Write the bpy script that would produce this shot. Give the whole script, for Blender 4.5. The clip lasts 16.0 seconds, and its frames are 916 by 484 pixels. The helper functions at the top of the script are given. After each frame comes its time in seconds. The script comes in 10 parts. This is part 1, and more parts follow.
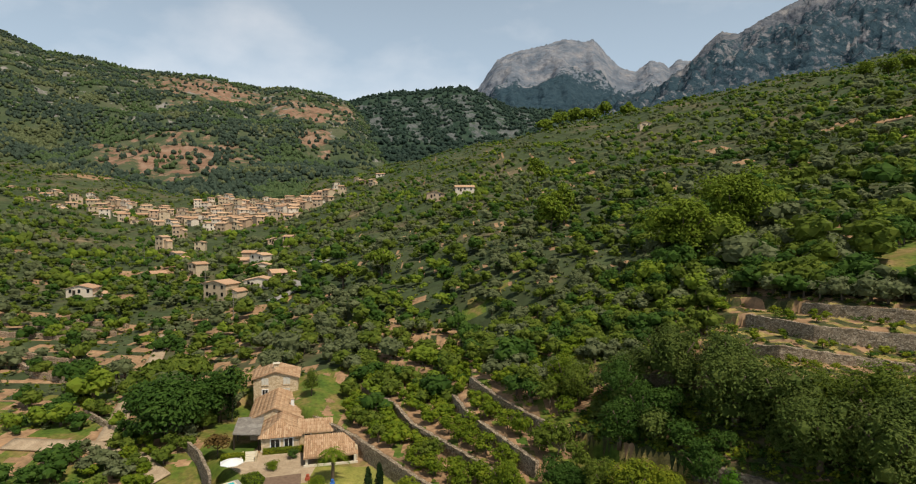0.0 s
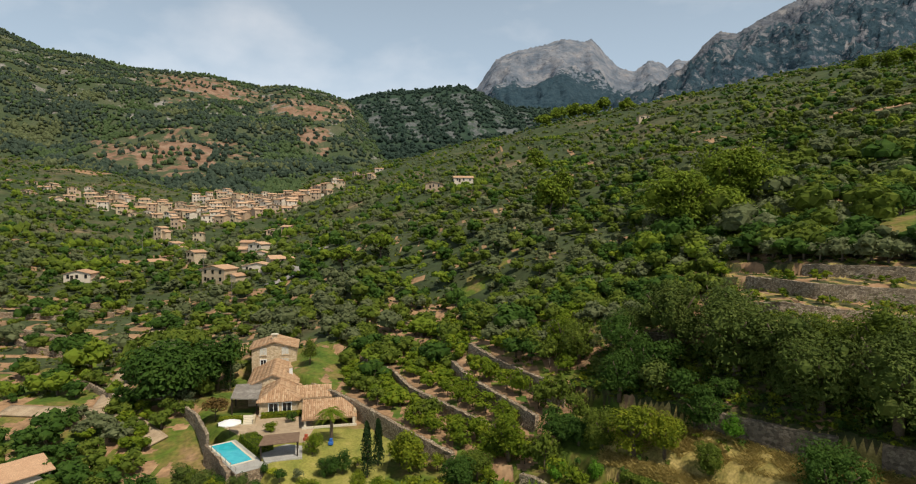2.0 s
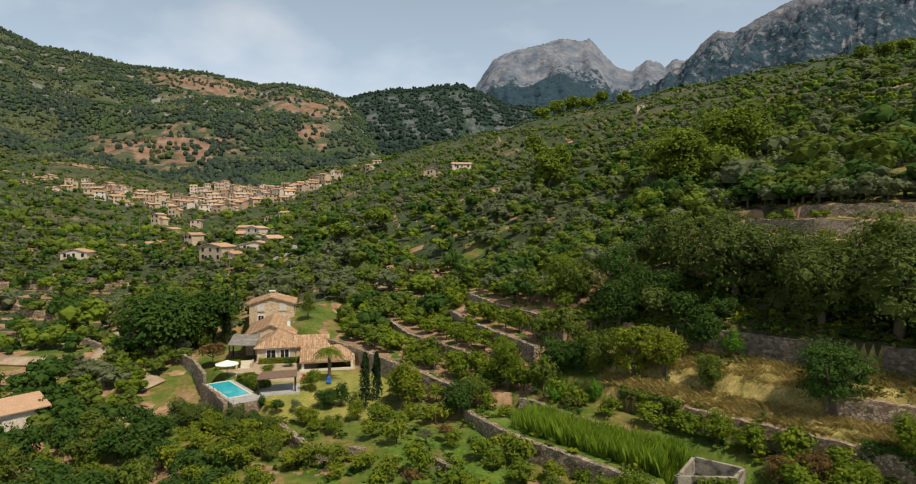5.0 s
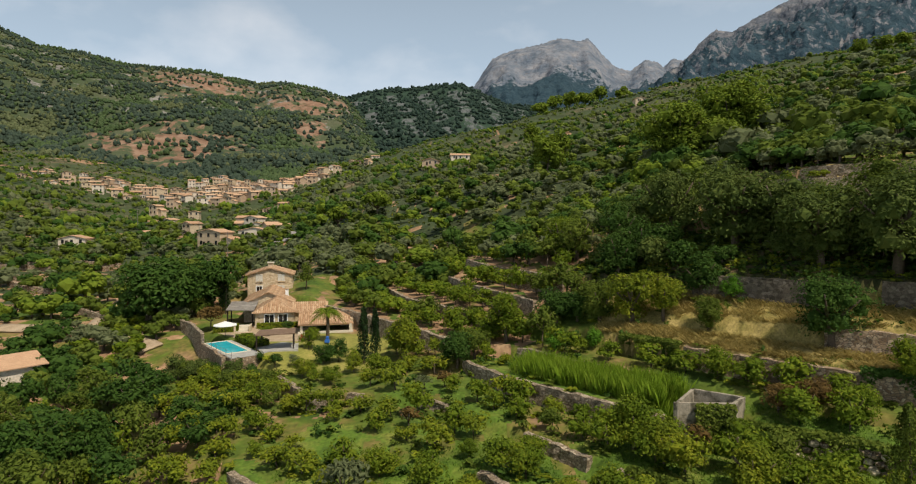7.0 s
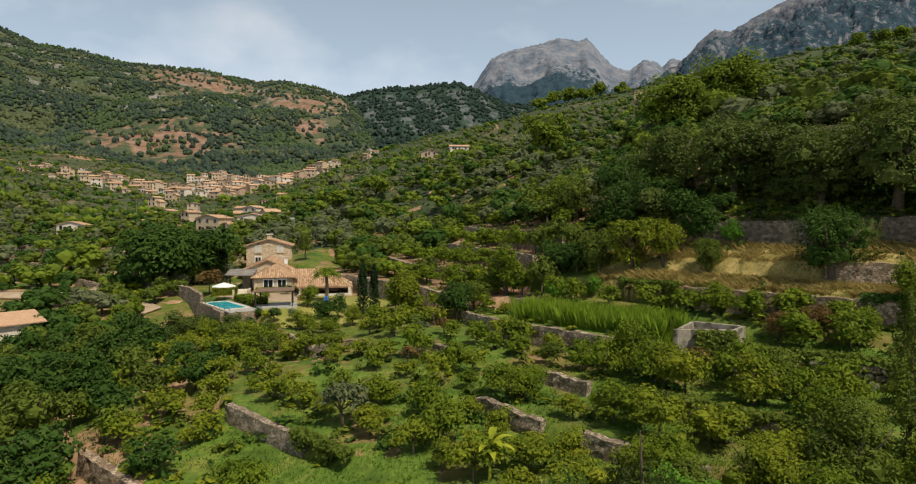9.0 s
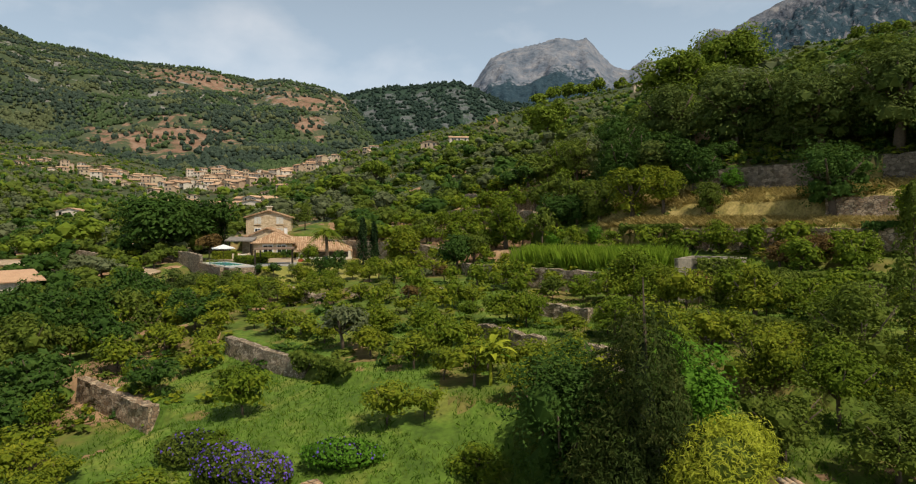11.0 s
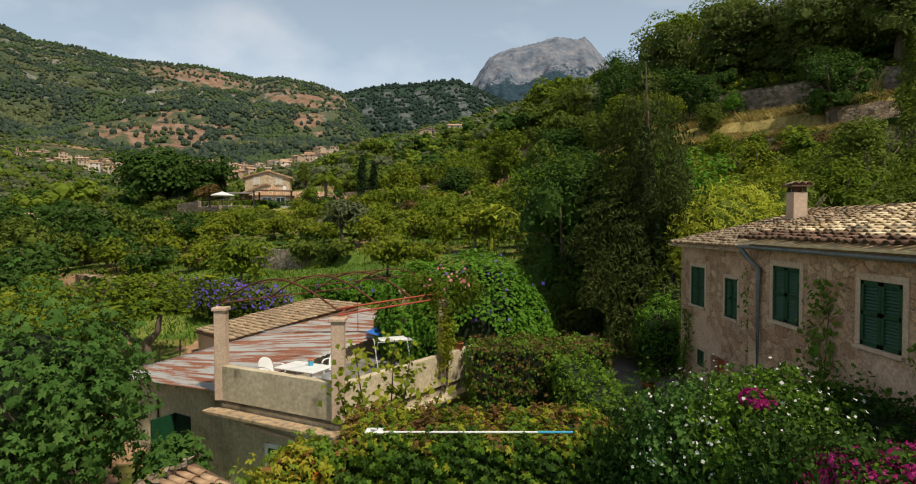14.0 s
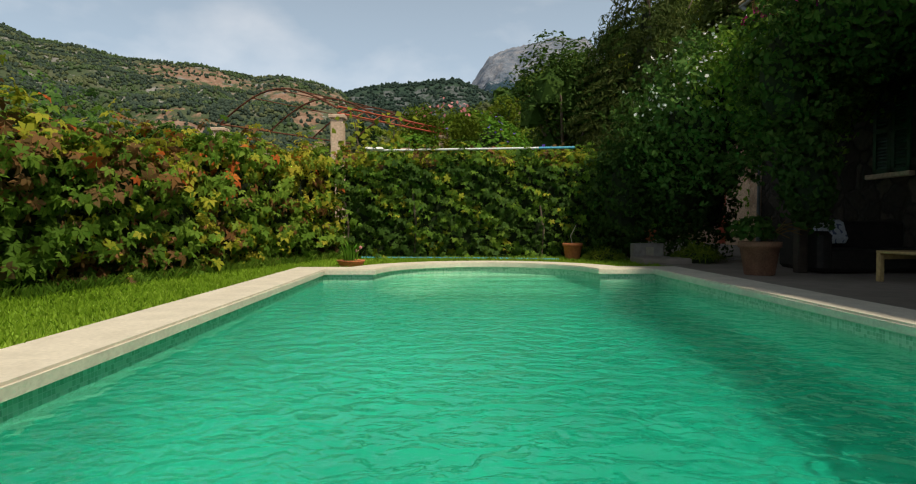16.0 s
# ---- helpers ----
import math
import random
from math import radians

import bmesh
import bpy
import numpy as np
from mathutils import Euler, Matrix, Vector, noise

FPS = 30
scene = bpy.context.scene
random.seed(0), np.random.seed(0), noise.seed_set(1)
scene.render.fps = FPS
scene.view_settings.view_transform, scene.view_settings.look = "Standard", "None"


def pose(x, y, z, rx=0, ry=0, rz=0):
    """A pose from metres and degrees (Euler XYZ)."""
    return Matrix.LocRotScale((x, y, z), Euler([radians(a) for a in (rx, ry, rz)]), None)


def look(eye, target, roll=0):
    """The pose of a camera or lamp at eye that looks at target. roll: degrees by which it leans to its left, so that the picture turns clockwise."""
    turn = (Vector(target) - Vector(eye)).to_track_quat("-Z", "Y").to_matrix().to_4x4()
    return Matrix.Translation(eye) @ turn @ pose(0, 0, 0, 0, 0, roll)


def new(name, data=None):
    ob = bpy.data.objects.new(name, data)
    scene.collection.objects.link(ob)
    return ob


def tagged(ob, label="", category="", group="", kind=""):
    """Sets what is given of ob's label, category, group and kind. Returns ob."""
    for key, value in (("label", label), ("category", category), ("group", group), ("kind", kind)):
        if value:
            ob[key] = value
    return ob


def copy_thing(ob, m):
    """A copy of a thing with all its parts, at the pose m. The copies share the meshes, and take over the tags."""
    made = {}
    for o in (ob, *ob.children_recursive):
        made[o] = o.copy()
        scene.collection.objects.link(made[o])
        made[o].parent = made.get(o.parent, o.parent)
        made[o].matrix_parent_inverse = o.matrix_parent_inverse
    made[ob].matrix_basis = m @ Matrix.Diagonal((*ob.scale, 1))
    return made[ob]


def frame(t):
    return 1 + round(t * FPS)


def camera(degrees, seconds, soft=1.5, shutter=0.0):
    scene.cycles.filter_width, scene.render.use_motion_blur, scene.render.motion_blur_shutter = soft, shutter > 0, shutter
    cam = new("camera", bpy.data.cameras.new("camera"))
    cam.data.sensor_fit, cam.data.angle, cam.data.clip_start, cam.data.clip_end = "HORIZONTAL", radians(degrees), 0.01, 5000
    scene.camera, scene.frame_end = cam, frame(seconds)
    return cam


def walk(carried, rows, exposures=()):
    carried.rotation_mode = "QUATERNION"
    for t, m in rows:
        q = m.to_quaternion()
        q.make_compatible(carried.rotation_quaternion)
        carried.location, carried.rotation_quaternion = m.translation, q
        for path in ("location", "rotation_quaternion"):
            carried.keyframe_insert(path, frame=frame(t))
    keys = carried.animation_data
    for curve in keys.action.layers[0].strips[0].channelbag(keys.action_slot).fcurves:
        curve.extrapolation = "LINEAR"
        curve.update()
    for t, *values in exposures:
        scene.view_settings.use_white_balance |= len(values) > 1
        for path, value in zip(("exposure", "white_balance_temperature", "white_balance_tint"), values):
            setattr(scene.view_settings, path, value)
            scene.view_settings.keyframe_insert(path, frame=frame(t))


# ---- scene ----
cam = camera(75.4, 16.0, soft=1.15)
METRES, EYE, TILT, LEAN, TURN = 46.0, 45.52, -1.93, 0.0, 0.0
ROWS = [
    (0.0, 0.0, 0.0, 0.0, 0.0, 0.0, -0.0),
    (0.5, 0.0002, 0.0027, -0.0324, -0.02, 0.01, -0.02),
    (1.0, -0.0009, 0.0042, -0.0669, -0.06, 0.01, -0.02),
    (1.5, -0.0019, 0.0066, -0.099, -0.1, 0.03, -0.03),
    (2.0, -0.0021, 0.0083, -0.1337, -0.13, 0.05, -0.04),
    (2.5, -0.0026, 0.0099, -0.1657, -0.16, 0.07, -0.04),
    (3.0, -0.0033, 0.012, -0.2004, -0.19, 0.09, -0.04),
    (3.5, -0.0035, 0.0135, -0.2322, -0.22, 0.1, -0.04),
    (4.0, -0.0037, 0.0148, -0.2666, -0.25, 0.11, -0.04),
    (6.5, -0.0037, 0.0183, -0.4272, -0.42, 0.14, 0.03),
    (7.0, -0.0036, 0.0195, -0.461, -0.45, 0.17, 0.03),
    (7.5, -0.0037, 0.0199, -0.492, -0.48, 0.19, 0.04),
    (8.0, -0.0037, 0.0209, -0.5259, -0.5, 0.21, 0.04),
    (8.5, -0.0038, 0.0219, -0.5563, -0.52, 0.22, 0.06),
    (9.0, -0.0042, 0.0233, -0.5894, -0.54, 0.23, 0.06),
    (11.5, -0.0067, 0.0266, -0.745, -0.61, 0.28, 0.06),
    (12.0, -0.0074, 0.0275, -0.7771, -0.64, 0.31, 0.04),
    (12.5, -0.0078, 0.0285, -0.8051, -0.65, 0.32, 0.04),
    (13.0, -0.008, 0.0293, -0.8329, -0.67, 0.32, 0.06),
    (13.5, -0.0083, 0.03, -0.858, -0.69, 0.31, 0.08),
    (14.0, -0.0084, 0.0307, -0.8852, -0.7, 0.28, 0.12),
    (14.5, -0.0086, 0.0309, -0.9112, -0.72, 0.31, 0.09),
    (15.0, -0.0089, 0.0315, -0.9385, -0.73, 0.29, 0.11),
    (15.5, -0.0089, 0.0323, -0.9636, -0.73, 0.29, 0.11),
    (16.0, -0.0089, 0.0328, -0.9789, -0.73, 0.29, 0.11),
]
walk(cam, [(t, pose(0, 0, EYE, TILT, LEAN, TURN) @ pose(METRES * x, METRES * y, METRES * z, 90 + pitch, roll, yaw)) for t, x, y, z, yaw, pitch, roll in ROWS])

# ---- light ----
SUN_TO = Vector((0.40, -0.48, 1.0)).normalized()
sun_data = bpy.data.lights.new("sun", "SUN")
sun_data.energy, sun_data.angle, sun_data.color = 4.3, radians(3.0), (1.0, 0.90, 0.74)
sun = new("sun", sun_data)
sun.matrix_world = look(SUN_TO * 100, (0, 0, 0))
world = bpy.data.worlds.new("sky")
scene.world = world
world.use_nodes = True
wn, wl = world.node_tree.nodes, world.node_tree.links
wn.clear()
sky = wn.new("ShaderNodeTexSky")
sky.sky_type, sky.sun_disc = "NISHITA", False
sky.sun_elevation, sky.sun_rotation = math.asin(SUN_TO.z), math.atan2(SUN_TO.x, SUN_TO.y)
sky.air_density, sky.dust_density, sky.ozone_density = 1.0, 2.0, 1.0
SKY_GAIN = 0.084
wc = wn.new("ShaderNodeTexCoord")
wm = wn.new("ShaderNodeMapping")
wm.inputs["Scale"].default_value = (2.2, 2.2, 4.2)
wm.inputs["Location"].default_value = (0.35, 0.1, 0.6)
wl.new(wc.outputs["Generated"], wm.inputs["Vector"])
cloud = wn.new("ShaderNodeTexNoise")
cloud.inputs["Scale"].default_value, cloud.inputs["Detail"].default_value = 1.7, 7
cloud.inputs["Roughness"].default_value, cloud.inputs["Distortion"].default_value = 0.50, 0.1
wl.new(wm.outputs["Vector"], cloud.inputs["Vector"])
cr = wn.new("ShaderNodeValToRGB")
cr.color_ramp.elements[0].position, cr.color_ramp.elements[1].position = 0.42, 0.74
cr.color_ramp.elements[0].color, cr.color_ramp.elements[1].color = (0, 0, 0, 1), (1, 1, 1, 1)
wl.new(cloud.outputs["Fac"], cr.inputs["Fac"])
veil = wn.new("ShaderNodeMix")
veil.data_type = "RGBA"
veil.inputs[6].default_value = (4.9, 6.0, 7.0, 1)
veil.inputs[7].default_value = (9.6, 9.7, 9.8, 1)
wl.new(cr.outputs["Color"], veil.inputs[0])
wmix = wn.new("ShaderNodeMix")
wmix.data_type = "RGBA"
wmix.inputs[0].default_value = 0.72
wl.new(sky.outputs["Color"], wmix.inputs[6])
wl.new(veil.outputs[2], wmix.inputs[7])
bg = wn.new("ShaderNodeBackground")
bg.inputs["Strength"].default_value = SKY_GAIN
# hazy air brightens the sky towards the horizon
wsep = wn.new("ShaderNodeSeparateXYZ")
wl.new(wc.outputs["Generated"], wsep.inputs[0])
wr = wn.new("ShaderNodeMapRange")
wr.inputs[1].default_value, wr.inputs[2].default_value, wr.inputs[3].default_value, wr.inputs[4].default_value = 0.0, 0.75, 1.78, 0.30
wl.new(wsep.outputs[2], wr.inputs[0])
wmul = wn.new("ShaderNodeMix")
wmul.data_type, wmul.blend_type = "RGBA", "MULTIPLY"
wmul.inputs[0].default_value = 1.0
wl.new(wmix.outputs[2], wmul.inputs[6])
wl.new(wr.outputs[0], wmul.inputs[7])
wl.new(wmul.outputs[2], bg.inputs["Color"])
wo = wn.new("ShaderNodeOutputWorld")
wl.new(bg.outputs["Background"], wo.inputs["Surface"])
scene.view_settings.exposure = 0.0


# ---- mesh tools ----
def np_mesh(name, verts, faces, mats=(), smooth=False, index=None):
    """A mesh from numpy arrays; faces all have the same number of corners."""
    verts, faces = np.asarray(verts, dtype=np.float32), np.asarray(faces, dtype=np.int32)
    me = bpy.data.meshes.new(name)
    n, k = faces.shape
    me.vertices.add(len(verts))
    me.vertices.foreach_set("co", verts.ravel())
    me.loops.add(n * k)
    me.loops.foreach_set("vertex_index", faces.ravel())
    me.polygons.add(n)
    me.polygons.foreach_set("loop_start", np.arange(0, n * k, k, dtype=np.int32))
    for m in mats:
        me.materials.append(m)
    if index is not None:
        me.polygons.foreach_set("material_index", np.asarray(index, dtype=np.int32))
    if smooth:
        me.polygons.foreach_set("use_smooth", np.ones(n, dtype=bool))
    me.update(calc_edges=True)
    return me


def thing(name, label, category, at=(0, 0, 0), rz=0.0, group="", kind=""):
    ob = new(name)
    ob.empty_display_size = 0.2
    ob.matrix_world = pose(*at, 0, 0, rz)
    return tagged(ob, label, category, group, kind)


def bm_mesh(name, bm, material, smooth=False):
    me = bpy.data.meshes.new(name)
    bmesh.ops.recalc_face_normals(bm, faces=bm.faces)
    for f in bm.faces:
        f.smooth = smooth
    bm.to_mesh(me)
    bm.free()
    if material:
        me.materials.append(material)
    return me


def part(name, bm, material, parent=None, label="", smooth=False):
    """Links a bmesh, or a ready mesh, as one object under a thing or part."""
    me = bm if isinstance(bm, bpy.types.Mesh) else bm_mesh(name, bm, material, smooth)
    ob = new(name, me)
    ob.parent = parent
    return tagged(ob, label)


def solid(name, bm, material, label, category, kind="", group="", smooth=False):
    me = bm if isinstance(bm, bpy.types.Mesh) else bm_mesh(name, bm, material, smooth)
    return tagged(new(name, me), label, category, group, kind)


def add_box(bm, x0, x1, y0, y1, z0, z1, m=None, bevel=0.0):
    got = bmesh.ops.create_cube(bm, size=1.0)
    vs = got["verts"]
    for v in vs:
        v.co = Vector((x0 + (v.co.x + 0.5) * (x1 - x0), y0 + (v.co.y + 0.5) * (y1 - y0), z0 + (v.co.z + 0.5) * (z1 - z0)))
    if bevel:
        es = list({e for v in vs for e in v.link_edges})
        vs = bmesh.ops.bevel(bm, geom=es, offset=bevel, segments=1, affect="EDGES")["verts"]
    if m is not None:
        bmesh.ops.transform(bm, matrix=m, verts=vs)
    return vs


def box(x0, x1, y0, y1, z0, z1, m=None, bevel=0.0):
    bm = bmesh.new()
    add_box(bm, x0, x1, y0, y1, z0, z1, m, bevel)
    return bm


def add_tube(bm, points, r0, r1=None, sides=8):
    """A tapered tube along points."""
    r1 = r0 if r1 is None else r1
    pts = [Vector(p) for p in points]
    rings = []
    for i, p in enumerate(pts):
        d = (pts[min(i + 1, len(pts) - 1)] - pts[max(i - 1, 0)]).normalized()
        side = d.cross(Vector((0, 0, 1)))
        side = side.normalized() if side.length > 0.05 else Vector((1, 0, 0))
        up = side.cross(d)
        r = r0 + (r1 - r0) * i / max(1, len(pts) - 1)
        rings.append([bm.verts.new(p + (side * math.cos(a) + up * math.sin(a)) * r) for a in (2 * math.pi * k / sides for k in range(sides))])
    for a, b in zip(rings, rings[1:]):
        for k in range(sides):
            bm.faces.new((a[k], a[(k + 1) % sides], b[(k + 1) % sides], b[k]))
    bm.faces.new(rings[0][::-1])
    bm.faces.new(rings[-1])


def tube(points, r0, r1=None, sides=8):
    bm = bmesh.new()
    add_tube(bm, points, r0, r1, sides)
    return bm


def prism(outline, z0, z1):
    """An upright prism over a plan outline (counter-clockwise)."""
    bm = bmesh.new()
    lo = [bm.verts.new((x, y, z0)) for x, y in outline]
    hi = [bm.verts.new((x, y, z1)) for x, y in outline]
    n = len(lo)
    bm.faces.new(hi)
    bm.faces.new(lo[::-1])
    for i in range(n):
        bm.faces.new((lo[i], lo[(i + 1) % n], hi[(i + 1) % n], hi[i]))
    return bm


def lathe(profile, sides=20):
    bm = bmesh.new()
    rings = [[bm.verts.new((r * math.cos(2 * math.pi * k / sides), r * math.sin(2 * math.pi * k / sides), z)) for k in range(sides)] for r, z in profile]
    for a, b in zip(rings, rings[1:]):
        for k in range(sides):
            bm.faces.new((a[k], a[(k + 1) % sides], b[(k + 1) % sides], b[k]))
    bm.faces.new(rings[0][::-1])
    bm.faces.new(rings[-1])
    return bm


# ---- materials ----
def material(name, stops, scale=4.0, detail=5, rough=0.8, bump=0.0, bump_scale=None, metal=0.0, coords="Object", fine=0.25, spec=0.3, island=0.0, thin=0.0, second=None):
    """A noise-mottled surface. stops: (position, colour) of a ramp; fine: strength of a finer grain; island: colour shift from piece to piece;
    thin: how much light passes through; second: (colour, scale, threshold) of stains."""
    mat = bpy.data.materials.new(name)
    mat.use_nodes = True
    nt = mat.node_tree
    nn, ll = nt.nodes, nt.links
    nn.clear()
    out = nn.new("ShaderNodeOutputMaterial")
    tc = nn.new("ShaderNodeTexCoord")
    src = tc.outputs["Object"]
    if coords == "World":
        src = nn.new("ShaderNodeNewGeometry").outputs["Position"]
    n1 = nn.new("ShaderNodeTexNoise")
    n1.inputs["Scale"].default_value, n1.inputs["Detail"].default_value, n1.inputs["Roughness"].default_value = scale, detail, 0.6
    ll.new(src, n1.inputs["Vector"])
    fac = n1.outputs["Fac"]
    if island:
        geo = nn.new("ShaderNodeNewGeometry")
        inf = nn.new("ShaderNodeObjectInfo")
        add = nn.new("ShaderNodeMath")
        add.operation = "ADD"
        ll.new(geo.outputs["Random Per Island"], add.inputs[0])
        ll.new(inf.outputs["Random"], add.inputs[1])
        fr = nn.new("ShaderNodeMath")
        fr.operation = "FRACT"
        ll.new(add.outputs[0], fr.inputs[0])
        mx = nn.new("ShaderNodeMix")
        mx.inputs[0].default_value = island
        ll.new(fac, mx.inputs[2])
        ll.new(fr.outputs[0], mx.inputs[3])
        fac = mx.outputs[0]
    ramp = nn.new("ShaderNodeValToRGB")
    while len(ramp.color_ramp.elements) < len(stops):
        ramp.color_ramp.elements.new(0.5)
    for e, (p, c) in zip(ramp.color_ramp.elements, stops):
        e.position, e.color = p, (*c, 1)
    ll.new(fac, ramp.inputs["Fac"])
    col = ramp.outputs["Color"]
    if second:
        n3 = nn.new("ShaderNodeTexNoise")
        n3.inputs["Scale"].default_value, n3.inputs["Detail"].default_value = second[1], 6
        ll.new(src, n3.inputs["Vector"])
        mr = nn.new("ShaderNodeMapRange")
        mr.inputs[1].default_value, mr.inputs[2].default_value = second[2] - 0.05, second[2] + 0.08
        ll.new(n3.outputs["Fac"], mr.inputs[0])
        m3 = nn.new("ShaderNodeMix")
        m3.data_type = "RGBA"
        m3.inputs[7].default_value = (*second[0], 1)
        ll.new(mr.outputs[0], m3.inputs[0])
        ll.new(col, m3.inputs[6])
        col = m3.outputs[2]
    if fine:
        n2 = nn.new("ShaderNodeTexNoise")
        n2.inputs["Scale"].default_value, n2.inputs["Detail"].default_value = scale * 9, 3
        ll.new(src, n2.inputs["Vector"])
        mr = nn.new("ShaderNodeMapRange")
        mr.inputs[1].default_value, mr.inputs[2].default_value, mr.inputs[3].default_value, mr.inputs[4].default_value = 0.25, 0.75, 1 - fine, 1 + fine
        ll.new(n2.outputs["Fac"], mr.inputs[0])
        mm = nn.new("ShaderNodeMix")
        mm.data_type, mm.blend_type = "RGBA", "MULTIPLY"
        mm.inputs[0].default_value = 1.0
        ll.new(col, mm.inputs[6])
        ll.new(mr.outputs[0], mm.inputs[7])
        col = mm.outputs[2]
    bs = nn.new("ShaderNodeBsdfPrincipled")
    ll.new(col, bs.inputs["Base Color"])
    bs.inputs["Roughness"].default_value, bs.inputs["Metallic"].default_value = rough, metal
    bs.inputs["Specular IOR Level"].default_value = spec
    if bump:
        nb = nn.new("ShaderNodeTexNoise")
        nb.inputs["Scale"].default_value, nb.inputs["Detail"].default_value = bump_scale or scale * 5, 5
        ll.new(src, nb.inputs["Vector"])
        bp = nn.new("ShaderNodeBump")
        bp.inputs["Strength"].default_value, bp.inputs["Distance"].default_value = 0.6, bump
        ll.new(nb.outputs["Fac"], bp.inputs["Height"])
        ll.new(bp.outputs["Normal"], bs.inputs["Normal"])
    shader = bs.outputs[0]
    if thin:
        tr = nn.new("ShaderNodeBsdfTranslucent")
        ll.new(col, tr.inputs["Color"])
        ms = nn.new("ShaderNodeMixShader")
        ms.inputs[0].default_value = thin
        ll.new(shader, ms.inputs[1])
        ll.new(tr.outputs[0], ms.inputs[2])
        shader = ms.outputs[0]
    ll.new(shader, out.inputs["Surface"])
    return mat


def stone_material(name, dark, mid, light, scale=3.0, joint=(0.16, 0.13, 0.10), depth=0.06, plaster=None):
    """Rubble stones with recessed joints, and plaster over parts of them where a colour is given."""
    mat = bpy.data.materials.new(name)
    mat.use_nodes = True
    nt = mat.node_tree
    nn, ll = nt.nodes, nt.links
    bs = nn["Principled BSDF"]
    tc = nn.new("ShaderNodeTexCoord")
    mp = nn.new("ShaderNodeMapping")
    mp.inputs["Scale"].default_value = (1, 1, 1.35)
    ll.new(tc.outputs["Object"], mp.inputs["Vector"])
    nz = nn.new("ShaderNodeTexNoise")
    nz.inputs["Scale"].default_value = scale * 1.5
    ll.new(mp.outputs[0], nz.inputs["Vector"])
    mv = nn.new("ShaderNodeMix")
    mv.data_type, mv.blend_type = "RGBA", "LINEAR_LIGHT"
    mv.inputs[0].default_value = 0.08
    ll.new(mp.outputs[0], mv.inputs[6])
    ll.new(nz.outputs["Color"], mv.inputs[7])
    v1 = nn.new("ShaderNodeTexVoronoi")
    v1.inputs["Scale"].default_value = scale
    v2 = nn.new("ShaderNodeTexVoronoi")
    v2.feature = "DISTANCE_TO_EDGE"
    v2.inputs["Scale"].default_value = scale
    ll.new(mv.outputs[2], v1.inputs["Vector"])
    ll.new(mv.outputs[2], v2.inputs["Vector"])
    sp = nn.new("ShaderNodeSeparateColor")
    ll.new(v1.outputs["Color"], sp.inputs[0])
    rp = nn.new("ShaderNodeValToRGB")
    rp.color_ramp.elements.new(0.5)
    for e, (p, c) in zip(rp.color_ramp.elements, ((0.0, dark), (0.5, mid), (1.0, light))):
        e.position, e.color = p, (*c, 1)
    ll.new(sp.outputs[0], rp.inputs[0])
    mr = nn.new("ShaderNodeMapRange")
    mr.inputs[1].default_value, mr.inputs[2].default_value = 0.02, 0.10
    ll.new(v2.outputs["Distance"], mr.inputs[0])
    mj = nn.new("ShaderNodeMix")
    mj.data_type = "RGBA"
    mj.inputs[6].default_value = (*joint, 1)
    ll.new(mr.outputs[0], mj.inputs[0])
    ll.new(rp.outputs[0], mj.inputs[7])
    col, height = mj.outputs[2], mr.outputs[0]
    if plaster:
        pn = nn.new("ShaderNodeTexNoise")
        pn.inputs["Scale"].default_value, pn.inputs["Detail"].default_value = 0.55, 6
        ll.new(tc.outputs["Object"], pn.inputs["Vector"])
        pr = nn.new("ShaderNodeMapRange")
        pr.inputs[1].default_value, pr.inputs[2].default_value = 0.47, 0.56
        ll.new(pn.outputs["Fac"], pr.inputs[0])
        pm = nn.new("ShaderNodeMix")
        pm.data_type = "RGBA"
        pm.inputs[7].default_value = (*plaster, 1)
        ll.new(pr.outputs[0], pm.inputs[0])
        ll.new(col, pm.inputs[6])
        col = pm.outputs[2]
        hm = nn.new("ShaderNodeMath")
        hm.operation = "MAXIMUM"
        ll.new(height, hm.inputs[0])
        ll.new(pr.outputs[0], hm.inputs[1])
        height = hm.outputs[0]
    gn = nn.new("ShaderNodeTexNoise")
    gn.inputs["Scale"].default_value, gn.inputs["Detail"].default_value = scale * 6, 5
    ll.new(tc.outputs["Object"], gn.inputs["Vector"])
    gr = nn.new("ShaderNodeMapRange")
    gr.inputs[1].default_value, gr.inputs[2].default_value, gr.inputs[3].default_value, gr.inputs[4].default_value = 0.25, 0.75, 0.65, 1.3
    ll.new(gn.outputs["Fac"], gr.inputs[0])
    gm = nn.new("ShaderNodeMix")
    gm.data_type, gm.blend_type = "RGBA", "MULTIPLY"
    gm.inputs[0].default_value = 1.0
    ll.new(col, gm.inputs[6])
    ll.new(gr.outputs[0], gm.inputs[7])
    ll.new(gm.outputs[2], bs.inputs["Base Color"])
    bp = nn.new("ShaderNodeBump")
    bp.inputs["Strength"].default_value, bp.inputs["Distance"].default_value = 0.8, depth
    ll.new(height, bp.inputs["Height"])
    ll.new(bp.outputs["Normal"], bs.inputs["Normal"])
    bs.inputs["Roughness"].default_value = 0.9
    bs.inputs["Specular IOR Level"].default_value = 0.2
    return mat


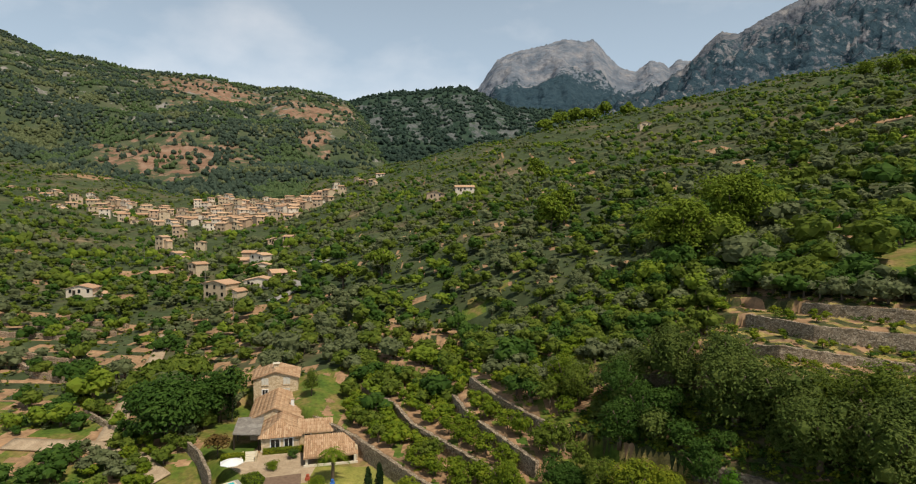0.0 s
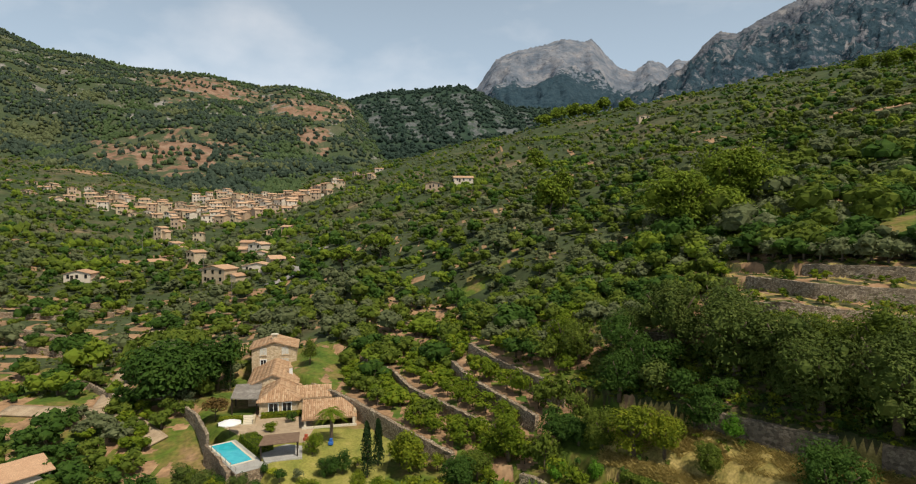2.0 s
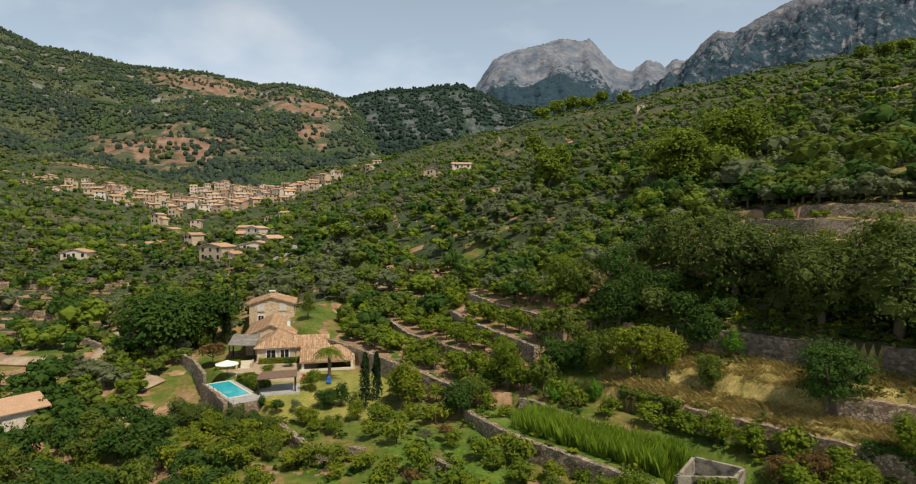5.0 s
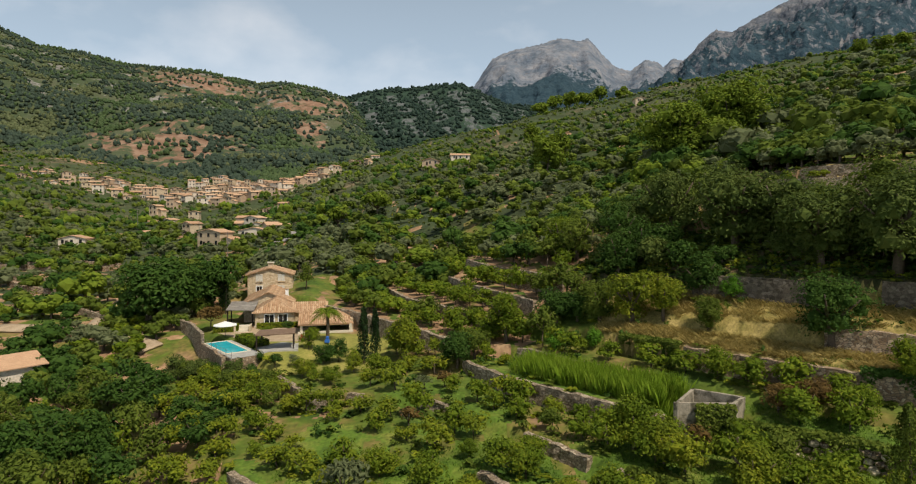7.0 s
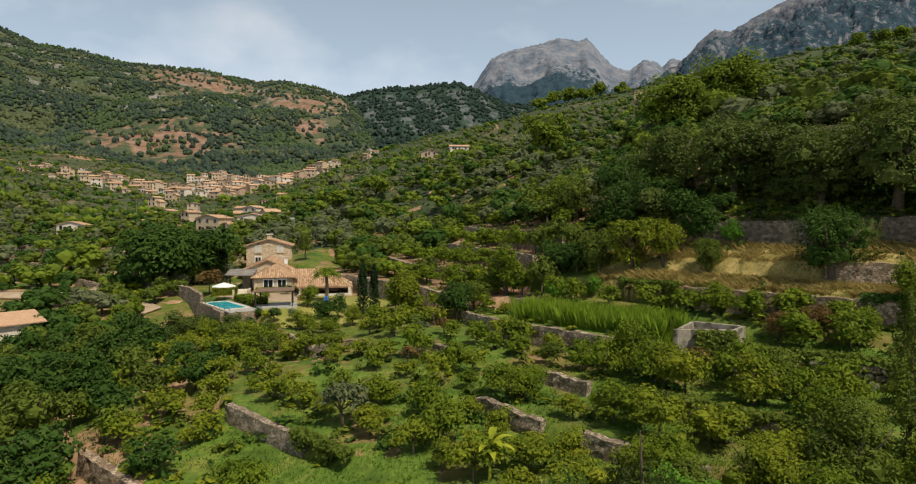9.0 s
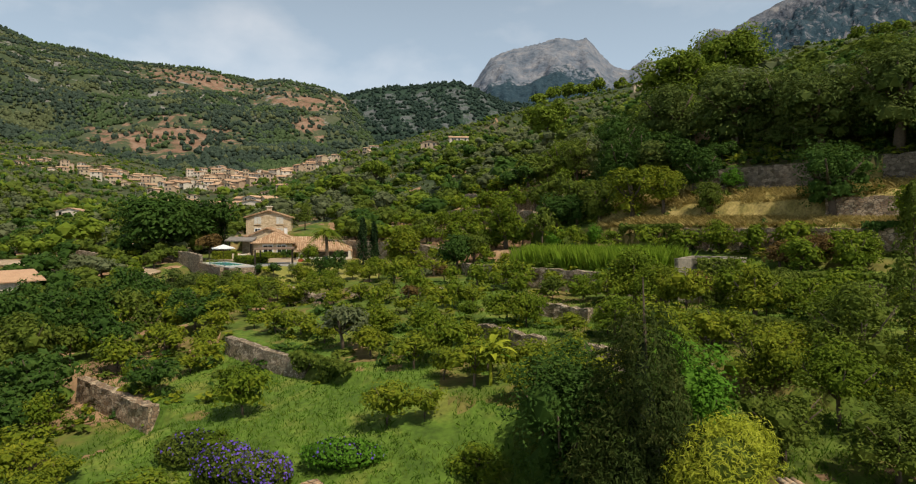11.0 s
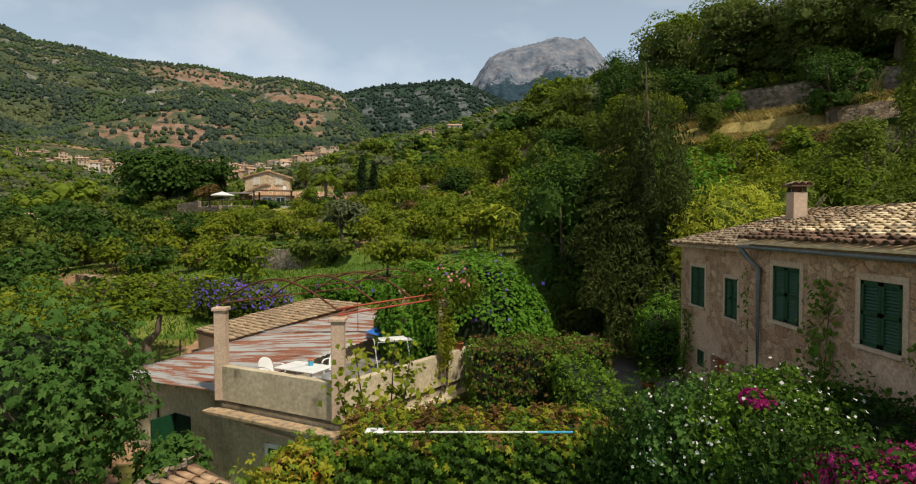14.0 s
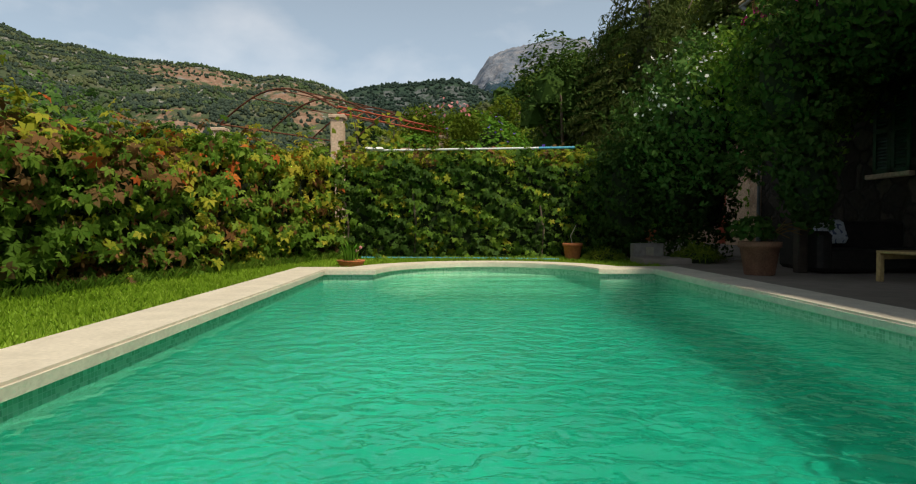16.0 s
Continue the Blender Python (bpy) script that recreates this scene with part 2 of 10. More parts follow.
def leaf(name, dark, mid, light, thin=0.3, rough=0.6):
    return material(name, ((0.22, dark), (0.5, mid), (0.82, light)), scale=0.35, detail=3, rough=rough, island=0.3, thin=thin, coords="World", fine=0.0, spec=0.06)


M_CITRUS = leaf("citrus leaves", (0.055, 0.090, 0.009), (0.118, 0.174, 0.014), (0.26, 0.28, 0.025))
M_LEMON = leaf("yellowing citrus leaves", (0.07, 0.10, 0.015), (0.16, 0.205, 0.016), (0.31, 0.30, 0.026))
M_OLIVE = leaf("olive leaves", (0.075, 0.092, 0.038), (0.125, 0.148, 0.068), (0.195, 0.215, 0.11))
M_DARK = leaf("dark carob leaves", (0.024, 0.055, 0.011), (0.048, 0.098, 0.017), (0.09, 0.15, 0.028))
M_PINE = leaf("pine needles", (0.075, 0.12, 0.014), (0.145, 0.205, 0.022), (0.24, 0.29, 0.035))
M_WOOD = leaf("mixed wood leaves", (0.052, 0.080, 0.013), (0.104, 0.145, 0.021), (0.185, 0.22, 0.036))
M_CYPRESS = leaf("cypress needles", (0.012, 0.03, 0.010), (0.025, 0.05, 0.016), (0.045, 0.08, 0.02))
M_SPRUCE = leaf("dry conifer needles", (0.030, 0.052, 0.012), (0.055, 0.082, 0.018), (0.11, 0.112, 0.032), thin=0.35)
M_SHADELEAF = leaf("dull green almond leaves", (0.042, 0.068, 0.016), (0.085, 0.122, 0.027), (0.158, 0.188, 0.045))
# Jasmine leaf colour lowered to paint the house's shade on low blobs.
M_VINESHADE = leaf("jasmine leaves darkened for shade", (0.018, 0.042, 0.009), (0.034, 0.072, 0.014), (0.065, 0.11, 0.02))
M_FRESH = leaf("fresh green leaves", (0.05, 0.13, 0.012), (0.10, 0.23, 0.02), (0.18, 0.33, 0.04))
M_BROOM = leaf("yellow broom stems", (0.16, 0.20, 0.02), (0.34, 0.38, 0.03), (0.50, 0.50, 0.07))
M_BROWNLEAF = leaf("brown dry leaves", (0.08, 0.05, 0.02), (0.14, 0.09, 0.03), (0.22, 0.15, 0.05))
# Far leaf colours lean grey and blue to paint in the haze.
M_HILLPINE = leaf("far pine needles with haze tint", (0.046, 0.078, 0.032), (0.080, 0.122, 0.050), (0.128, 0.172, 0.072))
M_HILLOAK = leaf("far holm oak leaves with haze tint", (0.036, 0.058, 0.042), (0.058, 0.085, 0.060), (0.090, 0.120, 0.080))
M_FARPINE = leaf("dark far pines with haze blue", (0.022, 0.042, 0.034), (0.036, 0.062, 0.048), (0.062, 0.092, 0.064))
M_BARK = material("bark", ((0.2, (0.06, 0.045, 0.03)), (0.8, (0.16, 0.12, 0.085))), scale=6, bump=0.02)
M_GROUND = material("orchard ground", ((0.34, (0.055, 0.10, 0.011)), (0.47, (0.095, 0.135, 0.017)), (0.55, (0.15, 0.14, 0.032)), (0.62, (0.22, 0.16, 0.06)), (0.72, (0.30, 0.19, 0.105))), scale=0.16, detail=8, rough=0.95, bump=0.08, bump_scale=2.0, coords="World", fine=0.35)
M_EARTH = material("ochre ploughed earth", ((0.3, (0.20, 0.13, 0.07)), (0.55, (0.33, 0.20, 0.11)), (0.75, (0.42, 0.29, 0.17))), scale=0.12, detail=8, rough=0.95, bump=0.1, bump_scale=1.5, coords="World", fine=0.35)
M_SCRUB = material("scrub hillside", ((0.32, (0.030, 0.050, 0.017)), (0.52, (0.052, 0.070, 0.026)), (0.63, (0.10, 0.092, 0.046)), (0.75, (0.25, 0.18, 0.11))), scale=0.02, detail=9, rough=0.95, bump=1.5, bump_scale=0.12, coords="World", fine=0.4)
M_MEADOW = material("fresh meadow grass", ((0.34, (0.058, 0.105, 0.011)), (0.5, (0.095, 0.160, 0.017)), (0.66, (0.17, 0.190, 0.034))), scale=0.3, detail=8, rough=0.95, bump=0.06, bump_scale=3.0, coords="World", fine=0.35)
# Shade of the wooded bank is darkened into these earth colours.
M_BANK = material("earth and ground ivy with shade painted in", ((0.3, (0.022, 0.036, 0.010)), (0.5, (0.055, 0.062, 0.02)), (0.62, (0.11, 0.08, 0.04)), (0.76, (0.18, 0.12, 0.07))), scale=0.45, detail=8, rough=0.95, bump=0.15, bump_scale=1.6, coords="World", fine=0.4)
M_DRYWALL = stone_material("dry-laid stone", (0.18, 0.135, 0.09), (0.34, 0.27, 0.19), (0.48, 0.40, 0.30), scale=3.8)
M_HOUSESTONE = stone_material("pale rubble masonry", (0.42, 0.31, 0.19), (0.54, 0.42, 0.27), (0.64, 0.53, 0.37), scale=2.4, joint=(0.52, 0.42, 0.29), depth=0.02)
M_FARMSTONE = stone_material("pinkish rubble with worn plaster", (0.32, 0.18, 0.11), (0.48, 0.29, 0.175), (0.58, 0.40, 0.26), scale=4.6, joint=(0.46, 0.31, 0.21), depth=0.03, plaster=(0.60, 0.41, 0.28))
M_PLASTER = material("weathered cement render", ((0.3, (0.42, 0.35, 0.23)), (0.6, (0.58, 0.49, 0.34)), (0.8, (0.66, 0.57, 0.42))), scale=1.2, detail=8, bump=0.01, bump_scale=12, second=((0.20, 0.17, 0.115), 1.6, 0.63))
M_CONCRETE = material("weathered tank concrete", ((0.3, (0.22, 0.19, 0.145)), (0.6, (0.36, 0.32, 0.25)), (0.8, (0.44, 0.40, 0.32))), scale=0.9, detail=8, bump=0.01, bump_scale=10, second=((0.10, 0.09, 0.06), 1.1, 0.56))
M_PILLAR = material("pinkish rendered pillar", ((0.3, (0.48, 0.34, 0.24)), (0.7, (0.60, 0.45, 0.33))), scale=3, bump=0.006)
M_TILE = material("weathered clay roof tile", ((0.15, (0.22, 0.14, 0.075)), (0.4, (0.37, 0.245, 0.14)), (0.65, (0.46, 0.33, 0.20)), (0.9, (0.53, 0.42, 0.29))), scale=1.1, detail=6, bump=0.015, bump_scale=20, island=0.5, second=((0.22, 0.19, 0.14), 6.0, 0.54))
M_TILE_NEW = material("new ochre roof tile", ((0.2, (0.56, 0.40, 0.23)), (0.5, (0.76, 0.60, 0.37)), (0.8, (0.80, 0.68, 0.47))), scale=1.1, detail=6, bump=0.006, bump_scale=20, island=0.35)
M_TILE_DARK = material("dark brown roof tile", ((0.2, (0.10, 0.06, 0.04)), (0.8, (0.24, 0.14, 0.09))), scale=2, bump=0.006, island=0.4)
M_TILE_RED = material("village roof tile", ((0.2, (0.40, 0.235, 0.14)), (0.8, (0.58, 0.39, 0.25))), scale=0.8, island=0.5)
M_COPING = material("cream sandstone coping", ((0.3, (0.54, 0.49, 0.39)), (0.7, (0.67, 0.61, 0.49))), scale=5, detail=8, rough=0.75, bump=0.004, bump_scale=60, fine=0.10)
M_LAWN = material("cut lawn", ((0.3, (0.12, 0.22, 0.014)), (0.5, (0.19, 0.31, 0.022)), (0.75, (0.30, 0.38, 0.045))), scale=1.2, detail=8, rough=0.9, bump=0.02, bump_scale=40, fine=0.45)
M_DRYGRASS = material("dry grass", ((0.3, (0.12, 0.115, 0.03)), (0.48, (0.25, 0.20, 0.06)), (0.66, (0.42, 0.32, 0.12))), scale=0.5, detail=8, rough=0.95, bump=0.05, fine=0.4)
M_PAVE = material("grey paved drive", ((0.3, (0.15, 0.135, 0.12)), (0.7, (0.27, 0.245, 0.215))), scale=1.5, detail=8, bump=0.005, second=((0.30, 0.28, 0.25), 0.8, 0.6))
M_TERRACOTTA = material("terracotta", ((0.3, (0.42, 0.13, 0.05)), (0.7, (0.56, 0.20, 0.08))), scale=6, rough=0.8, bump=0.003)
M_GREENPAINT = material("dark green shutter paint", ((0.3, (0.008, 0.045, 0.02)), (0.7, (0.014, 0.07, 0.03))), scale=5, rough=0.45, fine=0.1)
M_WHITE = material("white plastic", ((0.3, (0.72, 0.72, 0.70)), (0.7, (0.82, 0.82, 0.80))), scale=4, rough=0.4, fine=0.04)
M_RUST = material("rusty iron", ((0.3, (0.07, 0.03, 0.02)), (0.7, (0.20, 0.07, 0.035))), scale=12, rough=0.8, metal=0.3)
M_REDPAINT = material("red primed iron", ((0.3, (0.30, 0.06, 0.03)), (0.7, (0.42, 0.10, 0.05))), scale=9, rough=0.6)
M_DARKWOOD = material("dark wood", ((0.3, (0.02, 0.015, 0.01)), (0.7, (0.05, 0.035, 0.025))), scale=6, rough=0.6)
M_GLASSDARK = material("dark glassy surfaces and unlit opening", ((0.3, (0.012, 0.014, 0.016)), (0.7, (0.02, 0.022, 0.025))), scale=2, rough=0.08, spec=0.6, fine=0.0)


# ---- lie of the land ----
def ease(v, a, b):
    t = np.clip((v - a) / (b - a), 0, 1)
    return t * t * (3 - 2 * t)


def smooth_noise(x, y, size, seed):
    """Cheap layered waves, in -1 to 1."""
    r = np.random.RandomState(seed)
    z = 0
    for k in range(7):
        a, p = r.uniform(0, 2 * np.pi), r.uniform(0, 6.28)
        f = 2 * np.pi / size * r.uniform(0.6, 2.0)
        z = z + np.sin((x * np.cos(a) + y * np.sin(a)) * f + p)
    return z / 4.0


def up_slope(x, y):
    return 0.716 * x + 0.745 * y


def along_slope(x, y):
    return 0.745 * x - 0.716 * y


# the terrace edges, foot of the slope first: where each runs (along, up), its top and its drop
EDGES = (
    ((-60, -49, -42, -30, 0), (24, 23.2, 23.8, 23.7, 24), (3.2, 3.2, 2.8, 2.9, 3.0), (1.0, 1.4, 1.4, 0.5, 0.6)),
    ((-60, -36, -31, -26, 0), (31, 34, 35.3, 34, 33), (4.2, 4.6, 5.0, 4.9, 5.0), (0.2, 0.3, 1.2, 1.2, 1.0)),
    ((-70, -58, -54, -45, -31, -26, -21, -13, 0), (38.4, 37.2, 39.4, 42.7, 42.1, 41.3, 40.1, 39.4, 39), (5.7, 4.9, 5.9, 6.3, 6.1, 6.0, 6.3, 6.5, 6.6), (1.6, 1.4, 0.9, 0.8, 1.0, 1.0, 1.2, 1.2, 1.2)),
    ((-60, -49, -38.5, -32, -23, -9, 0), (50, 52.5, 49.2, 48.9, 48.3, 50.6, 49.5), (6.6, 8.0, 8.3, 8.3, 8.3, 8.7, 8.6), (0.1, 1.2, 1.9, 1.9, 1.7, 1.6, 1.5)),
    ((-95, -82, -61, -53, -42.5, -33, 0), (61, 59.8, 55.9, 56.2, 56.8, 54.8, 55), (10, 10, 10, 9.1, 9.7, 9.8, 9.9), (2.6, 2.6, 2.6, 1.3, 1.3, 1.2, 0.5)),
    ((-99, -85, -76, -52, -36, -23, -12, 0), (74.2, 71.1, 67.1, 62.1, 60, 58.6, 58.0, 58), (12.5, 12.4, 12, 11.8, 11.9, 12.2, 12.3, 12.3), (2.0, 2.0, 1.9, 1.9, 1.6, 2.0, 2.0, 2.0)),
    ((-87, -66, -47, -30, -11.5, -6, 0), (84.3, 70.8, 63.8, 62.6, 62.5, 63.2, 63.4), (15.2, 14.9, 14.3, 13.8, 15, 15, 15), (2.4, 2.4, 2.2, 0.2, 1.8, 1.9, 1.9)),
    ((-96, -73, -64, -54, -46, -36, -24, -17, 0), (101, 79.1, 75.3, 71.2, 69.6, 68.4, 68.0, 67.6, 68.2), (17.6, 18.0, 17.4, 17.4, 17.1, 17.6, 18.5, 18.5, 19.2), (1.6, 2.0, 2.4, 2.7, 2.8, 1.8, 2.2, 2.4, 2.0)),
    ((-100, -80, -60, -42, -30, -21, 0), (112, 96, 86, 82.5, 81, 81.5, 84), (18.5, 20.2, 21.4, 23.2, 25.2, 26.6, 26.6), (0.6, 1.2, 1.4, 1.6, 1.8, 2.0, 2.0)),
    ((-100, -70, -45, -25, -14, 0), (118, 101, 95, 91.9, 95.5, 96.5), (20, 23.5, 26.0, 28.4, 27.6, 27.6), (0.3, 0.6, 1.2, 1.7, 1.0, 1.0)),
    ((-100, -70, -45, -33, -22, -12, 0), (123, 109, 106, 102.8, 98.6, 100.8, 102), (21.5, 26, 28.5, 30.8, 30.7, 30.5, 30.5), (0.3, 0.6, 1.2, 1.9, 2.1, 2.2, 2.2)),
    ((-100, -70, -40, -22, 0), (128, 118, 112, 106.5, 108), (23, 29, 32, 33, 33), (0.3, 0.6, 1.2, 1.8, 1.8)),
)


def edge_up(k, v):
    return np.interp(v, EDGES[k][0], EDGES[k][1])


def edge_top(k, v):
    return np.interp(v, EDGES[k][0], EDGES[k][2])


def edge_drop(k, v):
    return np.interp(v, EDGES[k][0], EDGES[k][3])


def terraces(x, y):
    """The stepped slope: near-level treads from edge to edge."""
    s, v = up_slope(x, y), along_slope(x, y)
    z = np.interp(s, (0, 12, 24), (-1.6, -0.2, 1.6))
    z = np.where(s > 12, -0.2 + (edge_top(0, v) - edge_drop(0, v) + 0.2) * np.clip((s - 12) / np.maximum(edge_up(0, v) - 12, 1), 0, 1), z)
    n = len(EDGES)
    for k in range(n):
        s0, t0 = edge_up(k, v), edge_top(k, v)
        if k + 1 < n:
            s1, b1 = edge_up(k + 1, v), edge_top(k + 1, v) - edge_drop(k + 1, v)
        else:
            s1, b1 = s0 + 40, t0 + 12
        f = np.clip((s - s0) / np.maximum(s1 - s0, 1.0), 0, 1)
        z = np.where(s >= s0, t0 + (b1 - t0) * f, z)
        step = np.clip((s - s0 - 0.25) / 0.35, 0, 1)
        z = np.where((s >= s0) & (s < s0 + 0.60), np.minimum(z, t0 - edge_drop(k, v) * (1 - step)), z)
    return z


def slope_land(x, y):
    floor = np.interp(y, (-300, 0, 45, 65, 85, 105, 130, 200, 350, 560, 1037, 2000, 4500), (-6, -2.6, -0.6, 0.6, 2.2, 6, 7, 10, 21, 46, 88, 120, 150))
    u = x + 25 + 0.35 * np.maximum(y, 0)
    rise = np.interp(u, (0, 22, 45, 63, 78, 95, 112, 130, 160, 205, 435, 600, 1500), (0, 2.5, 7.0, 11.5, 15.5, 21, 26.5, 31, 37, 47, 105, 140, 330))
    left = np.interp(-u, (0, 60, 80, 100, 150, 400, 900, 2500), (0, 2, 5, 9, 18, 50, 120, 300))
    rise = rise * ease(y, 8, 44) * (1 - 0.55 * ease(y, 760, 1400))
    wide = floor + rise + left * ease(y, 20, 300)
    # the spur on which the village stands
    wide = wide + np.interp(y, (430, 500, 560, 620, 700, 850, 1300), (0, 2, 5, 9, 13, 17, 0)) * (1 - ease(x / np.maximum(y, 1.0), -0.42, -0.26))
    wide = wide + 4 * np.exp(-((x / np.maximum(y, 1.0) + 0.37) / 0.08) ** 2) * ease(y, 520, 630) * (1 - ease(y, 650, 800))
    s = up_slope(x, y)
    w = ease(x, -30, -21) * (1 - ease(x, 66, 90)) * (1 - ease(s, 106, 128)) * ease(s, 12, 20)
    return wide * (1 - w) + terraces(x, y) * w


def land(x, y):
    """Height of the ground."""
    x, y = np.asarray(x, dtype=float), np.asarray(y, dtype=float)
    z = slope_land(x, y)
    s, v = up_slope(x, y), along_slope(x, y)
    z = z + smooth_noise(x, y, 90, 3) * 2.2 * ease(y, 125, 260) + smooth_noise(x, y, 260, 5) * 6 * ease(y, 250, 600)
    d = ((x + 28.6) * 7.5 + (y - 45.4) * 9.2) / 11.87
    a = ((x + 28.6) * 9.2 - (y - 45.4) * 7.5) / 11.87
    z = z - 1.5 * ease(d, -14, -5) * (1 - ease(d, 0.0, 0.35)) * ease(a, -3, 0) * (1 - ease(a, 12, 16))
    # the villa's platform, below the garden wall and above the orchard walls
    villa = (1 - ease(np.hypot((x + 32) / 18, (y - 102) / 30), 0.85, 1.15))
    inside = np.minimum(((x + 36.6) * 8.8 + (y - 86.2) * 5.4) / 10.32, ((x + 50.6) * 18.8 + (y - 105) * 14) / 23.4)
    inside = np.minimum(inside, ((x + 27) * 14 + (y - 78.5) * 12.5) / 18.8 + 1.3)
    villa = villa * ease(inside, -0.1, 3.0) * (1 - ease(s, edge_up(4, v) - 0.7, edge_up(4, v) - 0.35))
    z = z * (1 - villa) + 7.3 * villa
    pit = (1 - ease(np.abs(x - 20.9), 2.4, 3.1)) * ease(s, 46.5, 47.8) * (1 - ease(s, 52.2, 53.2))
    z = np.where(pit > 0, np.minimum(z, z * (1 - pit) + 6.0 * pit), z)
    near = (1 - ease(np.abs(x - 1), 9, 15)) * (1 - ease(y, 9, 12.5))
    z = z * (1 - near) + (-2.6) * near
    drive = (1 - ease(np.abs(x - 5.5), 4.0, 6.5)) * ease(y, 11.5, 12.5) * (1 - ease(y, 24, 30))
    return z * (1 - drive) + (-0.12) * drive


def at_edge(s, v):
    """Plan place from the ways up and along the slope."""
    return (0.716 * s + 0.745 * v) / 1.0677, (0.745 * s - 0.716 * v) / 1.0677


def land1(x, y):
    return float(land(np.array([x]), np.array([y]))[0])


def grid_axis(*spans):
    """Joined stretches (start, end, count, ratio of last to first step)."""
    out = []
    for a, b, n, q in spans:
        t = np.linspace(0, 1, n, endpoint=False)
        t = t if q == 1 else (q ** t - 1) / (q - 1)
        out.append(a + (b - a) * t)
    return np.concatenate(out + [[spans[-1][1]]])


def sheet(name, gx, gy, height, mats, index=None, smooth=True):
    X, Y = np.meshgrid(gx, gy)
    Z = height(X, Y)
    nx, ny = len(gx), len(gy)
    i = np.arange((nx - 1) * (ny - 1))
    a = (i // (nx - 1)) * nx + i % (nx - 1)
    F = np.stack((a, a + 1, a + nx + 1, a + nx), 1)
    V = np.stack((X.ravel(), Y.ravel(), Z.ravel()), 1)
    idx = None if index is None else index(V[F].mean(1))
    return np_mesh(name, V, F, mats, smooth, idx)


GX = grid_axis((-4800, -75, 50, 1 / 300), (-75, 75, 290, 1), (75, 4800, 50, 300))
GY = grid_axis((-1500, 8, 30, 1 / 100), (8, 130, 250, 1), (130, 4800, 90, 150))


def ground_kind(c):
    x, y = c[:, 0], c[:, 1]
    s, v = up_slope(x, y), along_slope(x, y)
    wob = smooth_noise(x, y, 7, 11)
    mid, fine_ = smooth_noise(x, y, 16, 13), smooth_noise(x, y, 6, 14)
    far = y + smooth_noise(x, y, 60, 8) * 25 > 132
    stepped = (x > -21) & (x < 72) & (s < 118)
    kind = np.where(far, 1, 0)
    kind = np.where(y < 4, 0, kind)
    # bare soil between the trees
    bare = np.where((x < -44) & (y > 62) & (y < 220), 0.15, np.where((x < -14) & (y < 60), 0.25, np.where(y < 80, 0.75, np.where(y < 330, 0.85, 1.2))))
    kind = np.where((mid + 0.6 * fine_ > bare) & (y > 8), 3, kind)
    kind = np.where((x > -24) & (x < -8.5) & (y > 12) & (y < 28) & (smooth_noise(x, y, 5, 15) > 0.3), 3, kind)
    # citrus terraces beside the villa: pinkish soil
    kind = np.where(stepped & (s > edge_up(4, v)) & (s < edge_up(8, v)) & (v < -44) & (0.5 * mid + fine_ > -0.35), 3, kind)
    # small terraces above the wood
    high = stepped & (s > edge_up(8, v)) & (v > -40)
    kind = np.where(high, np.where(wob + fine_ > 0.35, 3, np.where(fine_ > 0.0, 2, 4)), kind)
    # dry grass, then the shaded bank
    kind = np.where(stepped & (s > edge_up(5, v) + 0.5) & (s < edge_up(7, v) + 0.6) & (v > -37 + 3 * wob) & (wob + 0.4 * fine_ > -0.8), 2, kind)
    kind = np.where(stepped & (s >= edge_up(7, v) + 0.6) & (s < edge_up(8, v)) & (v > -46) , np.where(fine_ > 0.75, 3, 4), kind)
    # green grass of the lower orchard
    low = stepped & (s < edge_up(4, v)) & (v > -52) & (y > 26)
    kind = np.where(low & (mid + 0.5 * fine_ > np.where((s < 25) | (s > edge_up(3, v)), -0.9, -0.1)), 5, kind)
    kind = np.where((x > -15) & (x < -1) & (y > 26) & (y < 41) & (fine_ > -0.7), 5, kind)
    # villa lawn
    kind = np.where((x > -27) & (x < -9.5) & (y > 73) & (y < 91.5) & (s < edge_up(4, v) - 0.2) & (s > 38.5), 6, kind)
    kind = np.where((x > -37.5) & (x < -22) & (y > 85.5) & (y < 97) & (s < edge_up(4, v) - 1) & (s > 42.5), 7, kind)
    return kind


M_VLAWN = material("dry lawn", ((0.3, (0.15, 0.17, 0.03)), (0.6, (0.27, 0.25, 0.06)), (0.8, (0.36, 0.30, 0.10))), scale=0.4, detail=8, rough=0.95, coords="World")
M_TRACK = material("ochre gravel", ((0.3, (0.30, 0.22, 0.14)), (0.7, (0.46, 0.36, 0.25))), scale=0.6, detail=8, bump=0.03, coords="World")
tagged(new("ground", sheet("ground", GX, GY, land, (M_GROUND, M_SCRUB, M_DRYGRASS, M_EARTH, M_BANK, M_MEADOW, M_VLAWN, M_TRACK), ground_kind)), "terraced orchard ground of grass and ochre earth", "ground", kind="structure")


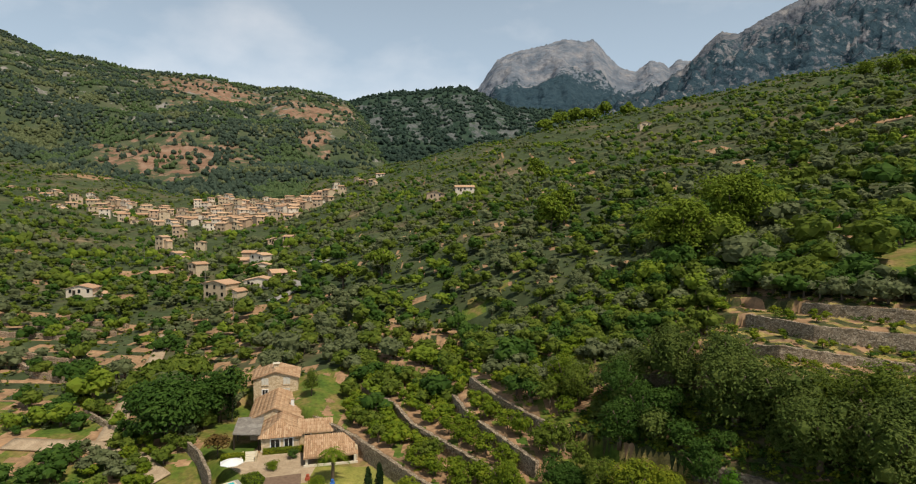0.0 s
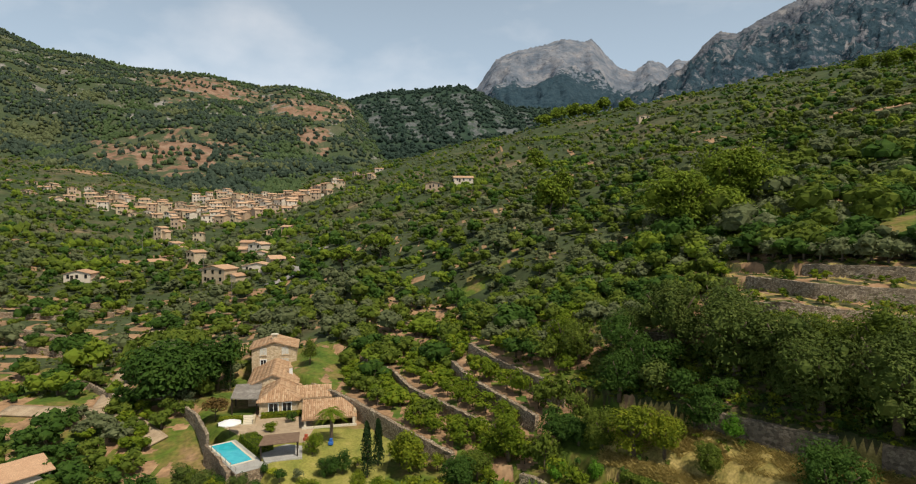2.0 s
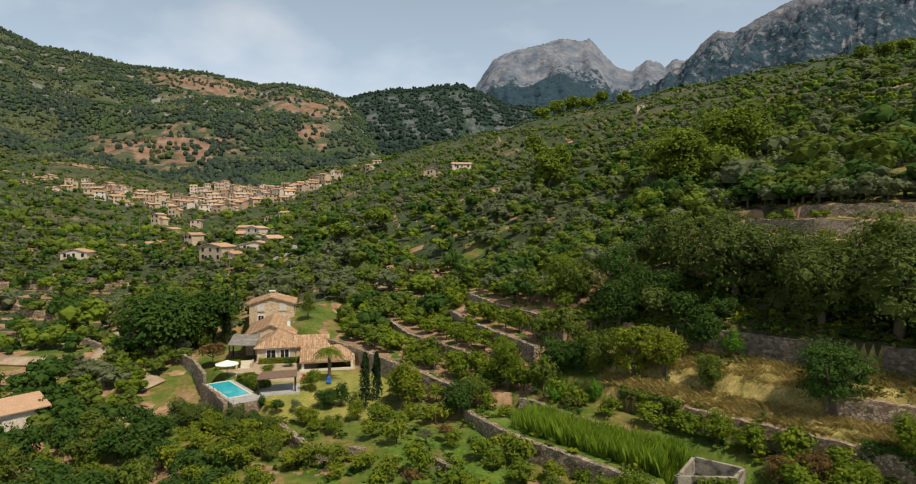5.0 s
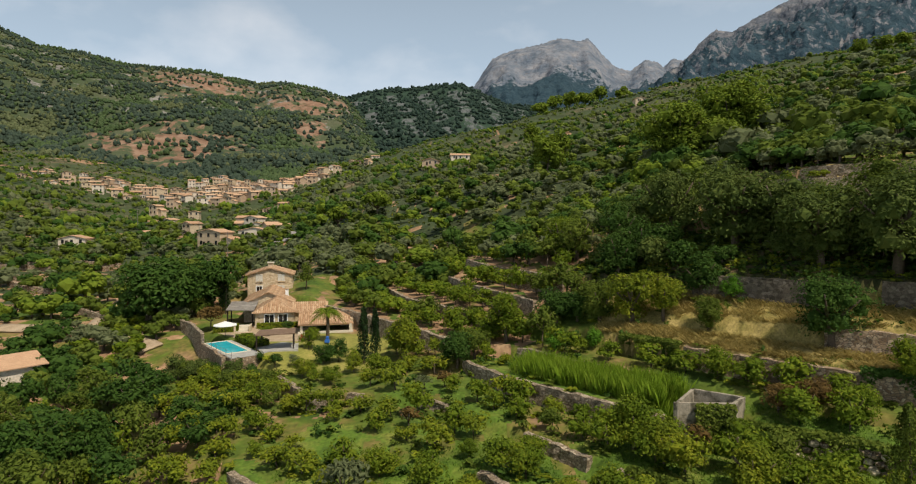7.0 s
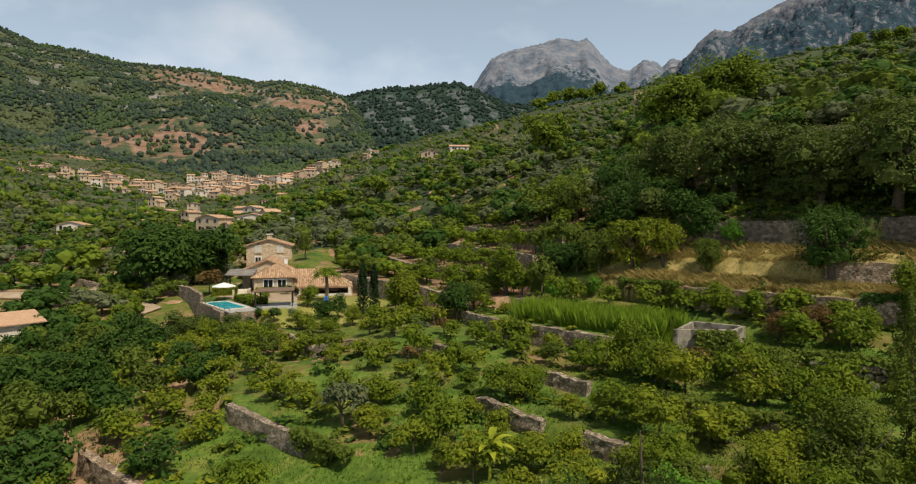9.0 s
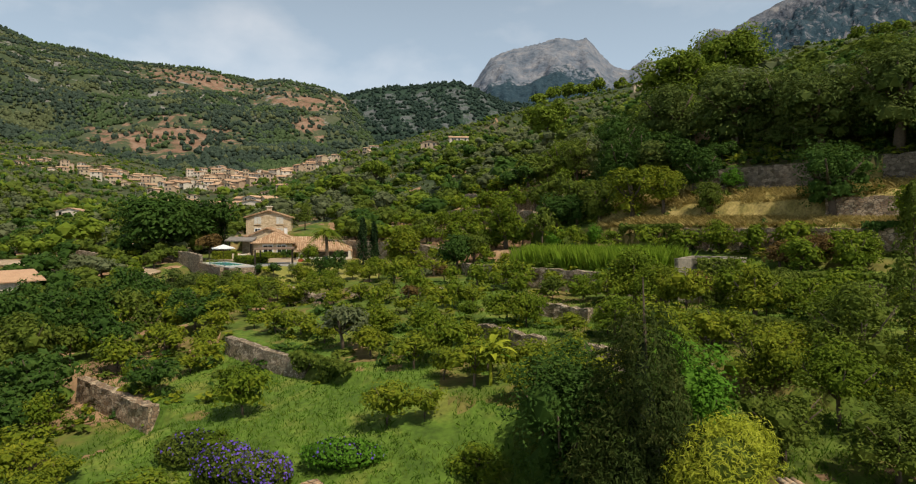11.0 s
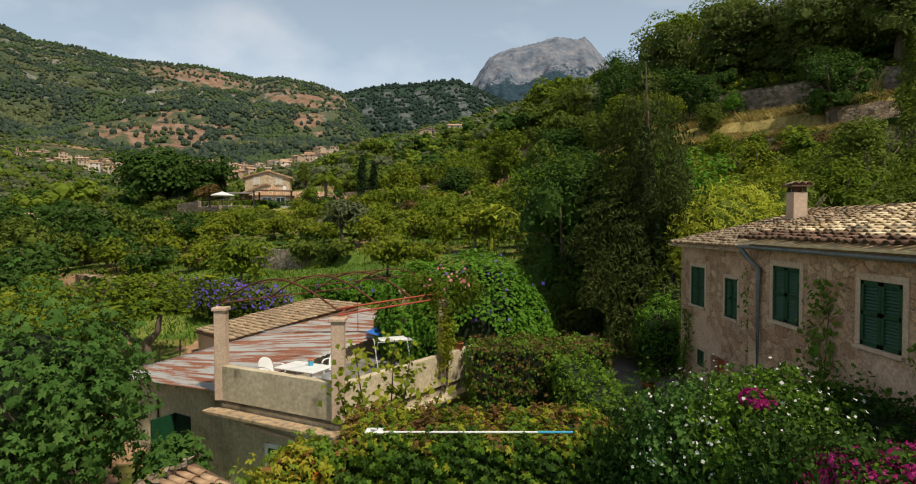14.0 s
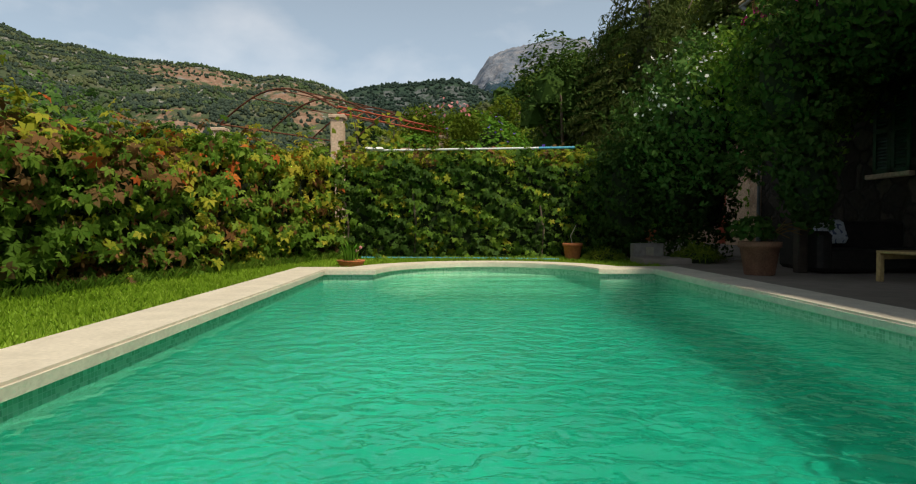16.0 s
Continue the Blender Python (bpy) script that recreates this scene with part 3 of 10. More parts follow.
# ---- far hills ----
def hill(name, label, skyline, y_foot, y_top, z_foot, mats, kind_of, rough=30.0, cols=240, rows=90, seed=1, tau=(-0.9, 0.9), power=1.15):
    """A relief between a foot line and a skyline. skyline: (sideways slope, rise) as seen from the first eye."""
    t = np.linspace(tau[0], tau[1], cols)
    rise = np.interp(t, [p[0] for p in skyline], [p[1] for p in skyline])
    r = np.random.RandomState(seed)
    s = np.linspace(0, 1.25, rows)
    T, S = np.meshgrid(t, s)
    Y = y_foot + (y_top - y_foot) * S
    X = T * Y
    top = 45.5 + y_top * rise
    up = np.where(S < 1, S ** power, 1 - (S - 1) * 1.5)
    Z = z_foot + (top[None, :] - z_foot) * up
    amp = rough * np.clip(S * 3, 0, 1) * np.clip(1.25 - S, 0, 1) * np.where(S >= 0.9, np.clip((1 - S) * 8, 0.05, 1), 1)
    bumps = np.zeros_like(X)
    for k in range(X.shape[0]):
        for j in range(X.shape[1]):
            p = Vector((X[k, j] / 300 + seed * 7.3, Y[k, j] / 300, 0.0))
            bumps[k, j] = noise.ridged_multi_fractal(p, 0.9, 2.2, 6, 1.0, 2.0) - 1.0
    Z = Z + bumps * amp
    Z[rows * 4 // 5 - 1] += r.uniform(-1, 1, cols) * y_top * 0.0012
    V = np.stack((X.ravel(), Y.ravel(), Z.ravel()), 1)
    i = np.arange((cols - 1) * (rows - 1))
    a = (i // (cols - 1)) * cols + i % (cols - 1)
    F = np.stack((a, a + 1, a + cols + 1, a + cols), 1)
    c = V[F].mean(1)
    tt, ss = c[:, 0] / c[:, 1], (c[:, 1] - y_foot) / (y_top - y_foot)
    n = np.cross(V[F[:, 1]] - V[F[:, 0]], V[F[:, 3]] - V[F[:, 0]])
    steep = 1 - np.abs(n[:, 2]) / np.linalg.norm(n, axis=1)
    jit = smooth_noise(c[:, 0], c[:, 1], 120, seed + 20) * 0.5 + smooth_noise(c[:, 0], c[:, 1], 40, seed + 21) * 0.5
    idx = kind_of(tt, ss, steep, jit)
    masks = None
    if isinstance(idx, tuple):
        tv, sv = V[:, 0] / V[:, 1], (V[:, 1] - y_foot) / (y_top - y_foot)
        jv = smooth_noise(V[:, 0], V[:, 1], 120, seed + 20) * 0.5 + smooth_noise(V[:, 0], V[:, 1], 40, seed + 21) * 0.5
        masks = kind_of(tv, sv, 0 * tv, jv)
        idx = np.where(idx[0] > 0.1, 1, np.where(idx[1] > 0.45, 2, 0))
    me = np_mesh(name, V, F, mats, True, idx if masks is None else None)
    if masks is not None:
        for key, m in zip(("red_mask", "grey_mask"), masks):
            me.attributes.new(key, "FLOAT", "POINT").data.foreach_set("value", m.astype(np.float32))
    ob = tagged(new(name, me), label, "mountain", kind="structure")
    return ob, V.reshape(rows, cols, 3), idx.reshape(rows - 1, cols - 1)


def left_kind(tt, ss, steep, jit):
    red = np.full(len(tt), -1.0)
    for t0, s0, wt, ws in ((-0.42, 0.82, 0.11, 0.14), (-0.25, 0.72, 0.07, 0.14), (-0.49, 0.23, 0.13, 0.11), (-0.42, 0.25, 0.09, 0.08), (-0.60, 0.27, 0.03, 0.04), (-0.19, 0.86, 0.03, 0.08), (-0.24, 0.42, 0.03, 0.06)):
        red = np.maximum(red, 1.15 - np.hypot((tt - t0) / wt, (ss - s0) / ws) + 0.25 * jit)
    grey = np.where(ss > 0.4, jit * 1.1 + 0.35 * np.sin(tt * 90 + ss * 14) - 0.18, -1.0)
    grey = np.maximum(grey, 0.6 - np.hypot((tt + 0.27) / 0.10, (ss - 0.93) / 0.08))
    return np.clip(red, -1, 1.2), np.clip(grey, -1, 1)


def hill_material(name, base, red, grey, scale=0.02, relief=(0.06, 6.0)):
    """Scrub with bare red earth and pale rock breaking through where the masks say."""
    mat = bpy.data.materials.new(name)
    mat.use_nodes = True
    nn, ll = mat.node_tree.nodes, mat.node_tree.links
    bs = nn["Principled BSDF"]
    pos = nn.new("ShaderNodeNewGeometry").outputs["Position"]

    def ramp_noise(stops, sc, detail=9):
        n = nn.new("ShaderNodeTexNoise")
        n.inputs["Scale"].default_value, n.inputs["Detail"].default_value, n.inputs["Roughness"].default_value = sc, detail, 0.62
        ll.new(pos, n.inputs["Vector"])
        r = nn.new("ShaderNodeValToRGB")
        while len(r.color_ramp.elements) < len(stops):
            r.color_ramp.elements.new(0.5)
        for e, (p, c) in zip(r.color_ramp.elements, stops):
            e.position, e.color = p, (*c, 1)
        ll.new(n.outputs["Fac"], r.inputs[0])
        return r.outputs[0]

    col = ramp_noise(base, scale)
    for key, stops, sc in (("grey_mask", grey, 0.05), ("red_mask", red, 0.035)):
        at = nn.new("ShaderNodeAttribute")
        at.attribute_name = key
        n = nn.new("ShaderNodeTexNoise")
        n.inputs["Scale"].default_value, n.inputs["Detail"].default_value, n.inputs["Roughness"].default_value = sc, 10, 0.68
        ll.new(pos, n.inputs["Vector"])
        ma = nn.new("ShaderNodeMath")
        ma.operation = "MULTIPLY_ADD"
        ma.inputs[1].default_value, ma.inputs[2].default_value = 5.0, -2.75
        ll.new(n.outputs["Fac"], ma.inputs[0])
        ad = nn.new("ShaderNodeMath")
        ad.operation = "ADD"
        ll.new(at.outputs["Fac"], ad.inputs[0])
        ll.new(ma.outputs[0], ad.inputs[1])
        mr = nn.new("ShaderNodeMapRange")
        mr.inputs[1].default_value, mr.inputs[2].default_value = 0.0, 0.35
        ll.new(ad.outputs[0], mr.inputs[0])
        mx = nn.new("ShaderNodeMix")
        mx.data_type = "RGBA"
        ll.new(mr.outputs[0], mx.inputs[0])
        ll.new(col, mx.inputs[6])
        ll.new(ramp_noise(stops, sc * 1.3), mx.inputs[7])
        col = mx.outputs[2]
    ll.new(col, bs.inputs["Base Color"])
    bs.inputs["Roughness"].default_value, bs.inputs["Specular IOR Level"].default_value = 0.95, 0.1
    nb = nn.new("ShaderNodeTexNoise")
    nb.inputs["Scale"].default_value, nb.inputs["Detail"].default_value = relief[0], 9
    ll.new(pos, nb.inputs["Vector"])
    bp = nn.new("ShaderNodeBump")
    bp.inputs["Strength"].default_value, bp.inputs["Distance"].default_value = 0.8, relief[1]
    ll.new(nb.outputs["Fac"], bp.inputs["Height"])
    ll.new(bp.outputs["Normal"], bs.inputs["Normal"])
    return mat


RED_EARTH = ((0.3, (0.13, 0.082, 0.055)), (0.5, (0.23, 0.140, 0.095)), (0.7, (0.31, 0.225, 0.165)))
PALE_ROCK = ((0.3, (0.12, 0.115, 0.105)), (0.5, (0.21, 0.20, 0.185)), (0.7, (0.30, 0.28, 0.255)))
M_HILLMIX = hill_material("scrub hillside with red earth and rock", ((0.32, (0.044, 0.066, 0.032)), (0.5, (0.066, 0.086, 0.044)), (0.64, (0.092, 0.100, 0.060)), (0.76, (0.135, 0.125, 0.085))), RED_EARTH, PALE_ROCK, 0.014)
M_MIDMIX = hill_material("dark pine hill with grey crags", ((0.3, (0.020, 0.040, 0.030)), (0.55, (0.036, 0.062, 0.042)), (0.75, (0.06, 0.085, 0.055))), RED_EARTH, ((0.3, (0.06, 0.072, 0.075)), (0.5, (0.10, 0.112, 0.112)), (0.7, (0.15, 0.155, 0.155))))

# Blue of the far rock and forest colours paints in distance haze.
HAZY_FOREST = ((0.3, (0.020, 0.042, 0.060)), (0.55, (0.032, 0.060, 0.080)), (0.75, (0.055, 0.082, 0.100)))
M_PEAK = hill_material("limestone above forest with haze blue", ((0.32, (0.085, 0.112, 0.152)), (0.48, (0.155, 0.178, 0.218)), (0.60, (0.22, 0.228, 0.255)), (0.72, (0.30, 0.285, 0.29))), HAZY_FOREST, ((0.3, (0.09, 0.10, 0.13)), (0.5, (0.15, 0.155, 0.18)), (0.7, (0.20, 0.195, 0.205))), 0.010, (0.012, 60.0))
M_RIDGE = hill_material("limestone crest, dark scrub and scree with haze tint", ((0.32, (0.055, 0.07, 0.095)), (0.48, (0.12, 0.13, 0.155)), (0.60, (0.19, 0.19, 0.205)), (0.72, (0.27, 0.255, 0.25))), HAZY_FOREST, ((0.3, (0.07, 0.085, 0.10)), (0.5, (0.13, 0.14, 0.16)), (0.7, (0.18, 0.185, 0.20))), 0.012, (0.016, 55.0))

HILL_L, HL_V, HL_K = hill("hill_left", "wooded hillside with red earth cliffs and pale rock", ((-1.3, 0.50), (-0.87, 0.362), (-0.773, 0.325), (-0.69, 0.286), (-0.61, 0.273), (-0.536, 0.254), (-0.408, 0.242), (-0.324, 0.222), (-0.285, 0.227), (-0.221, 0.212), (-0.184, 0.200), (-0.15, 0.165), (-0.11, 0.11), (-0.05, 0.07), (0.2, 0.02)),
                          640, 1900, 55, (M_HILLMIX,), left_kind, rough=34, seed=2, tau=(-1.3, 0.15))
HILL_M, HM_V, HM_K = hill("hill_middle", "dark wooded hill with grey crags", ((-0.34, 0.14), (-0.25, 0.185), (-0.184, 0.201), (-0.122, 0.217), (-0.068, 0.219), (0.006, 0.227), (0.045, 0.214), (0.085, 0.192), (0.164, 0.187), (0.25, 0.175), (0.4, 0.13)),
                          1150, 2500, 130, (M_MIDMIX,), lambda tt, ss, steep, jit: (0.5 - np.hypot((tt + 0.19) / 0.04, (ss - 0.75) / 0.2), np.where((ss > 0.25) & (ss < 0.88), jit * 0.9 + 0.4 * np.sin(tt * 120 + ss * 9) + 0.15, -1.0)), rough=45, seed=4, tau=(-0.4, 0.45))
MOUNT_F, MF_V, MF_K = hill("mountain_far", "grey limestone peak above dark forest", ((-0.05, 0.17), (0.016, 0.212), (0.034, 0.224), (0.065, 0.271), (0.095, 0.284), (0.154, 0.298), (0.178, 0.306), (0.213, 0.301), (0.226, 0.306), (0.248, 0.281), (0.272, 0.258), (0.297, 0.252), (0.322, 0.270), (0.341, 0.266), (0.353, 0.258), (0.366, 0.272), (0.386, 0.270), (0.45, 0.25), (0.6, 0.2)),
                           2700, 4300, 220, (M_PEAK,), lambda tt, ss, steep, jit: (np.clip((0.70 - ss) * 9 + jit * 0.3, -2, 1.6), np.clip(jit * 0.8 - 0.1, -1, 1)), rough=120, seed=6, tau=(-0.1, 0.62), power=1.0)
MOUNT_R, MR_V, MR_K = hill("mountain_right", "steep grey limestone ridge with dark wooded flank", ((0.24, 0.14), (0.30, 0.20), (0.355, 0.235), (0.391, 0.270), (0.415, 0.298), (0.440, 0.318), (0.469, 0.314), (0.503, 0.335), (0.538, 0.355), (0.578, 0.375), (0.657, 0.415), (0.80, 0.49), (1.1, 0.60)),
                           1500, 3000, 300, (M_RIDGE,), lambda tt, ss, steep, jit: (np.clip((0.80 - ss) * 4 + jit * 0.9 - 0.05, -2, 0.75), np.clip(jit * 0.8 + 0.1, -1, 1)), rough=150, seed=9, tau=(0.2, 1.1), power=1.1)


# ---- foliage ----
def crown_cards(n, size, seed, lobes=7, flat=0.8, aspect=0.55, inner=0.25, spread=0.55, tall=1.0, lift=0.65):
    """n leaf sprays on a lumpy crown about 1 in radius. Returns verts of n diamonds."""
    r = np.random.RandomState(seed)
    cen = r.normal(size=(lobes, 3))
    cen /= np.linalg.norm(cen, axis=1)[:, None]
    cen *= spread * r.uniform(0.5, 1.0, (lobes, 1))
    cen[:, 2] *= flat
    rad = r.uniform(0.32, 0.58, lobes)
    k = r.randint(0, lobes, n)
    d = r.normal(size=(n, 3))
    d /= np.linalg.norm(d, axis=1)[:, None]
    d[:, 2] = np.where(d[:, 2] < -0.5, -d[:, 2], d[:, 2])
    p = cen[k] + d * rad[k][:, None] * (1 - inner * r.rand(n, 1) ** 2) * np.array((1, 1, flat))
    p = p * np.array((1, 1, tall))
    nrm = d + np.array((0, 0, lift)) + r.normal(size=(n, 3)) * 0.55
    nrm /= np.linalg.norm(nrm, axis=1)[:, None]
    ax = np.cross(nrm, r.normal(size=(n, 3)))
    ax /= np.linalg.norm(ax, axis=1)[:, None] + 1e-9
    bx = np.cross(nrm, ax)
    L = size * r.uniform(0.6, 1.3, (n, 1))
    W = L * aspect
    bend = nrm * L * 0.25
    q = np.stack((p - ax * L, p + bx * W - bend * 0.4, p + ax * L, p - bx * W - bend * 0.4), 1)
    return q.reshape(-1, 3)


def crown_tris(n, size, seed, lobes=7, flat=0.8, aspect=0.55, inner=0.25, spread=0.55, tall=1.0, lift=0.65, heart=0.80, sides=5):
    """The same crown as loose triangles, each lobe filled with a dense heart."""
    q = crown_cards(n, size, seed, lobes, flat, aspect, inner, spread, tall, lift).reshape(-1, 4, 3)
    cards = q[:, [0, 1, 2, 0, 2, 3]].reshape(-1, 3)
    r = np.random.RandomState(seed)
    cen = r.normal(size=(lobes, 3))
    cen /= np.linalg.norm(cen, axis=1)[:, None]
    cen *= spread * r.uniform(0.5, 1.0, (lobes, 1))
    cen[:, 2] *= flat
    rad = r.uniform(0.32, 0.58, lobes)
    T = []
    for c, R in zip(cen, rad * heart):
        th = 2 * np.pi * (np.arange(sides) + r.rand()) / sides
        low = c + np.stack((np.cos(th), np.sin(th), 0 * th - 0.6 * flat), 1) * R * r.uniform(0.75, 0.95, (sides, 1))
        mid = c + np.stack((np.cos(th + 0.5), np.sin(th + 0.5), 0 * th + 0.35 * flat), 1) * R * r.uniform(0.85, 1.05, (sides, 1))
        top = c + np.array((0, 0, R * flat))
        for i in range(sides):
            j = (i + 1) % sides
            T += [low[i], low[j], mid[i], low[j], mid[j], mid[i], mid[i], mid[j], top]
    return np.concatenate((cards, np.array(T) * np.array((1, 1, tall))))


def clump(seed, lobes=3, sides=6):
    """A small crown for far woods: uneven lobes about 1 in radius, as loose triangles."""
    r = np.random.RandomState(seed)
    T = []
    for k in range(lobes):
        a = 2 * np.pi * (k + r.rand() * 0.6) / lobes
        c = np.array((np.cos(a) * 0.42, np.sin(a) * 0.42, r.uniform(-0.25, 0.3))) if lobes > 1 else np.zeros(3)
        R = r.uniform(0.42, 0.66) if lobes > 1 else 0.95
        th = 2 * np.pi * (np.arange(sides) + r.rand()) / sides
        low = c + np.stack((np.cos(th), np.sin(th), 0 * th - 0.75), 1) * R * r.uniform(0.7, 1.1, (sides, 1))
        mid = c + np.stack((np.cos(th + 0.4), np.sin(th + 0.4), 0 * th + 0.25), 1) * R * r.uniform(0.75, 1.2, (sides, 1))
        top = c + np.array((r.uniform(-0.15, 0.15), r.uniform(-0.15, 0.15), R * r.uniform(0.95, 1.25)))
        for i in range(sides):
            j = (i + 1) % sides
            T += [low[i], low[j], mid[i], low[j], mid[j], mid[i], mid[i], mid[j], top]
    return np.array(T)


def quads(nv):
    return np.arange(nv).reshape(-1, 4)


def scatter(name, label, mat, pos, height, width, template, category="trees", trunk=True, kind="stuff", corners=4):
    """One mesh of many crowns; each one turned and sized."""
    r = np.random.RandomState(len(pos) + 5)
    n, m = len(pos), len(template[0])
    pick = r.randint(0, len(template), n)
    ang = r.uniform(0, 6.28, n)
    base = np.stack([template[i] for i in range(len(template))])[pick]
    c, s = np.cos(ang)[:, None], np.sin(ang)[:, None]
    x = (base[:, :, 0] * c - base[:, :, 1] * s) * width[:, None]
    y = (base[:, :, 0] * s + base[:, :, 1] * c) * width[:, None]
    z = (base[:, :, 2] + 0.95) * height[:, None] * 0.5
    V = np.stack((x + pos[:, 0:1], y + pos[:, 1:2], z + pos[:, 2:3]), 2).reshape(-1, 3)
    F = np.arange(len(V)).reshape(-1, corners)
    mats = [mat]
    idx = np.zeros(len(F), int)
    if trunk:
        w = width * 0.06
        h = height * 0.55
        P = np.zeros((n, 8, 3))
        for j, (dx, dy) in enumerate(((-1, -1), (1, -1), (1, 1), (-1, 1))):
            P[:, j] = pos + np.stack((dx * w, dy * w, -0.3 + 0 * w), 1)
            P[:, j + 4] = pos + np.stack((dx * w * 0.6, dy * w * 0.6, h), 1)
        side = np.array(((0, 1, 5, 4), (1, 2, 6, 5), (2, 3, 7, 6), (3, 0, 4, 7)))
        side = side if corners == 4 else np.concatenate((side[:, :3], side[:, [0, 2, 3]]))
        TF = (np.arange(n)[:, None, None] * 8 + side[None]).reshape(-1, corners) + len(V)
        V = np.concatenate((V, P.reshape(-1, 3)))
        F = np.concatenate((F, TF))
        idx = np.concatenate((idx, np.ones(len(TF), int)))
        mats.append(M_BARK)
    ob = new(name, np_mesh(name, V, F, mats, False, idx))
    return tagged(ob, label, category, kind=kind)


RNG = np.random.RandomState(77)


def fan_points(n, y0, y1, t0, t1, rng=RNG, power=1.0):
    y = (y0 ** power + (y1 ** power - y0 ** power) * rng.rand(n)) ** (1 / power)
    x = y * rng.uniform(t0, t1, n)
    return x, y


FAR_T = [clump(100 + k, 2, 5) for k in range(10)]
MID_T = [crown_tris(120, 0.125, 200 + k, 9, 0.85, 0.65) for k in range(6)]
MID2_T = [crown_tris(38, 0.20, 215 + k, 6, 0.85, 0.7, heart=0.9) for k in range(6)]
BACK_T = [crown_tris(13, 0.28, 230 + k, 5, 0.85, 0.75, heart=1.0) for k in range(6)]

VILLAGE = lambda x, y: (np.hypot((x + 196) / 85, (y - 552) / 90) < 1.0) & (smooth_noise(x, y, 14, 34) < 0.25)
# woods on the valley floor and the right slope
x, y = fan_points(17000, 105, 1000, -0.81, 0.81, power=1.2)
u = x + 25 + 0.35 * y
keep = ~VILLAGE(x, y) & (np.hypot((x + 34) / 13, (y - 106) / 27) > 1) & ~((x / y < -0.48) & (y < 210) & (RNG.rand(len(x)) < 0.5)) & ((smooth_noise(x, y, 35, 31) + RNG.uniform(-1, 1, len(x)) * 0.8 + 1.0 * ((x / y > 0.5) & (y < 260))) > -0.72)
x, y, u = x[keep], y[keep], u[keep]
pos = np.stack((x, y, land(x, y) - 0.3), 1)
kind = smooth_noise(x, y, 70, 33) + RNG.uniform(-1, 1, len(x)) * 0.8
size = RNG.uniform(2.6, 6.6, len(x)) * np.where(RNG.rand(len(x)) < 0.12, 1.5, 1.0) * (1 - 0.25 * ease(y, 300, 700)) * np.where(x / y > -0.12, 0.86 + 0.45 * (1 - ease(y, 170, 260)) * (x / y > 0.3), 1.0)
wide = size * RNG.uniform(0.46, 0.64, len(x))
for nm, lab, mat, sel in (("olive_grove", "grey-green olive trees on the terraced slope", M_OLIVE, kind < -0.35), ("mixed_wood", "mixed green trees of the valley", M_WOOD, (kind >= -0.35) & (kind < 0.35)),
                          ("carob_wood", "dark carob and oak trees", M_DARK, (kind >= 0.35) & (kind < 0.95)), ("pine_wood", "bright green pines on the slope", M_PINE, kind >= 0.95)):
    for z, tmpl in ((sel & (y < 150), MID_T), (sel & (y >= 150) & (y < 235), MID2_T), (sel & (y >= 235) & (y < 330), BACK_T), (sel & (y >= 330), FAR_T)):
        if z.any():
            scatter(nm, lab, mat, pos[z], size[z], wide[z], tmpl, trunk=tmpl is MID_T, corners=3)


# low scrub between the trees
x2, y2 = fan_points(11000, 110, 420, -0.85, 0.85, power=1.3)
k2 = ~VILLAGE(x2, y2) & (np.hypot((x2 + 31) / 17, (y2 - 100) / 28) > 1) & (smooth_noise(x2, y2, 22, 36) + RNG.uniform(-1, 1, len(x2)) * 0.7 > -0.6)
x2, y2 = x2[k2], y2[k2]
LOW_T = [crown_cards(7, 0.50, 350 + k, 3, 0.8, 0.8, lift=0.6) for k in range(8)]
pos2 = np.stack((x2, y2, land(x2, y2) - 0.25), 1)
half = RNG.rand(len(x2))
for lab, mat, z in (("low green scrub on the slopes", M_WOOD, half < 0.45), ("low grey-green scrub on the slopes", M_OLIVE, (half >= 0.45) & (half < 0.8)), ("low yellow-green scrub on the slopes", M_LEMON, half >= 0.8)):
    scatter("scrub", lab, mat, pos2[z], RNG.uniform(0.6, 1.6, z.sum()), RNG.uniform(0.5, 1.2, z.sum()), LOW_T, "scrub", trunk=False)


def on_hill(V, K, n, rng, allow=(0,), thin_rock=0.15, s_max=0.82):
    rows, cols = K.shape
    i, j = rng.randint(0, int(rows * s_max), n), rng.randint(0, cols, n)
    ok = np.isin(K[i, j], allow) | (rng.rand(n) < thin_rock)
    i, j = i[ok], j[ok]
    a, b = rng.rand(len(i), 1), rng.rand(len(i), 1)
    return V[i, j] * (1 - a) * (1 - b) + V[i, j + 1] * (1 - a) * b + V[i + 1, j] * a * (1 - b) + V[i + 1, j + 1] * a * b


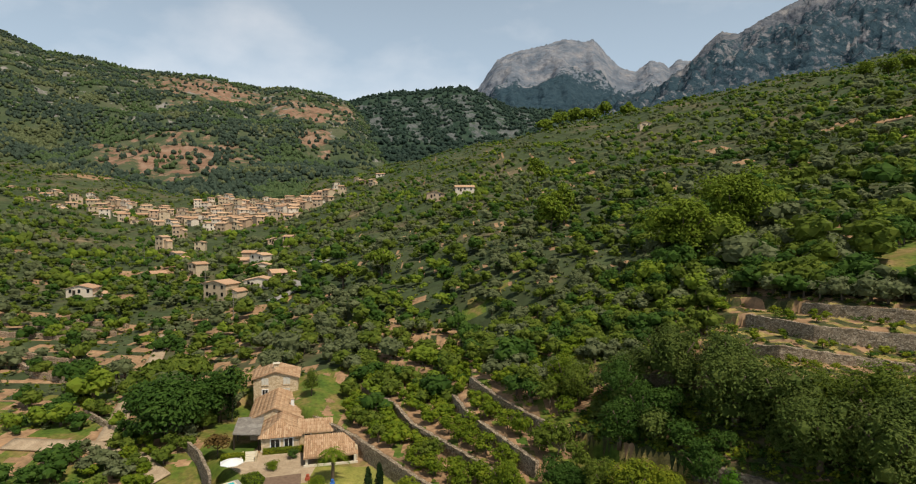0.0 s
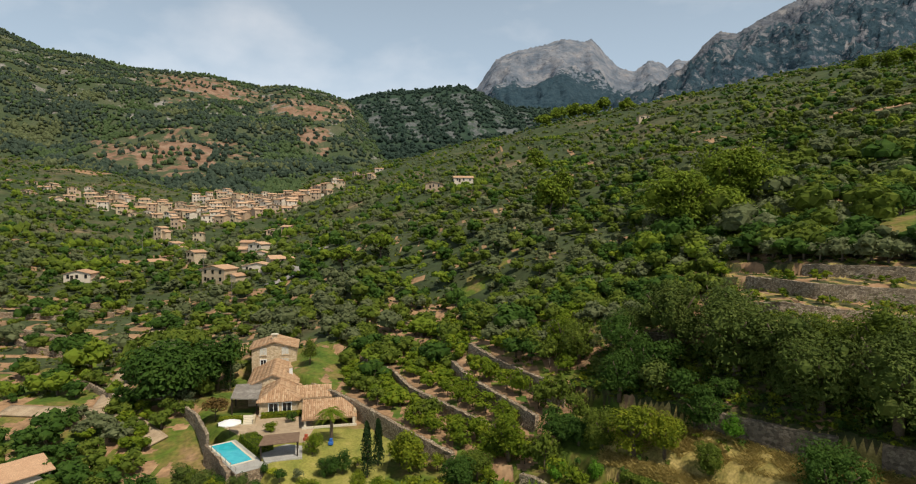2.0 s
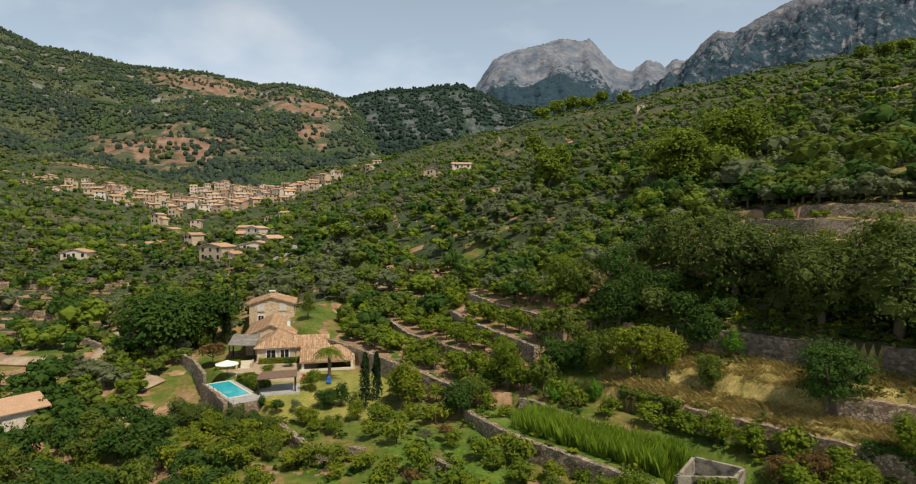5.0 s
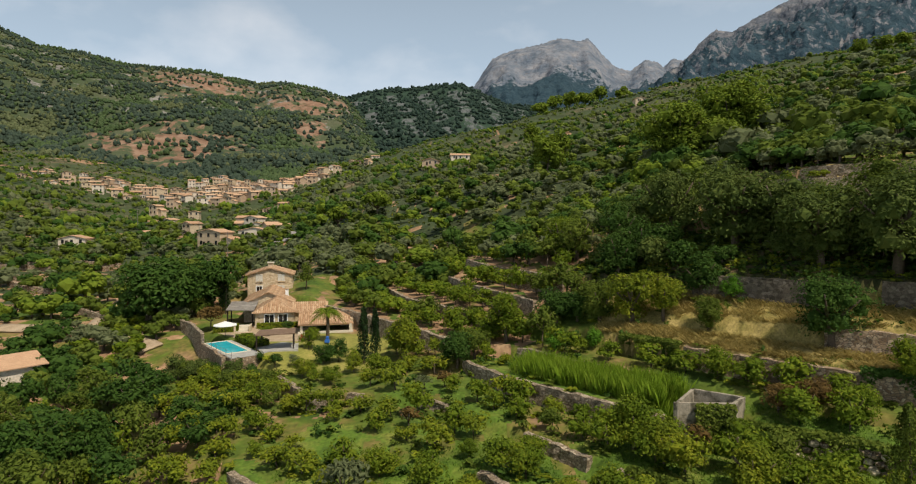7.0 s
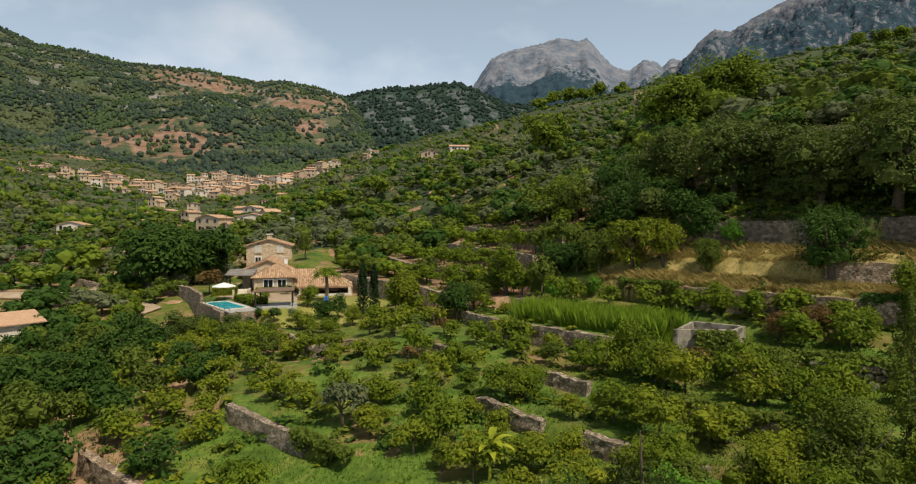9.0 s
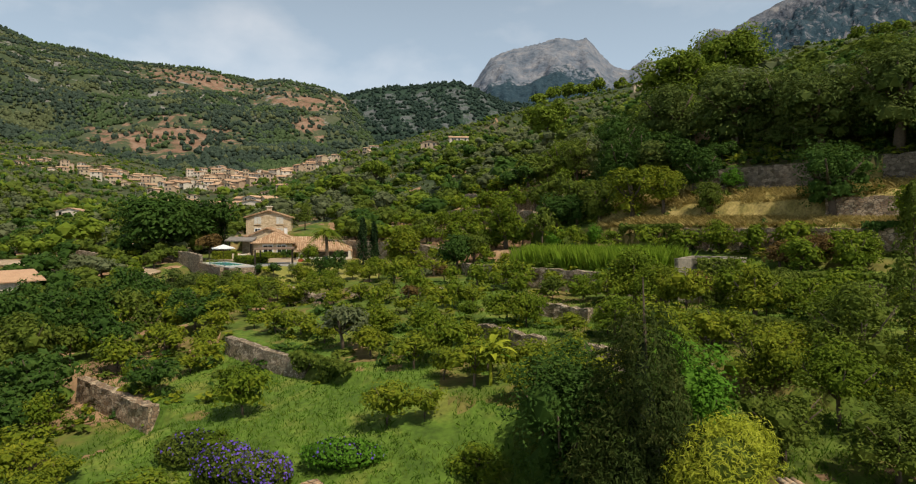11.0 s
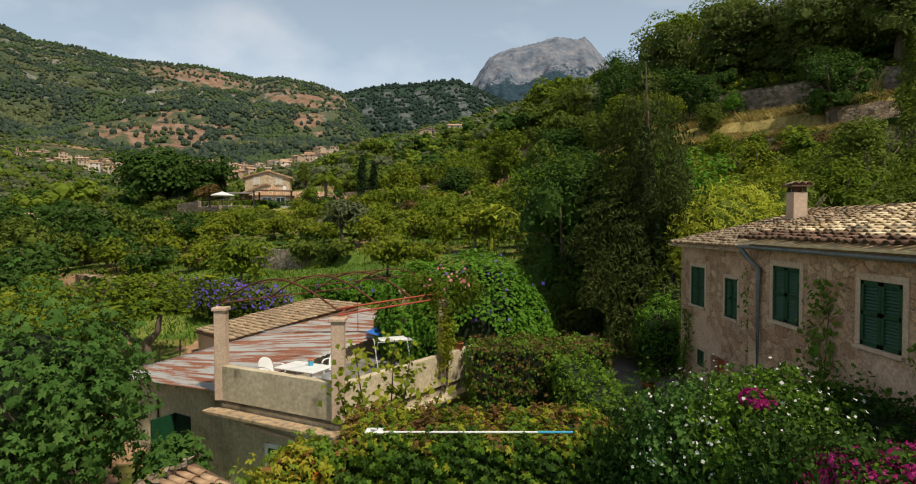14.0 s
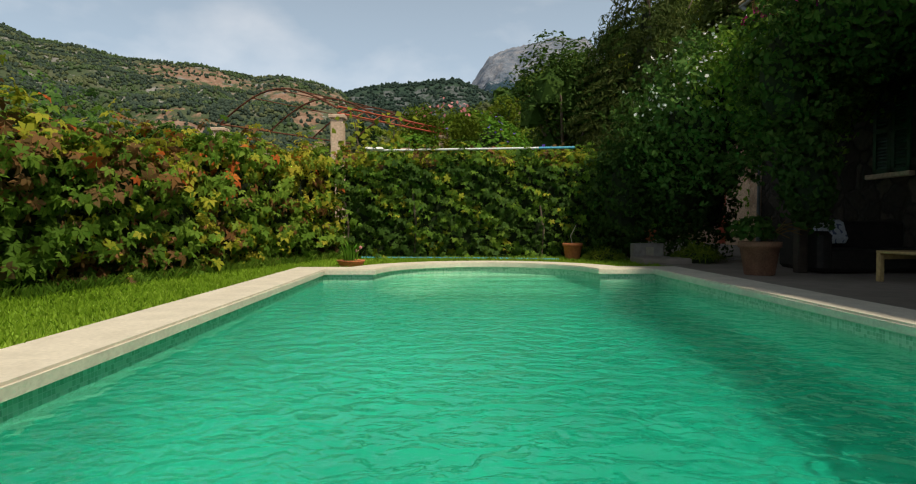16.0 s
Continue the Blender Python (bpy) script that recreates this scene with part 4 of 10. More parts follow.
HILL_T = [clump(300 + k, 1, 5) for k in range(10)]
p = on_hill(HL_V, HL_K, 52000, RNG, thin_rock=0.15)
p = p[(p[:, 0] / p[:, 1] < 0.02) & (p[:, 0] / p[:, 1] > -0.95)]
dense = smooth_noise(p[:, 0], p[:, 1], 170, 44) + 0.5 * smooth_noise(p[:, 0], p[:, 1], 60, 45) + RNG.uniform(-1, 1, len(p)) * 0.55
p = p[dense > -0.35]
g = smooth_noise(p[:, 0], p[:, 1], 260, 41) + RNG.uniform(-1, 1, len(p)) * 0.35 - 0.3 * ease(p[:, 0] / p[:, 1], -0.55, -0.75)
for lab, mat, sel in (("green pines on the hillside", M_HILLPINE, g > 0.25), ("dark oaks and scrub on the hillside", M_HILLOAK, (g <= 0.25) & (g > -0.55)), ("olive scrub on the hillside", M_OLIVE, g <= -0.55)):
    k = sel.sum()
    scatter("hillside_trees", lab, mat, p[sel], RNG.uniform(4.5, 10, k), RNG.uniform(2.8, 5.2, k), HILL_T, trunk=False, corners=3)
p = on_hill(HM_V, HM_K, 9000, RNG)
p = p[(p[:, 0] / p[:, 1] > -0.3) & (p[:, 0] / p[:, 1] < 0.2)]
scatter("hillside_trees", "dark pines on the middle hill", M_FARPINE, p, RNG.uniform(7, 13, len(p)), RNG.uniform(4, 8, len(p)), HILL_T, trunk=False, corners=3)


# ---- roofs of half-round tiles ----
def tile_template(length, radius, thick=0.014, seg=5, lift=0.03):
    """A tapered half-round tile lying along +y, its crown up."""
    V, F = [], []
    for y, r, z in ((0.0, radius, lift), (length, radius * 0.82, 0.0)):
        for rr in (r, r - thick):
            for k in range(seg + 1):
                a = math.pi * k / seg
                V.append((-rr * math.cos(a), y, z + rr * math.sin(a) * 0.8))
    m = seg + 1
    for k in range(seg):
        F += [(k, k + 1, 2 * m + k + 1, 2 * m + k), (m + k + 1, m + k, 3 * m + k, 3 * m + k + 1), (k + 1, k, m + k, m + k + 1), (2 * m + k, 2 * m + k + 1, 3 * m + k + 1, 3 * m + k)]
    F += [(0, 2 * m, 3 * m, m), (seg, m + seg, 3 * m + seg, 2 * m + seg)]
    return np.array(V), np.array(F)


def canal_roof(parent, p0, along, up, width, length, mats, pitch=0.18, course=0.21, singles=0, seed=1, choose=None):
    """Cover tiles on a slope: p0 the eave's start, along the eave, up the slope. The first ones are pieces of their own, the rest one part."""
    r = np.random.RandomState(seed)
    p0, A, U = Vector(p0), Vector(along).normalized(), Vector(up).normalized()
    N = A.cross(U).normalized()
    rot = Matrix((A, U, N)).transposed().to_4x4()
    tv, tf = tile_template(course * 1.18, pitch * 0.46)
    meshes = [np_mesh("tile", tv, tf, (m,), True) for m in mats]
    cols, rows = int(width / pitch), int(length / course)
    rest_v, rest_f, rest_i, made, base = [], [], [], 0, 0
    R3 = np.array(rot.to_3x3())
    for row in range(rows):
        for c in range(cols):
            k = choose(c / cols, row / rows, r) if choose else r.randint(0, len(mats))
            at = p0 + A * ((c + 0.5) * pitch + r.uniform(-0.014, 0.014)) + U * (row * course + r.uniform(-0.03, 0.03)) + N * (0.02 + r.uniform(0, 0.02))
            if made < singles:
                ob = new("tile", meshes[k])
                ob.parent = parent
                ob.matrix_basis = Matrix.Translation(at) @ rot @ pose(0, 0, 0, 0, 0, r.uniform(-4, 4))
                made += 1
            else:
                rest_v.append(tv @ R3.T + np.array(at))
                rest_f.append(tf + base)
                rest_i.append(np.full(len(tf), k))
                base += len(tv)
    if rest_v:
        ob = part("tile_field", np_mesh("tile_field", np.concatenate(rest_v), np.concatenate(rest_f), mats, True, np.concatenate(rest_i)), None, parent)
        ob["kind"] = "stuff"


def slab(corners, thick):
    """A slab under a planar four-sided top."""
    bm = bmesh.new()
    top = [bm.verts.new(c) for c in corners]
    low = [bm.verts.new((c[0], c[1], c[2] - thick)) for c in corners]
    n = len(corners)
    bm.faces.new(top)
    bm.faces.new(low[::-1])
    for i in range(n):
        bm.faces.new((low[i], low[(i + 1) % n], top[(i + 1) % n], top[i]))
    return bm


def tin_material():
    """Galvanised sheet with rust running along its ridges."""
    mat = bpy.data.materials.new("rust-streaked iron sheet")
    mat.use_nodes = True
    nn, ll = mat.node_tree.nodes, mat.node_tree.links
    bs = nn["Principled BSDF"]
    uv = nn.new("ShaderNodeUVMap")
    mp = nn.new("ShaderNodeMapping")
    mp.inputs["Scale"].default_value = (26, 2.2, 1)
    ll.new(uv.outputs[0], mp.inputs["Vector"])
    n1 = nn.new("ShaderNodeTexNoise")
    n1.inputs["Scale"].default_value, n1.inputs["Detail"].default_value, n1.inputs["Roughness"].default_value = 1.0, 6, 0.65
    ll.new(mp.outputs[0], n1.inputs["Vector"])
    rp = nn.new("ShaderNodeValToRGB")
    for _ in range(2):
        rp.color_ramp.elements.new(0.5)
    for e, (p, c) in zip(rp.color_ramp.elements, ((0.46, (0.40, 0.40, 0.385)), (0.50, (0.33, 0.29, 0.26)), (0.535, (0.30, 0.115, 0.06)), (0.70, (0.20, 0.08, 0.045)))):
        e.position, e.color = p, (*c, 1)
    ll.new(n1.outputs["Fac"], rp.inputs[0])
    ll.new(rp.outputs[0], bs.inputs["Base Color"])
    bs.inputs["Roughness"].default_value, bs.inputs["Metallic"].default_value = 0.55, 0.1
    return mat


M_TIN = tin_material()


# ---- pool and its garden ----
POOL_L, POOL_R, POOL_F, ARC_X, ARC_Y, ARC_R = -1.76, 1.77, 6.26, -0.02, 6.16, 1.21


def pool_outline(grow=0.0, near=-4.0):
    """The pool's plan with its rounded far end, counter-clockwise, widened by grow."""
    pts = [(POOL_L - grow, near - grow), (POOL_R + grow, near - grow), (POOL_R + grow, POOL_F + grow)]
    rr = ARC_R + grow
    a0 = math.asin(min(0.99, max(-0.99, (POOL_F + grow - ARC_Y) / rr)))
    for k in range(29):
        a = a0 + (math.pi - 2 * a0) * k / 28
        pts.append((ARC_X + rr * math.cos(a), ARC_Y + rr * math.sin(a)))
    pts.append((POOL_L - grow, POOL_F + grow))
    return pts


def ring_mesh(inner, outer, z0, z1):
    bm = bmesh.new()
    n = len(inner)
    a = [bm.verts.new((*p, z1)) for p in inner]
    b = [bm.verts.new((*p, z1)) for p in outer]
    c = [bm.verts.new((*p, z0)) for p in inner]
    d = [bm.verts.new((*p, z0)) for p in outer]
    for i in range(n):
        j = (i + 1) % n
        bm.faces.new((a[i], a[j], b[j], b[i]))
        bm.faces.new((c[j], c[i], d[i], d[j]))
        bm.faces.new((a[j], a[i], c[i], c[j]))
        bm.faces.new((b[i], b[j], d[j], d[i]))
    bm.normal_update()
    edges = [e for e in bm.edges if all(abs(v.co.z - z1) < 1e-5 for v in e.verts) and any(abs(f.normal.z) < 0.5 for f in e.link_faces)]
    bmesh.ops.bevel(bm, geom=edges, offset=0.012, segments=2, affect="EDGES")
    return bm


def mosaic_material():
    mat = bpy.data.materials.new("pool mosaic")
    mat.use_nodes = True
    nn, ll = mat.node_tree.nodes, mat.node_tree.links
    bs = nn["Principled BSDF"]
    uv = nn.new("ShaderNodeUVMap")
    br = nn.new("ShaderNodeTexBrick")
    br.offset, br.squash = 0.0, 1.0
    br.inputs["Scale"].default_value = 1.0
    br.inputs["Brick Width"].default_value, br.inputs["Row Height"].default_value = 0.022, 0.022
    br.inputs["Mortar Size"].default_value, br.inputs["Mortar Smooth"].default_value = 0.0011, 0.1
    br.inputs["Color1"].default_value, br.inputs["Color2"].default_value = (0.17, 0.38, 0.24, 1), (0.38, 0.58, 0.42, 1)
    br.inputs["Mortar"].default_value = (0.50, 0.60, 0.50, 1)
    ll.new(uv.outputs[0], br.inputs["Vector"])
    ll.new(br.outputs["Color"], bs.inputs["Base Color"])
    bs.inputs["Roughness"].default_value = 0.25
    return mat


M_MOSAIC = mosaic_material()
M_BASIN = material("emerald pool lining", ((0.3, (0.003, 0.225, 0.150)), (0.7, (0.006, 0.325, 0.215))), scale=0.8, rough=0.6, fine=0.08)


def water_material():
    mat = bpy.data.materials.new("pool water")
    mat.use_nodes = True
    nn, ll = mat.node_tree.nodes, mat.node_tree.links
    bs = nn["Principled BSDF"]
    bs.inputs["Base Color"].default_value = (0.26, 0.93, 0.81, 1)
    bs.inputs["Transmission Weight"].default_value = 1.0
    bs.inputs["IOR"].default_value = 1.33
    bs.inputs["Roughness"].default_value = 0.03
    tc = nn.new("ShaderNodeTexCoord")
    mp = nn.new("ShaderNodeMapping")
    mp.inputs["Scale"].default_value = (1.0, 1.15, 1.0)
    ll.new(tc.outputs["Object"], mp.inputs["Vector"])
    n1 = nn.new("ShaderNodeTexNoise")
    n1.inputs["Scale"].default_value, n1.inputs["Detail"].default_value, n1.inputs["Distortion"].default_value = 7.5, 2, 0.5
    ll.new(mp.outputs[0], n1.inputs["Vector"])
    bp = nn.new("ShaderNodeBump")
    bp.inputs["Strength"].default_value, bp.inputs["Distance"].default_value = 0.9, 0.042
    n2 = nn.new("ShaderNodeTexNoise")
    n2.inputs["Scale"].default_value, n2.inputs["Detail"].default_value, n2.inputs["Distortion"].default_value = 24.0, 2, 0.3
    ll.new(mp.outputs[0], n2.inputs["Vector"])
    ad = nn.new("ShaderNodeMath")
    ad.operation = "MULTIPLY_ADD"
    ad.inputs[1].default_value = 0.14
    ll.new(n2.outputs["Fac"], ad.inputs[0])
    ll.new(n1.outputs["Fac"], ad.inputs[2])
    ll.new(ad.outputs[0], bp.inputs["Height"])
    ll.new(bp.outputs["Normal"], bs.inputs["Normal"])
    # the water is slightly cloudy
    cl = nn.new("ShaderNodeBsdfPrincipled")
    cl.inputs["Base Color"].default_value = (0.015, 0.36, 0.22, 1)
    cl.inputs["IOR"].default_value = 1.33
    cl.inputs["Roughness"].default_value = 0.03
    ll.new(bp.outputs["Normal"], cl.inputs["Normal"])
    mx = nn.new("ShaderNodeMixShader")
    mx.inputs[0].default_value = 0.17
    ll.new(bs.outputs[0], mx.inputs[1])
    ll.new(cl.outputs[0], mx.inputs[2])
    ll.new(mx.outputs[0], nn["Material Output"].inputs["Surface"])
    return mat


pool = thing("swimming_pool", "rectangular pool of green water with a rounded end and stone coping", "swimming pool")
part("coping", ring_mesh(pool_outline(-0.03), pool_outline(0.36), -0.055, 0.0), M_COPING, pool, "cream sandstone coping")
# mosaic band and basin
out = pool_outline(0.0)
bm = bmesh.new()
uvl = bm.loops.layers.uv.new("UVMap")
run, n = 0.0, len(out)
for i in range(n):
    p, q = out[i], out[(i + 1) % n]
    L = math.dist(p, q)
    vs = [bm.verts.new((*p, -0.30)), bm.verts.new((*q, -0.30)), bm.verts.new((*q, -0.054)), bm.verts.new((*p, -0.054))]
    f = bm.faces.new(vs[::-1])
    for lp, w in zip(f.loops, ((run, -0.054), (run + L, -0.054), (run + L, -0.30), (run, -0.30))):
        lp[uvl].uv = w
    run += L
me = bpy.data.meshes.new("mosaic_band")
bm.to_mesh(me)
bm.free()
me.materials.append(M_MOSAIC)
part("mosaic_band", me, None, pool, "small green glass mosaic tiles")
M_POOLSTEP = material("pale green submerged step", ((0.3, (0.10, 0.40, 0.26)), (0.7, (0.16, 0.47, 0.31))), scale=2.0, rough=0.6, fine=0.08)
M_TOPSTEP = material("pale mosaic top step", ((0.3, (0.46, 0.52, 0.35)), (0.7, (0.58, 0.62, 0.44))), scale=9.0, rough=0.5, fine=0.12)
# walls that round off into the floor
bm = bmesh.new()
rings = [[bm.verts.new((*p, z)) for p in pool_outline(-g)] for g, z in ((0.0, -0.30), (0.04, -0.62), (0.14, -0.95), (0.32, -1.22), (0.58, -1.38), (0.90, -1.45))]
for ra, rb in zip(rings, rings[1:]):
    for i in range(n):
        bm.faces.new((rb[i], rb[(i + 1) % n], ra[(i + 1) % n], ra[i]))
bm.faces.new(rings[-1])
part("basin", bm, M_BASIN, pool, "emerald pool lining with rounded corners", smooth=True)
for k in range(4):
    rr = ARC_R - 0.02
    y0, z = 6.98 - 0.29 * k, -0.22 - 0.22 * k
    half = math.sqrt(max(0.05, rr * rr - max(0.0, y0 - ARC_Y) ** 2)) * 0.995
    a0 = math.atan2(max(0.0, y0 - ARC_Y), half)
    rim_ = [(ARC_X + rr * math.cos(a), ARC_Y + rr * math.sin(a)) for a in np.linspace(a0, math.pi - a0, 22)]
    part("step", prism(([] if y0 >= ARC_Y else [(ARC_X - half, y0), (ARC_X + half, y0)]) + rim_, -1.44, z), M_POOLSTEP if k else M_TOPSTEP, pool, "submerged straight-fronted step")
wbm = bmesh.new()
wbm.faces.new([wbm.verts.new((*p, -0.125)) for p in out])
water = part("water", wbm, water_material(), pool, "rippled green water")
water.visible_shadow = False

# lawn round the pool, patio, drive
bm = bmesh.new()

add_box(bm, -6.0, -2.08, -6.0, 9.6, -0.6, -0.035)
rr = ARC_R + 0.33
a1 = math.asin((6.6 - ARC_Y) / rr)
rim = [(-2.08, 6.6)] + [(ARC_X - rr * math.cos(a), ARC_Y + rr * math.sin(a)) for a in np.linspace(a1, math.pi - a1, 25)] + [(2.12, 6.6)]
for p, q in zip(rim, rim[1:]):
    vs = [bm.verts.new((*c, z)) for z in (-0.6, -0.035) for c in (p, q, (q[0], 9.6), (p[0], 9.6))]
    bm.faces.new(vs[4:])
    bm.faces.new((vs[0], vs[1], vs[5], vs[4]))
    bm.faces.new((vs[2], vs[3], vs[7], vs[6]))
tagged(new("lawn", bm_mesh("lawn", bm, M_LAWN)), "short mown lawn beside the pool", "lawn", kind="structure")
M_PATIO = material("grey stone patio", ((0.3, (0.18, 0.15, 0.12)), (0.7, (0.28, 0.235, 0.195))), scale=1.0, detail=8, rough=0.7, bump=0.004, fine=0.12)
tagged(new("pavement", bm_mesh("pavement", box(2.125, 14.0, -8.0, 8.2, -0.5, -0.02), M_PATIO)), "smooth grey-brown stone patio under the porch", "pavement", kind="structure")
tagged(new("road", bm_mesh("road", prism([(1.9, 8.2), (14, 8.2), (14, 18), (8.8, 24), (4.4, 23.2), (1.6, 14)], -0.5, 0.0), M_PAVE)), "cracked grey concrete drive", "drive", kind="structure")


# ---- leafy masses ----
def leaf_mass(name, pts, nrm, size, mat, seed, parent=None, label="", aspect=0.62, tilt=0.55, droop=0.0, fine=False):
    """Folded leaves at given places, facing roughly along nrm."""
    r = np.random.RandomState(seed)
    n = len(pts)
    nn_ = nrm + r.normal(size=(n, 3)) * tilt
    nn_ /= np.linalg.norm(nn_, axis=1)[:, None] + 1e-9
    ref = r.normal(size=(n, 3))
    ref[:, 2] -= droop
    ax = ref - (ref * nn_).sum(1)[:, None] * nn_
    ax /= np.linalg.norm(ax, axis=1)[:, None] + 1e-9
    bx = np.cross(nn_, ax)
    L = size * r.uniform(0.6, 1.25, (n, 1))
    W = L * aspect
    q = np.stack((pts - ax * L * 0.9, pts - ax * L * 0.1 + bx * W + nn_ * L * 0.2, pts + ax * L, pts - ax * L * 0.1 - bx * W + nn_ * L * 0.2), 1).reshape(-1, 3)
    F = quads(len(q))
    if fine:
        q = np.stack((pts - ax * L * 0.9, pts + ax * L - nn_ * L * 0.25, pts - ax * L * 0.45 + bx * W * 0.95 + nn_ * L * 0.22, pts + ax * L * 0.3 + bx * W * 0.75 + nn_ * L * 0.12, pts - ax * L * 0.45 - bx * W * 0.95 + nn_ * L * 0.22, pts + ax * L * 0.3 - bx * W * 0.75 + nn_ * L * 0.12), 1).reshape(-1, 3)
        F = (np.arange(n)[:, None, None] * 6 + np.array(((0, 2, 3, 1), (0, 1, 5, 4)))[None]).reshape(-1, 4)
    me = np_mesh(name, q, F, (mat,))
    ob = part(name, me, None, parent, label)
    ob["kind"] = "stuff"
    return ob


def box_surface(r, n, x0, x1, y0, y1, z0, z1, bulge=0.12, wave=0.6, faces="xXyYZ"):
    """Random places on a lumpy box with their outward ways."""
    dims = {"x": (y1 - y0) * (z1 - z0), "X": (y1 - y0) * (z1 - z0), "y": (x1 - x0) * (z1 - z0), "Y": (x1 - x0) * (z1 - z0), "Z": (x1 - x0) * (y1 - y0)}
    w = np.array([dims[f] for f in faces])
    pick = r.choice(len(faces), n, p=w / w.sum())
    P, Nn = np.zeros((n, 3)), np.zeros((n, 3))
    a, b, c = r.rand(n), r.rand(n), r.rand(n)
    P[:, 0], P[:, 1], P[:, 2] = x0 + (x1 - x0) * a, y0 + (y1 - y0) * b, z0 + (z1 - z0) * c
    for k, f in enumerate(faces):
        s = pick == k
        ax = "xyz".index(f.lower())
        hi = f.isupper()
        P[s, ax] = ((x1, y1, z1) if hi else (x0, y0, z0))[ax]
        Nn[s, ax] = 1 if hi else -1
    d = smooth_noise(P[:, 0] + P[:, 2] * 1.7, P[:, 1] - P[:, 2], wave, 61) * bulge - r.rand(n) ** 2 * 0.14
    return P + Nn * d[:, None], Nn


def blob_surface(r, n, cx, cy, cz, rx, ry, rz, bulge=0.12, wave=0.7, low=-0.3):
    d = r.normal(size=(n * 2, 3))
    d /= np.linalg.norm(d, axis=1)[:, None]
    d = d[d[:, 2] > low][:n]
    k = 1 + smooth_noise(d[:, 0] * rx + d[:, 2] * rz, d[:, 1] * ry - d[:, 2], wave, 71) * bulge - r.rand(len(d)) ** 2 * 0.18
    return np.array((cx, cy, cz)) + d * np.array((rx, ry, rz)) * k[:, None], d


def blob_core(cx, cy, cz, rx, ry, rz, k=0.82):
    bm = bmesh.new()
    bmesh.ops.create_icosphere(bm, subdivisions=2, radius=1)
    for v in bm.verts:
        s = k * (1 + 0.12 * noise.noise(v.co * 2.3))
        v.co = Vector((cx + v.co.x * rx * s, cy + v.co.y * ry * s, cz + v.co.z * rz * s))
    return bm


M_CREEPER = leaf("creeper leaves", (0.055, 0.115, 0.014), (0.115, 0.215, 0.024), (0.24, 0.34, 0.045), thin=0.4)
M_CREEPER_Y = leaf("yellowing creeper leaves", (0.18, 0.24, 0.02), (0.32, 0.34, 0.03), (0.46, 0.38, 0.05), thin=0.38)
M_CREEPER_R = leaf("bronze creeper leaves", (0.09, 0.075, 0.028), (0.18, 0.098, 0.038), (0.31, 0.135, 0.045))
# Near-black colour paints the shade deep inside hedges, vines and bushes.
M_CORE = material("near-black core with inner shade painted in", ((0.3, (0.010, 0.018, 0.006)), (0.7, (0.022, 0.035, 0.012))), scale=6, rough=1.0)
M_MAGENTA = leaf("magenta bougainvillea bracts", (0.22, 0.012, 0.09), (0.38, 0.025, 0.17), (0.50, 0.06, 0.26), thin=0.35)
M_WHITEFLOWER = leaf("white jasmine flowers", (0.55, 0.55, 0.50), (0.70, 0.70, 0.66), (0.80, 0.80, 0.76), thin=0.2)
M_PURPLE = leaf("violet morning glory flowers", (0.10, 0.06, 0.35), (0.16, 0.09, 0.50), (0.26, 0.16, 0.60), thin=0.2)
M_PINK = leaf("pink flowers", (0.50, 0.16, 0.16), (0.62, 0.26, 0.26), (0.70, 0.42, 0.40), thin=0.2)
M_FIG = leaf("fig leaves", (0.035, 0.085, 0.015), (0.07, 0.15, 0.03), (0.13, 0.22, 0.05))
R3 = np.random.RandomState(31)



def palmate_mass(name, pts, nrm, size, mat, seed, parent, label="", tilt=0.6):
    """Five-fingered leaves that hang from their stalks."""
    r = np.random.RandomState(seed)
    n = len(pts)
    up_ = nrm + r.normal(size=(n, 3)) * tilt + np.array((0, 0, 0.35))
    up_ /= np.linalg.norm(up_, axis=1)[:, None] + 1e-9
    ref = r.normal(size=(n, 3)) * 0.7
    ref[:, 2] -= 1.0
    ax = ref - (ref * up_).sum(1)[:, None] * up_
    ax /= np.linalg.norm(ax, axis=1)[:, None] + 1e-9
    bx = np.cross(up_, ax)
    L = size * r.uniform(0.55, 1.25, (n, 1))
    rows = [pts]
    for ang, k in ((-104, 0.60), (-52, 0.88), (0, 1.0), (52, 0.88), (104, 0.60)):
        c, q = math.cos(math.radians(ang)), math.sin(math.radians(ang))
        d, w = ax * c + bx * q, bx * c - ax * q
        l = L * k * r.uniform(0.85, 1.15, (n, 1))
        rows += [pts + d * l * 0.60 + w * l * 0.25 + up_ * l * 0.10, pts + d * l - up_ * l * r.uniform(0.0, 0.4, (n, 1)), pts + d * l * 0.60 - w * l * 0.25 + up_ * l * 0.10]
    V = np.stack(rows, 1).reshape(-1, 3)
    F = (np.arange(n)[:, None, None] * 16 + np.array([(0, 3 * j + 1, 3 * j + 2, 3 * j + 3) for j in range(5)])[None]).reshape(-1, 4)
    ob = part(name, np_mesh(name, V, F, (mat,)), None, parent, label)
    ob["kind"] = "stuff"
    return ob


